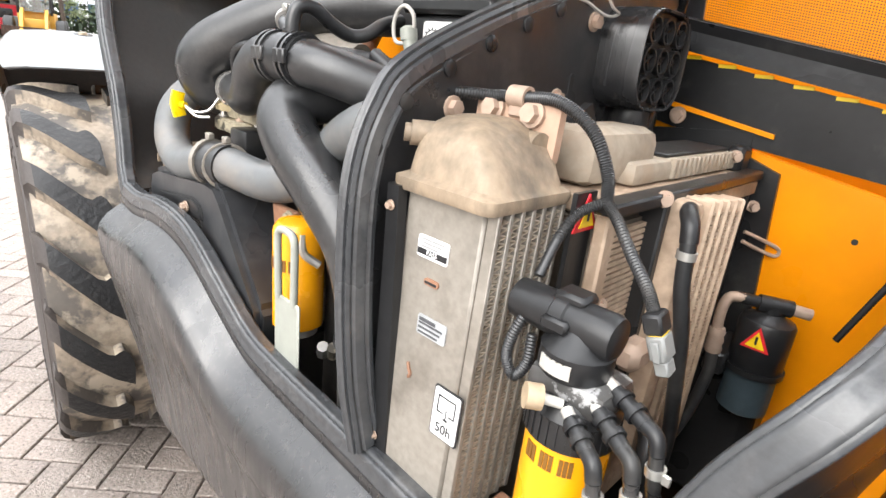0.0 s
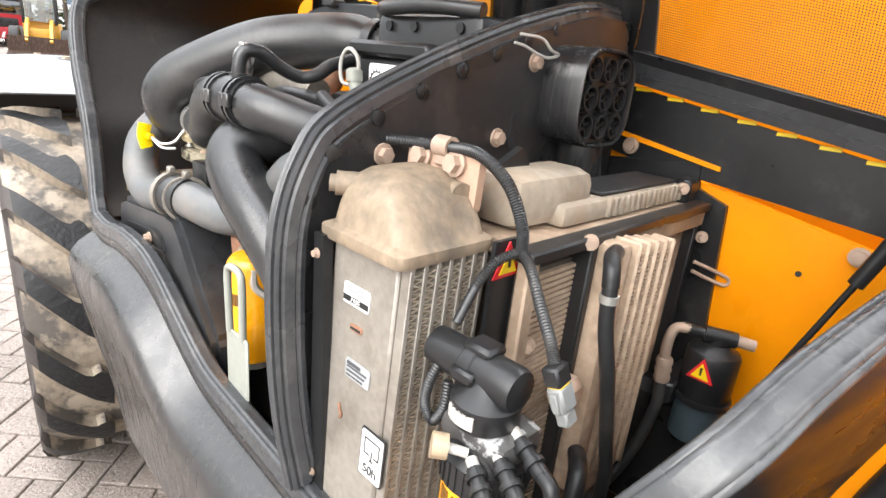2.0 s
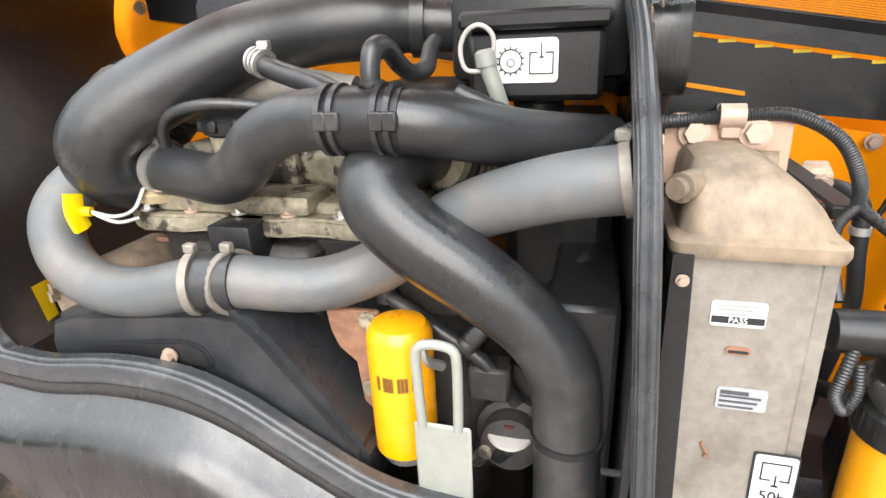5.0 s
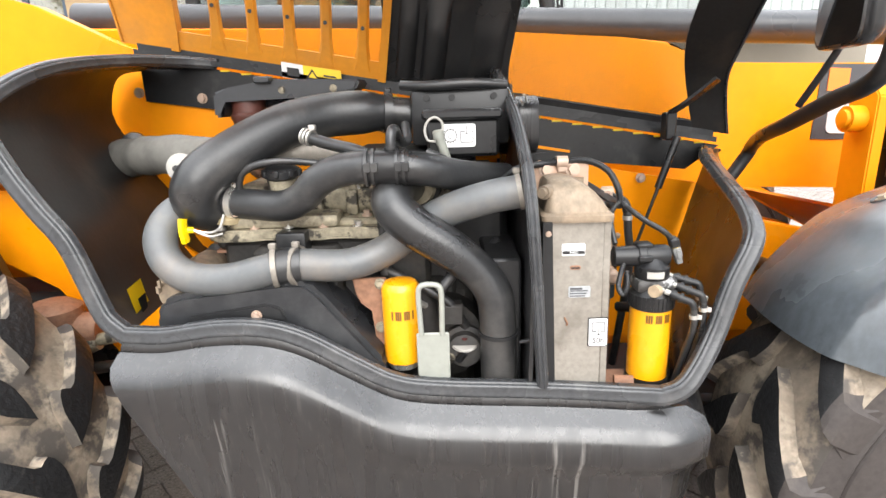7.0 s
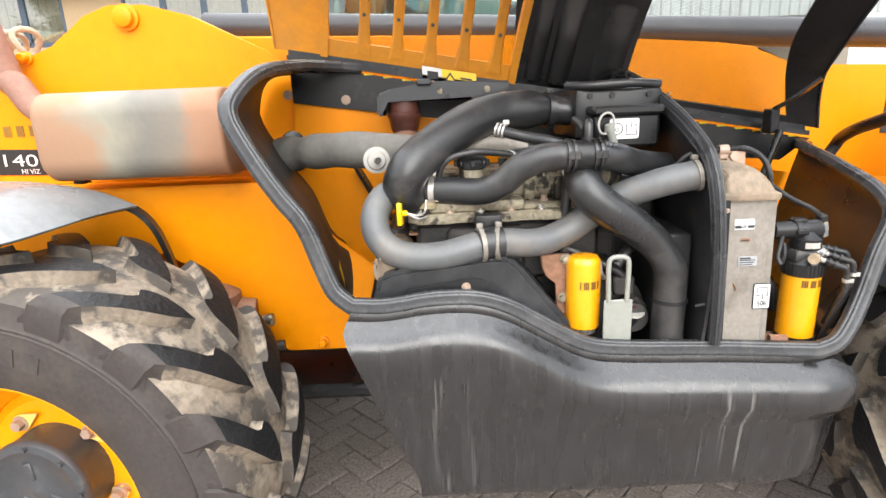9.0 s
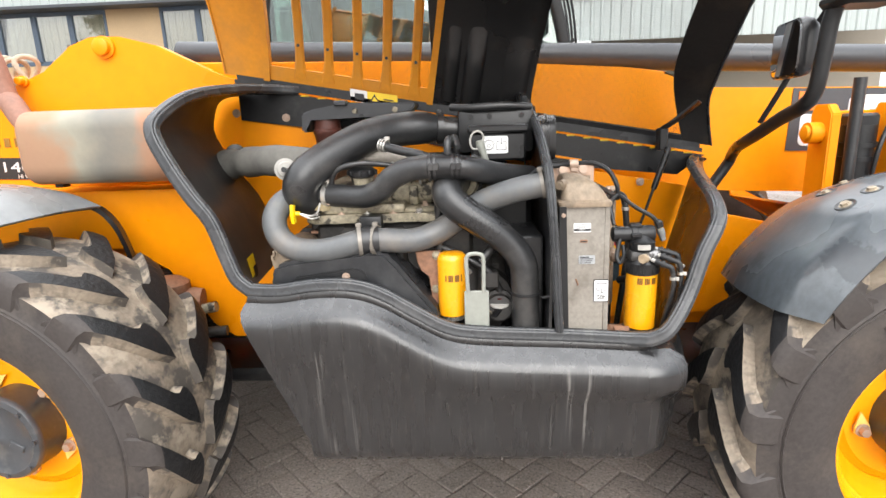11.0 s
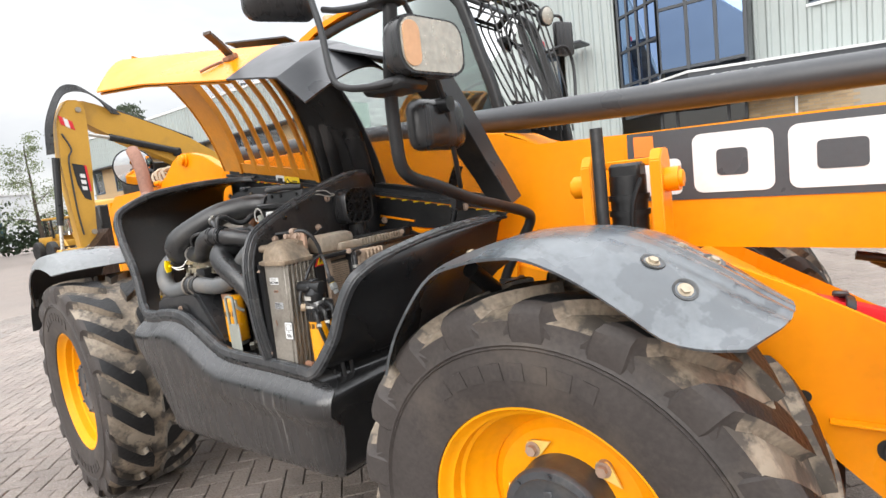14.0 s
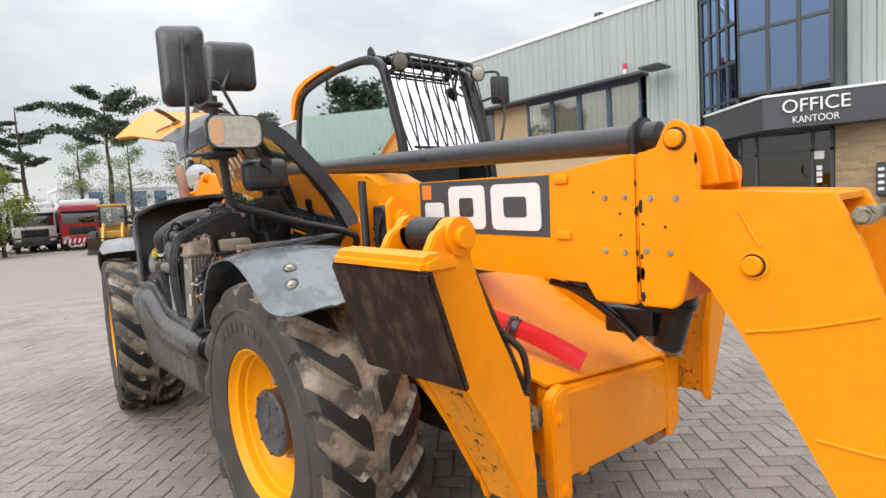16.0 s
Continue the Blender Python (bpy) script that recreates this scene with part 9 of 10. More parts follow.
# glazed bay
bay = group_part("bay", office, "glazed bay with blue solar glass")
b = new_bm()
BX0, BX1, BY = 0.30, 2.07, YB - 1.0
for x in (0.27, 0.88, 1.46, 2.02):
    box(b, (x, BY, 3.4), (x + 0.08, BY + 0.1, 8.4), 0.008)
for z in (3.42, 4.78, 6.1, 7.4):
    box(b, (BX0, BY + 0.01, z), (BX1, BY + 0.09, z + 0.07), 0.006)
for i in range(5):
    f = i / 4
    px, py = -0.85 + 1.15 * f, YB - 0.02 + (BY - YB + 0.05) * f
    box(b, (px - 0.03, py - 0.03, 3.3), (px + 0.03, py + 0.04, 8.4), 0.005)
for z in (3.42, 4.25, 5.1, 6.0):
    tube(b, [(-0.85, YB - 0.02, z), (0.30, BY + 0.03, z)], 0.03, n=1, section=[(-0.03, -0.03), (0.03, -0.03), (0.03, 0.03), (-0.03, 0.03)])
box(b, (2.04, BY + 0.05, 3.3), (2.1, YB, 8.4))
part("bay_frame", b, ANTHRACITE, bay)
for i in range(3):
    for z0, z1 in ((3.49, 4.78), (4.85, 6.1), (6.17, 7.4)):
        b = plate(new_bm(), [(0.34 + i * 0.58, z0), (0.89 + i * 0.58, z0), (0.89 + i * 0.58, z1), (0.34 + i * 0.58, z1)], "y", BY + 0.04, 0.006)
        part("pane", b, PANE_BLUE, bay)
b = new_bm()
v = [b.verts.new(c) for c in ((-0.85, YB, 3.3), (0.30, BY + 0.05, 3.3), (0.30, BY + 0.05, 8.4), (-0.85, YB, 8.4))]
b.faces.new(v)
part("pane", b, PANE_BLUE, bay)
# no drawn fabric here: a near-black sheet paints the unlit room's shade
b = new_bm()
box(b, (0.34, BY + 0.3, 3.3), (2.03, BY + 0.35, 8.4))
part("blind", b, mat("unlit_room_shade", (0.02, 0.028, 0.04), 0.7, bump=0.0), bay)
# entrance canopy with lettering
b = new_bm()
CAN = [(-0.85, YB), (0.26, YB - 1.0), (1.017, YB - 1.65), (4.6, YB - 0.20), (4.6, YB)]
plate(b, CAN, "z", 2.58, 0.65)
part("canopy", b, ANTHRACITE, office, "anthracite entrance canopy")
b = new_bm()
plate(b, [(u, w - 0.03) for u, w in CAN], "z", 3.23, 0.05)
part("canopy_edge", b, FASCIA, office)
lettering("sign_word", "OFFICE", 0.37, facing(1.87, 12.09 - 0.03, 2.99, 22), WHITE, office, 0.02, wide=1.127)
lettering("sign_word", "KANTOOR", 0.19, facing(1.87, 12.09 - 0.03, 2.72, 22), WHITE, office, 0.015, wide=0.78)
b = new_bm()
for x in (0.13, 0.48, 1.57, 1.92):
    box(b, (x, YB - 0.5, 0), (x + 0.06, YB - 0.42, 2.58))
for z in (2.1, 2.54):
    box(b, (0.13, YB - 0.5, z), (1.98, YB - 0.42, z + 0.06))
part("door_frame", b, ANTHRACITE, office)
b = plate(new_bm(), [(0.13, 0.0), (1.98, 0.0), (1.98, 2.58), (0.13, 2.58)], "y", YB - 0.46, 0.006)
part("door_pane", b, glass("dark_door_glass", (0.05, 0.055, 0.06), alpha=0.05), office)
b = new_bm()
box(b, (1.985, YB - 0.40, 0), (6, YB + 0.1, 2.74))
mw = part("entrance_wall", b, MORTAR, office)
for row_i in range(38):
    for col in range(9):
        x0 = 1.99 + col * 0.22 - (0.11 if row_i % 2 else 0)
        lo, hi = max(1.99, x0), x0 + 0.21
        if hi > lo + 0.02:
            part("brick", box(new_bm(), (lo, YB - 0.412, 0.01 + row_i * 0.0675), (hi, YB - 0.39, 0.065 + row_i * 0.0675)), BRICK_W, mw)
b = new_bm()
for x, z, s in ((1.72, 2.02, 0.09), (1.72, 1.74, 0.05), (1.72, 1.61, 0.05), (1.72, 1.48, 0.05)):
    box(b, (x - s, YB - 0.475, z - s), (x + s, YB - 0.465, z + s))
part("door_sticker", b, WHITE, office)
b = new_bm()
box(b, (2.70, YB - 0.58, 1.1), (3.0, YB - 0.415, 1.75), 0.02)
part("letter_box", b, ANTHRACITE, office)
for i in range(4):
    part("letter_slot", box(new_bm(), (2.73, YB - 0.59, 1.2 + i * 0.13), (2.83, YB - 0.58, 1.26 + i * 0.13)), WHITE, office)
b = new_bm()
rod(b, (2.88, YB - 0.45, 1.8), (2.88, YB - 0.45, 2.58), 0.03, 10)
part("drain_pipe", b, FASCIA, office)
for cx, cz in ((-4.2, 6.56), (-17.5, 6.56)):
    b = new_bm()
    lathe(b, (cx, YB + 0.8, cz), (0, 0, 1), [(0, 0.09), (0.25, 0.09), (0.27, 0.14), (0.36, 0.14), (0.38, 0.05)], 16)
    part("roof_vent", b, ANTHRACITE, office)
b = new_bm()
lathe(b, (-2.9, YB - 0.1, 4.75), (0, 0, 1), [(0, 0.05), (0.1, 0.06), (0.12, 0.05)], 12)
part("alarm_base", b, FASCIA, office)
b = new_bm()
lathe(b, (-2.9, YB - 0.1, 4.87), (0, 0, 1), [(0, 0.06), (0.16, 0.05), (0.18, 0.02)], 12)
part("alarm_lamp", b, RED, office, "red alarm beacon")
b = new_bm()
box(b, (3.15, YB - 0.02, 4.36), (5.6, YB + 0.05, 4.44))
box(b, (3.15, YB - 0.02, 5.52), (5.6, YB + 0.05, 5.6))
for x in (3.15, 4.35, 5.52):
    box(b, (x, YB - 0.02, 4.4), (x + 0.08, YB + 0.05, 5.55))
part("upper_window_frame", b, FRAME_BLUE, office)
b = plate(new_bm(), [(3.2, 4.4), (5.55, 4.4), (5.55, 5.55), (3.2, 5.55)], "y", YB + 0.02, 0.006)
part("upper_pane", b, FASCIA, office)

# ---- trees ----
BARK = mat("brown_bark", (0.07, 0.052, 0.04), 0.85, vary=0.3, scale=3, fine=20, bump=0.5)
NEEDLE = mat("pine_needles", (0.058, 0.08, 0.048), 0.7, vary=0.4, scale=1.5, bump=0.0)
LEAF = mat("fresh_spring_leaves", (0.19, 0.235, 0.11), 0.6, vary=0.4, scale=1.5, bump=0.0)
LEAF_YOUNG = mat("yellow_green_leaves", (0.20, 0.24, 0.05), 0.6, vary=0.3, scale=1.5, bump=0.0)


def tree(name, at, h, spread, crown_from, leaf, label, count, seed, size, flat=0.5, lean=0.0, limbs=14):
    rng = random.Random(seed)
    g = thing(name, label, "tree", at, group={"pine_tree": "pine trees round the yard", "birch_tree": "birch trees round the yard"}.get(name, ""))
    p0 = Vector(at)
    b = new_bm()
    trunk = [(p0.x + lean * (k / 6) ** 2 + rng.uniform(-.05, .05) * h / 8, p0.y + rng.uniform(-.05, .05) * h / 8, p0.z + h * 0.95 * k / 6, 0.022 * h * (1 - 0.85 * k / 6)) for k in range(7)]
    tube(b, trunk, 0.1, 10, 4)
    ends = []
    for k in range(limbs):
        f = crown_from + (0.97 - crown_from) * (k + rng.random()) / limbs
        s = Vector([float(np.interp(f / 0.95 * 6, range(7), [t[i] for t in trunk])) for i in range(3)])
        a = rng.uniform(0, 2 * math.pi)
        ln = spread * (0.35 + 0.65 * math.sin(math.pi * min(1, (f - crown_from) / (1.02 - crown_from) * 0.8 + 0.2))) * rng.uniform(0.6, 1.1)
        e = s + Vector((math.cos(a) * ln, math.sin(a) * ln, ln * rng.uniform(0.05, 0.45)))
        m = s.lerp(e, 0.5) + Vector((0, 0, ln * rng.uniform(-0.05, 0.12)))
        tube(b, [(*s, 0.006 * h * (1.1 - f)), (*m, 0.004 * h * (1.1 - f)), (*e, 0.012)], 0.03, 6, 3)
        ends += [(s.lerp(e, u), ln) for u in (0.45, 0.65, 0.85, 1.0)]
    part("trunk", b, BARK, g)
    verts, faces = [], []
    for k in range(count):
        c, ln = ends[rng.randrange(len(ends))]
        r = ln * (0.22 if flat < 0.5 else 0.34)
        d = Vector((rng.gauss(0, 1), rng.gauss(0, 1), rng.gauss(0, flat))) * r * 0.55
        o = c + d
        s = size * rng.uniform(0.5, 1.3)
        ax = Vector((rng.gauss(0, 1), rng.gauss(0, 1), rng.gauss(0, 1))).normalized()
        bx = ax.orthogonal().normalized()
        i = len(verts)
        verts += [o + ax * s, o + bx * s * 0.45, o - ax * s, o - bx * s * 0.45]
        faces.append((i, i + 1, i + 2, i + 3))
    me = bpy.data.meshes.new("crown")
    me.from_pydata([tuple(v - p0) for v in verts], [], faces)
    me.materials.append(leaf)
    ob = new("crown", me)
    ob.parent = g
    ob["kind"] = "stuff"
    ORIGIN[ob.name] = p0
    return g


tree("pine_tree", (-40.1, 7.6, 0), 10.9, 2.9, 0.62, NEEDLE, "tall pine tree with a bare trunk", 9000, 3, 0.125, 0.35, 0.4, 15)
tree("pine_tree", (-44.8, 3.0, 0), 10.8, 2.8, 0.45, NEEDLE, "pine tree with layered branches", 8000, 5, 0.12, 0.3, -0.3, 13)
tree("pine_tree", (-47, -1.5, 0), 10.5, 3.0, 0.4, NEEDLE, "pine tree at the yard's edge", 7000, 6, 0.12, 0.3, 0.3, 12)
tree("birch_tree", (-42.4, 6.1, 0), 8.0, 1.9, 0.25, LEAF, "slender birch with fresh sparse leaves", 5000, 7, 0.075, 0.8, 0.2, 18)
tree("birch_tree", (-38.5, 8.5, 0), 7.6, 2.3, 0.2, LEAF, "slender birch with fresh sparse leaves", 4200, 8, 0.07, 0.8, 0.2, 18)
tree("birch_tree", (-38.0, 12.2, 0), 7.4, 2.4, 0.2, LEAF, "broad birch with fresh pale leaves", 3600, 9, 0.07, 0.8, 0.0, 18)
tree("young_tree", (-36.5, 1.0, 0), 5.2, 2.4, 0.15, LEAF_YOUNG, "bright yellow-green young tree", 5200, 10, 0.10, 0.9, 0.0, 20)
tree("pine_tree", (-33, 15.5, 0), 9.0, 2.2, 0.6, NEEDLE, "pine tree behind the machines", 2600, 12, 0.11, 0.35, 0.2, 12)
tree("birch_tree", (22, 48, 0), 9, 4.0, 0.25, LEAF, "leafy tree beyond the building", 5000, 13, 0.16, 0.9, 0.0, 18)
tree("birch_tree", (13, 46, 0), 8, 4.0, 0.2, LEAF, "leafy tree beyond the building", 5000, 14, 0.16, 0.9, 0.0, 18)
HEDGE = mat("dark_hedge_leaves", (0.03, 0.05, 0.022), 0.7, vary=0.4, scale=2, bump=0.0)
rng = random.Random(4)
vs, fs = [], []
for k in range(5200):
    o = Vector((-46 + rng.uniform(-1, 1), rng.uniform(-12, 22), abs(rng.gauss(0, 1.0)) + rng.uniform(0, 0.9)))
    ax = Vector((rng.gauss(0, 1), rng.gauss(0, 1), rng.gauss(0, 1))).normalized() * 0.22
    bx = ax.orthogonal().normalized() * 0.12
    i = len(vs)
    vs += [tuple(o + ax), tuple(o + bx), tuple(o - ax), tuple(o - bx)]
    fs.append((i, i + 1, i + 2, i + 3))
me = bpy.data.meshes.new("hedge")
me.from_pydata(vs, [], fs)
me.materials.append(HEDGE)
tagged(new("hedge", me), "dark leafy hedge along the yard's far side", "hedge", kind="stuff")

# ---- far sheds ----
def shed(at, size, label, wall_mat, windows):
    g = thing("warehouse", label, "building", (*at, 0))
    b = new_bm()
    box(b, (at[0] - size[0] / 2, at[1] - size[1] / 2, 0), (at[0] + size[0] / 2, at[1] + size[1] / 2, size[2]))
    part("wall", b, wall_mat, g)
    b = new_bm()
    box(b, (at[0] - size[0] / 2 - 0.2, at[1] - size[1] / 2 - 0.2, size[2]), (at[0] + size[0] / 2 + 0.2, at[1] + size[1] / 2 + 0.2, size[2] + 0.35))
    part("roof", b, FASCIA, g)
    for y, z in windows:
        b = new_bm()
        box(b, (at[0] + size[0] / 2 - 0.02, y - 0.8, z), (at[0] + size[0] / 2 + 0.05, y + 0.8, z + 2.2))
        part("window", b, PANE_BLUE, g)


WHITE_WALL = mat("white_shed_wall", (0.62, 0.64, 0.66), 0.5, vary=0.06, scale=0.3, bump=0.0)
shed((-84, 17), (10, 16, 6.4), "white office block with dark windows in the distance", WHITE_WALL, [(13 + 2.6 * i, z) for i in range(4) for z in (1.0, 3.8)])
shed((-90, -4), (10, 24, 5.5), "long pale warehouse in the distance", WHITE_WALL, [])
shed((30, 60), (26, 10, 7), "pale warehouse beyond the office", WHITE_WALL, [])

# ---- vehicles across the yard ----
TYRE = mat("truck_tyre", (0.02, 0.02, 0.02), 0.7, bump=0.1)
GLASS_DARK = glass("dark_vehicle_glass", (0.06, 0.07, 0.08), alpha=0.15)
RED_PAINT = mat("red_truck_paint", (0.33, 0.012, 0.02), 0.35, vary=0.06, bump=0.0)
WHITE_PAINT = mat("white_truck_paint", (0.68, 0.69, 0.7), 0.35, vary=0.05, bump=0.0)
MACHINE_Y = mat("excavator_yellow", (0.52, 0.28, 0.035), 0.45, vary=0.12, scale=1.2, bump=0.05, dirt=(0.3, 0.18, 0.05), dirt_amount=0.25, dirt_scale=1.5)


def truck(at, yaw, paint, skirt, label, stripes, roof=None):
    g = thing("truck", label, "truck", (*at, 0))
    m = pose(at[0], at[1], 0, 0, 0, yaw)
    def bx(name, lo, hi, material, bev=0.04, lab=""):
        b = new_bm()
        box(b, lo, hi, bev, m, 2)
        return part(name, b, material, g, lab)
    body = bx("cab_body", (-1.0, -1.2, 0.95), (1.0, 1.2, 2.95), paint, 0.12)
    bx("bumper", (0.8, -1.22, 0.45), (1.12, 1.22, 1.05), skirt, 0.06)
    bx("grille", (0.98, -0.75, 1.05), (1.04, 0.75, 1.55), STEEL_BLACK, 0.02)
    bx("windscreen", (0.9, -1.08, 1.75), (1.02, 1.08, 2.5), GLASS_DARK, 0.03)
    bx("sun_visor", (0.95, -1.1, 2.5), (1.25, 1.1, 2.62), STEEL_BLACK, 0.02)
    bx("roof_deflector", (-0.9, -1.15, 2.9), (0.85, 1.15, 3.35), roof or paint, 0.15)
    for y in (-0.95, 0.95):
        bx("headlight", (1.08, y - 0.18, 0.72), (1.14, y + 0.18, 0.92), LENS, 0.02)
        bx("wing_mirror", (0.85, y * 1.42 - 0.08, 1.8), (0.95, y * 1.42 + 0.08, 2.5), STEEL_BLACK, 0.03)
    bx("box_body", (-6.5, -1.22, 1.2), (-1.1, 1.22, 2.8), STEEL_BLACK, 0.03)
    if stripes:
        for k in range(9):
            b = new_bm()
            plate(b, [(-1.15 + k * 0.26, 0.5), (-1.03 + k * 0.26, 0.5), (-0.93 + k * 0.26, 0.8), (-1.05 + k * 0.26, 0.8)], "x", 1.125, 0.006)
            b.transform(m)
            part("stripe", b, WHITE_PAINT, g)
    for x in (0.0, -4.4, -5.6):
        for y in (-1.0, 1.0):
            b = new_bm()
            lathe(b, (x, y - 0.15, 0.5), (0, 1, 0), [(0, 0.3), (0.01, 0.47), (0.04, 0.5), (0.26, 0.5), (0.29, 0.47), (0.3, 0.3)], 24)
            b.transform(m)
            part("wheel", b, TYRE, g)
    return g


truck((-40.8, 2.9), -3, WHITE_PAINT, DARK_GREY, "white truck with a dark grey bumper", False)
truck((-38.6, 5.3), -5, RED_PAINT, RED_PAINT, "red and white truck with striped bumper", True, WHITE_PAINT)
truck((-41.5, -0.9), 0, WHITE_PAINT, STEEL_BLACK, "white truck parked in the yard", False)


def loader(at, yaw, label, scale=1.0):
    g = thing("wheel_loader", label, "wheel loader", (*at, 0))
    m = pose(at[0], at[1], 0, 0, 0, yaw) @ Matrix.Scale(scale, 4)
    def bx(name, lo, hi, material, bev=0.05):
        b = new_bm()
        box(b, lo, hi, bev, m, 2)
        return part(name, b, material, g)
    bx("body", (-1.9, -0.7, 0.7), (0.2, 0.7, 1.5), MACHINE_Y)
    bx("front_frame", (0.2, -0.5, 0.6), (1.3, 0.5, 1.2), MACHINE_Y)
    cabp = bx("cab_roof", (-0.75, -0.72, 2.55), (0.55, 0.72, 2.68), MACHINE_Y)
    for x in (-0.65, 0.45):
        for y in (-0.62, 0.62):
            bx("cab_post", (x - 0.05, y - 0.05, 1.4), (x + 0.05, y + 0.05, 2.58), STEEL_BLACK, 0.01)
    bx("cab_glass", (-0.6, -0.6, 1.5), (0.42, 0.6, 2.55), PANE, 0.01)
    for y in (-0.45, 0.45):
        b = new_bm()
        tube(b, [(0.5, y, 1.5), (1.2, y, 1.25), (1.9, y, 0.6)], 0.1, n=2, section=[(-0.06, -0.14), (0.06, -0.14), (0.06, 0.14), (-0.06, 0.14)])
        b.transform(m)
        part("lift_arm", b, MACHINE_Y, g)
    b = new_bm()
    plate(b, [(1.8, 0.1), (2.5, 0.05), (2.55, 0.1), (2.0, 0.25), (1.9, 0.85), (1.75, 0.85)], "y", -1.15, 2.3)
    b.transform(m)
    part("bucket", b, PAD, g)
    for x in (-1.3, 0.9):
        for y in (-0.95, 0.95):
            b = new_bm()
            lathe(b, (x, y - 0.2, 0.62), (0, 1, 0), [(0, 0.35), (0.02, 0.58), (0.06, 0.62), (0.34, 0.62), (0.38, 0.58), (0.4, 0.35)], 24)
            b.transform(m)
            part("wheel", b, TYRE, g)
    b = new_bm()
    rod(b, (-1.2, 0.3, 1.5), (-1.2, 0.3, 2.1), 0.05, 10)
    b.transform(m)
    part("exhaust", b, STEEL_BLACK, g)
    return g


loader((-30.4, 5.7), -15, "yellow wheel loader with raised arms, parked")
loader((-30, 12.6), 10, "yellow wheel loader parked in a row")
loader((-27, 15.6), 15, "yellow wheel loader parked in a row")
loader((-23, 17.4), 30, "dusty yellow wheel loader parked in a row")
loader((-28.5, 10.0), 0, "small yellow loader parked in a row", 0.8)
# dump truck edge at the yard's far side
g = thing("dump_truck", "dusty yellow articulated dump truck", "dump truck", (-34.5, -0.6, 0))
b = new_bm()
box(b, (-38, -2.0, 1.2), (-33.4, 0.2, 2.6), 0.1)
part("dump_body", b, RUST, g)
b = new_bm()
box(b, (-33.6, -1.6, 0.8), (-32.4, 0.0, 1.6), 0.08)
part("front_frame", b, MACHINE_Y, g)
for x in (-36.5, -34.0):
    b = new_bm()
    lathe(b, (x, -0.2, 0.7), (0, 1, 0), [(0, 0.4), (0.02, 0.66), (0.08, 0.7), (0.42, 0.7), (0.46, 0.66), (0.48, 0.4)], 24)
    part("wheel", b, TYRE, g)

# ---- excavator behind the machine ----
ex = thing("excavator", "weathered yellow excavator with its arm folded", "excavator", (-14.5, 8.0, 0))
XE = -12.4


def ex_plate(name, outline, x, w, material, bev=0.03, label=""):
    b = plate(new_bm(), outline, "x", x, w)
    bmesh.ops.bevel(b, geom=list(b.edges), offset=bev, segments=2, affect="EDGES")
    return part(name, b, material, ex, label)


ex_plate("boom", [(5.22, 4.66), (5.45, 4.80), (5.75, 4.72), (7.2, 4.26), (8.3, 3.82), (9.4, 3.2), (9.7, 2.5), (9.2, 2.35), (8.08, 2.93), (6.39, 3.70), (5.6, 4.12), (5.3, 4.30)], XE - 0.5, 0.42, MACHINE_Y)
ex_plate("stick", [(4.84, 4.45), (5.05, 4.76), (5.34, 4.78), (5.47, 4.55), (5.44, 4.19), (5.36, 3.0), (5.16, 0.95), (4.98, 0.82), (4.76, 0.92), (4.70, 2.29), (4.66, 3.11), (4.74, 4.17)], XE - 0.30, 0.34, MACHINE_Y)
for p in ((5.28, 4.52), (4.95, 0.98), (5.12, 1.35)):
    part("arm_pin", rod(new_bm(), (XE - 0.34, *p), (XE + 0.08, *p), 0.07, 14), BOOM_BOLT, ex)
part("ram_rod", rod(new_bm(), (XE - 0.05, 5.20, 3.95), (XE - 0.03, 6.15, 3.79), 0.05, 14), ZINC, ex)
part("ram_barrel", rod(new_bm(), (XE - 0.03, 5.95, 3.83), (XE, 7.75, 3.42), 0.095, 16), STEEL_BLACK, ex)
part("ram_bracket", box(new_bm(), (XE - 0.1, 7.65, 3.28), (XE + 0.06, 7.9, 3.52), 0.04), STEEL_BLACK, ex)
part("ram_rod", rod(new_bm(), (XE, 4.33, 1.0), (XE, 4.44, 2.0), 0.045, 12), ZINC, ex)
part("ram_barrel", rod(new_bm(), (XE, 4.40, 1.6), (XE, 4.58, 3.3), 0.085, 14), STEEL_BLACK, ex)
part("link", box(new_bm(), (XE - 0.2, 4.25, 0.85), (XE + 0.05, 4.95, 1.0), 0.03), MACHINE_Y, ex)
for k in range(6):
    o = 0.035 * k
    b = tube(new_bm(), [(XE + 0.05 - o, 6.1 + 2 * o, 4.45), (XE + 0.08 - o, 5.75, 4.86 + 0.6 * o), (XE + 0.08 - o, 5.35, 5.0 + o), (XE + 0.08 - o, 4.95, 4.84 + o), (XE + 0.05 - o, 4.66 - 0.5 * o, 4.2), (XE + 0.02 - o, 4.56 - 0.5 * o, 3.4)], 0.020, 8, 6)
    part("hydraulic_hose", b, RUBBER, ex)
b = tube(new_bm(), [(XE + 0.06, 4.80, 3.9), (XE + 0.06, 4.95, 3.5), (XE + 0.06, 4.84, 3.2), (XE + 0.06, 4.82, 2.0), (XE + 0.06, 4.86, 1.3)], 0.022, 8, 4)
part("hard_line", b, DARK_GREY, ex)
part("hard_line", rod(new_bm(), (XE - 0.1, 6.0, 4.68), (XE - 0.1, 8.4, 3.82), 0.025, 8), DARK_GREY, ex)
dc = part("dark_decal", plate(new_bm(), [(4.90, 3.15), (5.18, 3.09), (5.205, 2.17), (5.05, 2.24), (4.94, 2.6)], "x", XE + 0.045, 0.008), BLACK_INK, ex, "black decal with plain white bars")
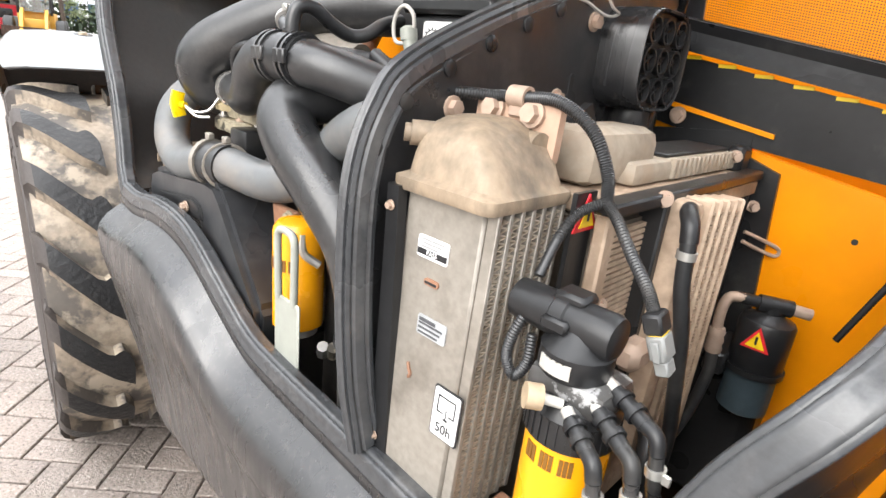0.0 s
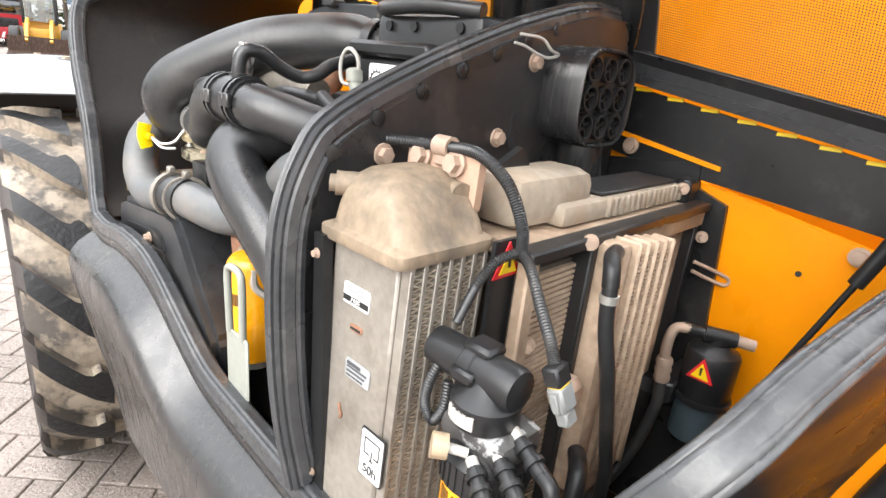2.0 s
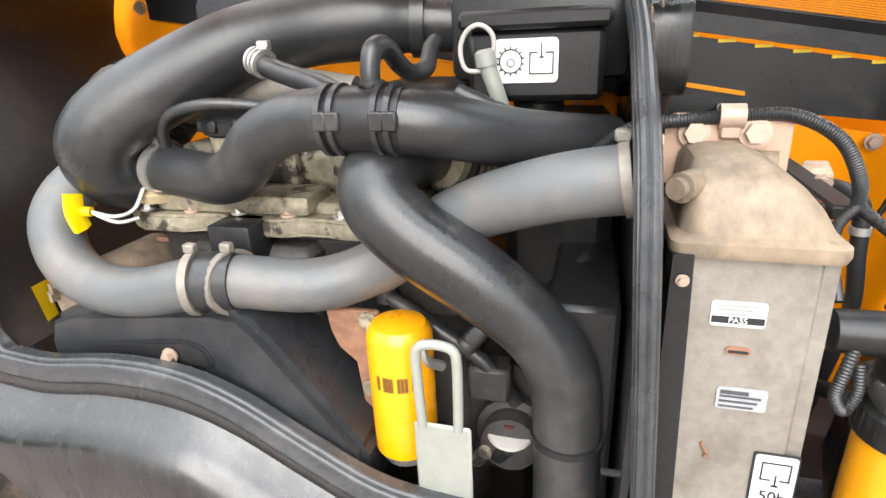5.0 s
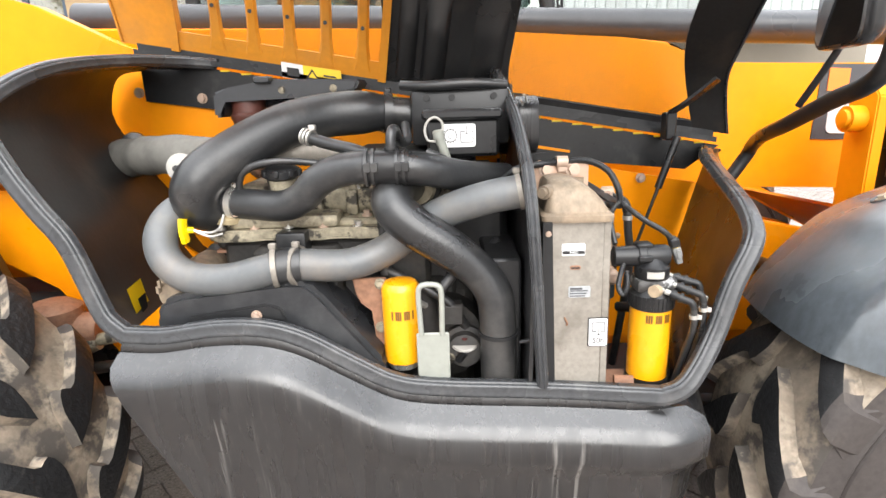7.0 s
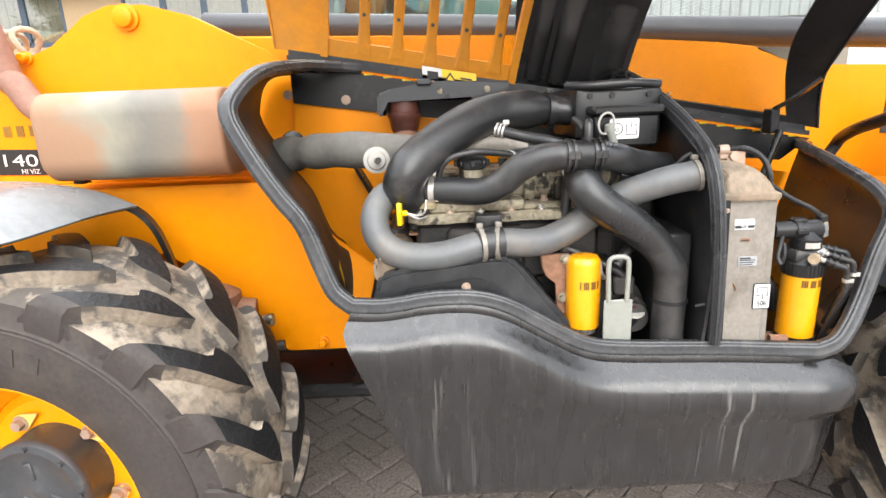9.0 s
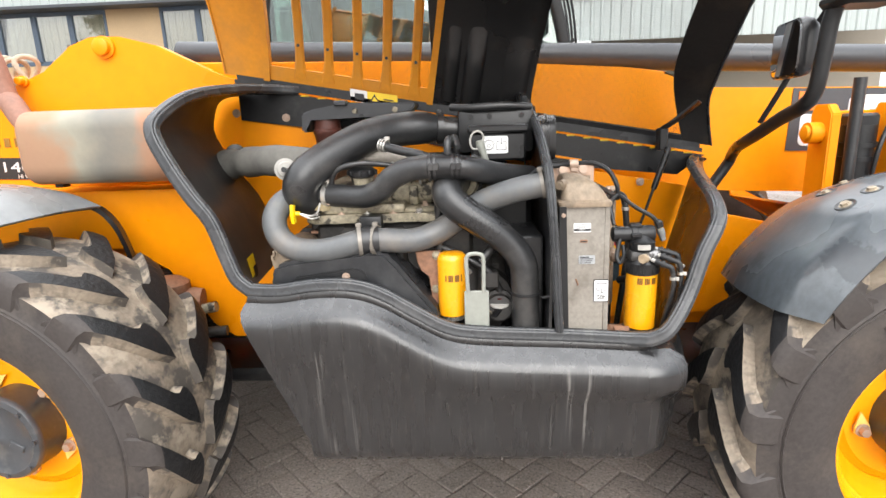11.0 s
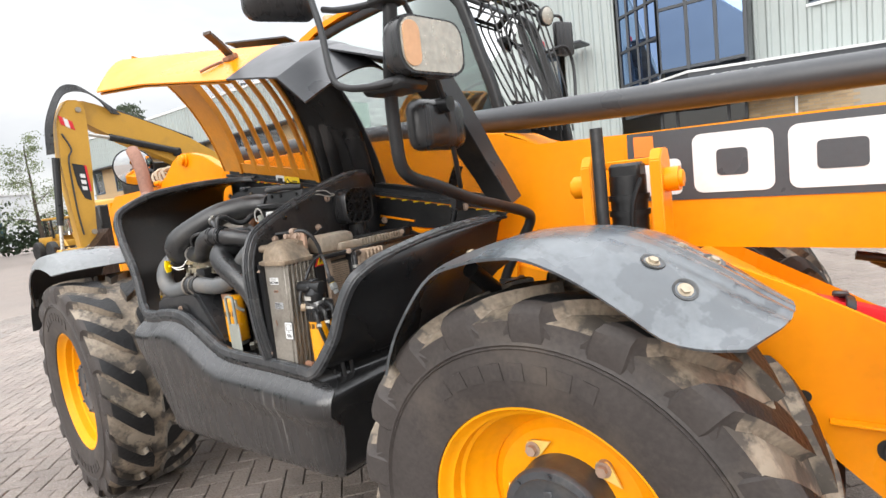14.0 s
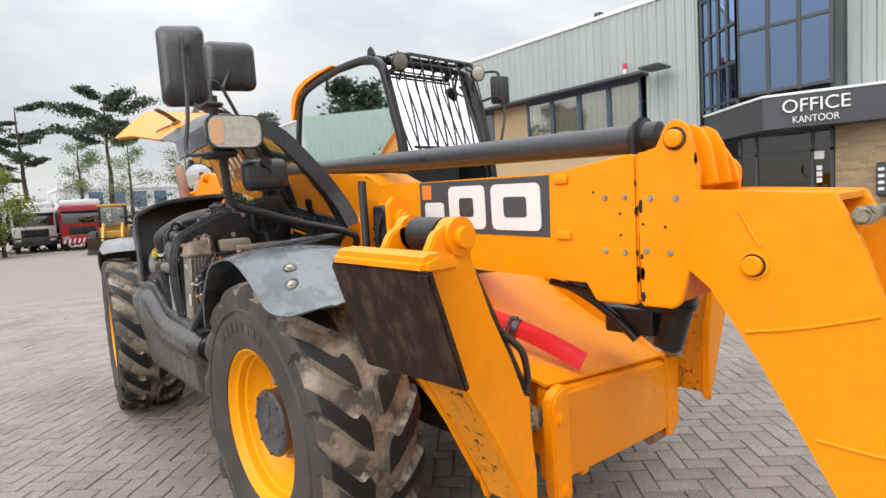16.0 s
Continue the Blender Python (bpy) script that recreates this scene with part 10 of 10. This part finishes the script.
for z in (2.46, 2.62, 2.78):
    part("white_bar", plate(new_bm(), [(5.04, z), (5.15, z - 0.02), (5.15, z + 0.08), (5.03, z + 0.10)], "x", XE + 0.054, 0.006), WHITE, dc)
part("red_stripe", plate(new_bm(), [(5.17, 3.10), (5.23, 3.08), (5.25, 2.4), (5.205, 2.42)], "x", XE + 0.045, 0.008), RED, dc)
for k, m_ in enumerate((RED, WHITE, RED)):
    part("reflector_stripe", plate(new_bm(), [(4.80 + 0.10 * k, 4.36 - 0.05 * k), (4.90 + 0.10 * k, 4.31 - 0.05 * k), (4.93 + 0.10 * k, 4.09 - 0.05 * k), (4.83 + 0.10 * k, 4.14 - 0.05 * k)], "x", XE + 0.045, 0.008), m_, ex)
part("upper_body", box(new_bm(), (-17.5, 6.9, 1.0), (-13.1, 10.2, 2.3), 0.12, seg=2), MACHINE_Y, ex)
part("counterweight", box(new_bm(), (-18.3, 6.8, 1.0), (-17.4, 10.3, 2.4), 0.25, seg=2), MACHINE_Y, ex)
part("cab", box(new_bm(), (-14.6, 7.0, 2.3), (-13.1, 8.3, 3.2), 0.10, seg=2), STEEL_BLACK, ex)
for y in (6.3, 9.9):
    part("track", box(new_bm(), (-17.4, y, 0.0), (-12.8, y + 0.7, 0.95), 0.3, seg=3), ENGINE_DARK, ex)
part("undercarriage", box(new_bm(), (-16.2, 6.9, 0.3), (-14.2, 10.0, 1.05), 0.05), ENGINE_DARK, ex)
part("bucket", plate(new_bm(), [(4.2, 0.1), (5.3, 0.05), (5.9, 0.5), (5.75, 1.3), (5.3, 1.4), (4.9, 1.0), (4.3, 0.8)], "x", XE - 0.8, 1.3), PAD, ex)
part("dark_panel", box(new_bm(), (XE - 0.9, 5.55, 0.9), (XE - 0.5, 6.25, 2.05), 0.05), STEEL_BLACK, ex)

# pale corrugated hall and trees across the yard, mirrored in the cab glass
PALE = mat("pale_green_cladding", (0.62, 0.76, 0.70), 0.5, vary=0.06, bump=0.0)
g = thing("hall", "pale green corrugated hall across the yard", "building", (-22, -16, 0))
b = new_bm()
xs = [(-26.5 + k * 0.16, -13.0 + (0.14 if (k // 2) % 2 else 0)) for k in range(58)]
lo, hi = [b.verts.new((u, w, 0.0)) for u, w in xs], [b.verts.new((u, w, 7.5 + (u + 26.5) * -0.11)) for u, w in xs]
for k in range(len(xs) - 1):
    b.faces.new((lo[k], lo[k + 1], hi[k + 1], hi[k]))
part("cladding", b, PALE, g, angle=20)
part("wall", plate(new_bm(), [(-26.5, 0.0), (-17.4, 0.0), (-17.4, 6.45), (-26.5, 7.45)], "y", -19.0, 5.9), PALE, g)
tree("broadleaf_tree", (-27.4, -17.5, 0), 10.2, 2.5, 0.5, NEEDLE, "dark leafy tree behind the hall", 6500, 41, 0.20, 0.9, 0.0, 26)
tree("broadleaf_tree", (-15.6, -13.5, 0), 4.6, 2.0, 0.15, NEEDLE, "dark leafy tree beside the hall", 7000, 42, 0.17, 0.9, 0.0, 22)
rng = random.Random(14)
vs, fs = [], []
for k in range(16000):
    x = rng.uniform(-29, -11)
    o = Vector((x, -11.5 + rng.uniform(-0.6, 0.6), rng.uniform(0, 1) ** 0.8 * (3.0 + 0.5 * math.sin(x * 1.7) + 0.35 * math.sin(x * 4.1 + 1)) + rng.gauss(0, 0.15)))
    ax = Vector((rng.gauss(0, 1), rng.gauss(0, 1), rng.gauss(0, 1))).normalized() * 0.26
    bx = ax.orthogonal().normalized() * 0.14
    i = len(vs)
    vs += [tuple(o + ax), tuple(o + bx), tuple(o - ax), tuple(o - bx)]
    fs.append((i, i + 1, i + 2, i + 3))
me = bpy.data.meshes.new("hedge")
me.from_pydata(vs, [], fs)
me.materials.append(HEDGE)
tagged(new("hedge", me), "tall dark hedge in front of the hall", "hedge", kind="stuff")

# ---- block paving in herringbone, laid diagonally ----
def paver_mat(name, island):
    m = mat(name, (0.262, 0.220, 0.194), 0.46, vary=0.5, scale=1.3, fine=130, bump=0.9, dirt=(0.36, 0.308, 0.272), dirt_amount=0.34, dirt_scale=0.9, rough_vary=0.18, spec=0.45, per_piece=0.0 if island else 0.16)
    n, l = m.node_tree.nodes, m.node_tree.links
    b = n["Principled BSDF"]
    co, grit = n.new("ShaderNodeTexCoord"), n.new("ShaderNodeTexNoise")
    grit.inputs["Scale"].default_value, grit.inputs["Detail"].default_value, grit.inputs["Roughness"].default_value = 85, 4, 0.75
    l.new(co.outputs["Object"], grit.inputs["Vector"])
    bp = b.inputs["Normal"].links[0].from_node
    bp.inputs["Strength"].default_value, bp.inputs["Distance"].default_value = 1.0, 0.010
    l.new(grit.outputs["Fac"], bp.inputs["Height"])
    for lo, hi, colour, most in ((0.57, 0.66, (0.50, 0.45, 0.40, 1), 0.85), (0.45, 0.36, (0.045, 0.038, 0.033, 1), 0.85)):
        src = b.inputs["Base Color"].links[0].from_socket
        mr, mx = n.new("ShaderNodeMapRange"), n.new("ShaderNodeMix")
        mr.inputs[1].default_value, mr.inputs[2].default_value, mr.inputs[4].default_value = lo, hi, most
        mx.data_type = "RGBA"
        mx.inputs[7].default_value = colour
        l.new(grit.outputs["Fac"], mr.inputs[0])
        l.new(mr.outputs[0], mx.inputs[0])
        l.new(src, mx.inputs[6])
        l.new(mx.outputs[2], b.inputs["Base Color"])
    if island:
        src = b.inputs["Base Color"].links[0].from_socket
        geo, mr, mx = n.new("ShaderNodeNewGeometry"), n.new("ShaderNodeMapRange"), n.new("ShaderNodeMix")
        mr.inputs[3].default_value, mr.inputs[4].default_value = 0.9, 1.1
        mx.data_type, mx.blend_type = "RGBA", "MULTIPLY"
        mx.inputs[0].default_value = 1.0
        l.new(geo.outputs["Random Per Island"], mr.inputs[0])
        l.new(src, mx.inputs[6])
        l.new(mr.outputs[0], mx.inputs[7])
        l.new(mx.outputs[2], b.inputs["Base Color"])
    return m


PAVER, PAVER_REST = paver_mat("concrete_block", False), paver_mat("concrete_block_field", True)
W, GAP, TURN = 0.105, 0.0075, radians(45)
prng = random.Random(9)
ca, sa = math.cos(TURN), math.sin(TURN)


def block_mesh(lx, ly):
    c = 0.0035
    v, f = [], []
    for ins, z in ((0.0, -0.03), (0.0, -c), (c, 0.0)):
        v += [(-lx / 2 + ins, -ly / 2 + ins, z), (lx / 2 - ins, -ly / 2 + ins, z), (lx / 2 - ins, ly / 2 - ins, z), (-lx / 2 + ins, ly / 2 - ins, z)]
    for r in (0, 4):
        for k in range(4):
            f.append((r + k, r + (k + 1) % 4, r + 4 + (k + 1) % 4, r + 4 + k))
    f.append((8, 9, 10, 11))
    return v, f


LONG, TALL = block_mesh(2 * W - GAP, W - GAP), block_mesh(W - GAP, 2 * W - GAP)
meshes = []
for v, f in (LONG, TALL):
    me = bpy.data.meshes.new("paver")
    me.from_pydata(v, [], f)
    me.materials.append(PAVER)
    meshes.append(me)
rest_v, rest_f, singles = [], [], 0
for i in range(-150, 150):
    for j in range(-150, 150):
        d = (i - j) % 4
        if d not in (0, 3):
            continue
        kind = 0 if d == 0 else 1
        a, c = (i + (1.0 if kind == 0 else 0.5)) * W, (j + (0.5 if kind == 0 else 1.0)) * W
        px, py = a * ca - c * sa + 0.5, a * sa + c * ca + 1.0
        if not (-9 < px < 7.5 and -3.4 < py < 9):
            continue
        dz, tx, ty = prng.gauss(0, 0.0012), prng.gauss(0, 0.006), prng.gauss(0, 0.006)
        if singles < 300 and 3.55 < px < 6.2 and 1.2 < py < 3.9:
            ob = new("paver", meshes[kind])
            ob.matrix_local = Matrix.Translation((px, py, dz)) @ Matrix.Rotation(TURN, 4, "Z") @ Matrix.Rotation(tx, 4, "X") @ Matrix.Rotation(ty, 4, "Y")
            ob.parent = ground
            singles += 1
            continue
        v, f = (LONG, TALL)[kind]
        o = len(rest_v)
        for x, y, z in v:
            z2 = z + dz + x * ty + y * tx
            rest_v.append((x * ca - y * sa + px, x * sa + y * ca + py, z2))
        rest_f += [tuple(o + k for k in q) for q in f]
me = bpy.data.meshes.new("paving_field")
me.from_pydata(rest_v, [], rest_f)
me.materials.append(PAVER_REST)
field = new("paving_field", me)
field.parent = ground
field["kind"] = "stuff"
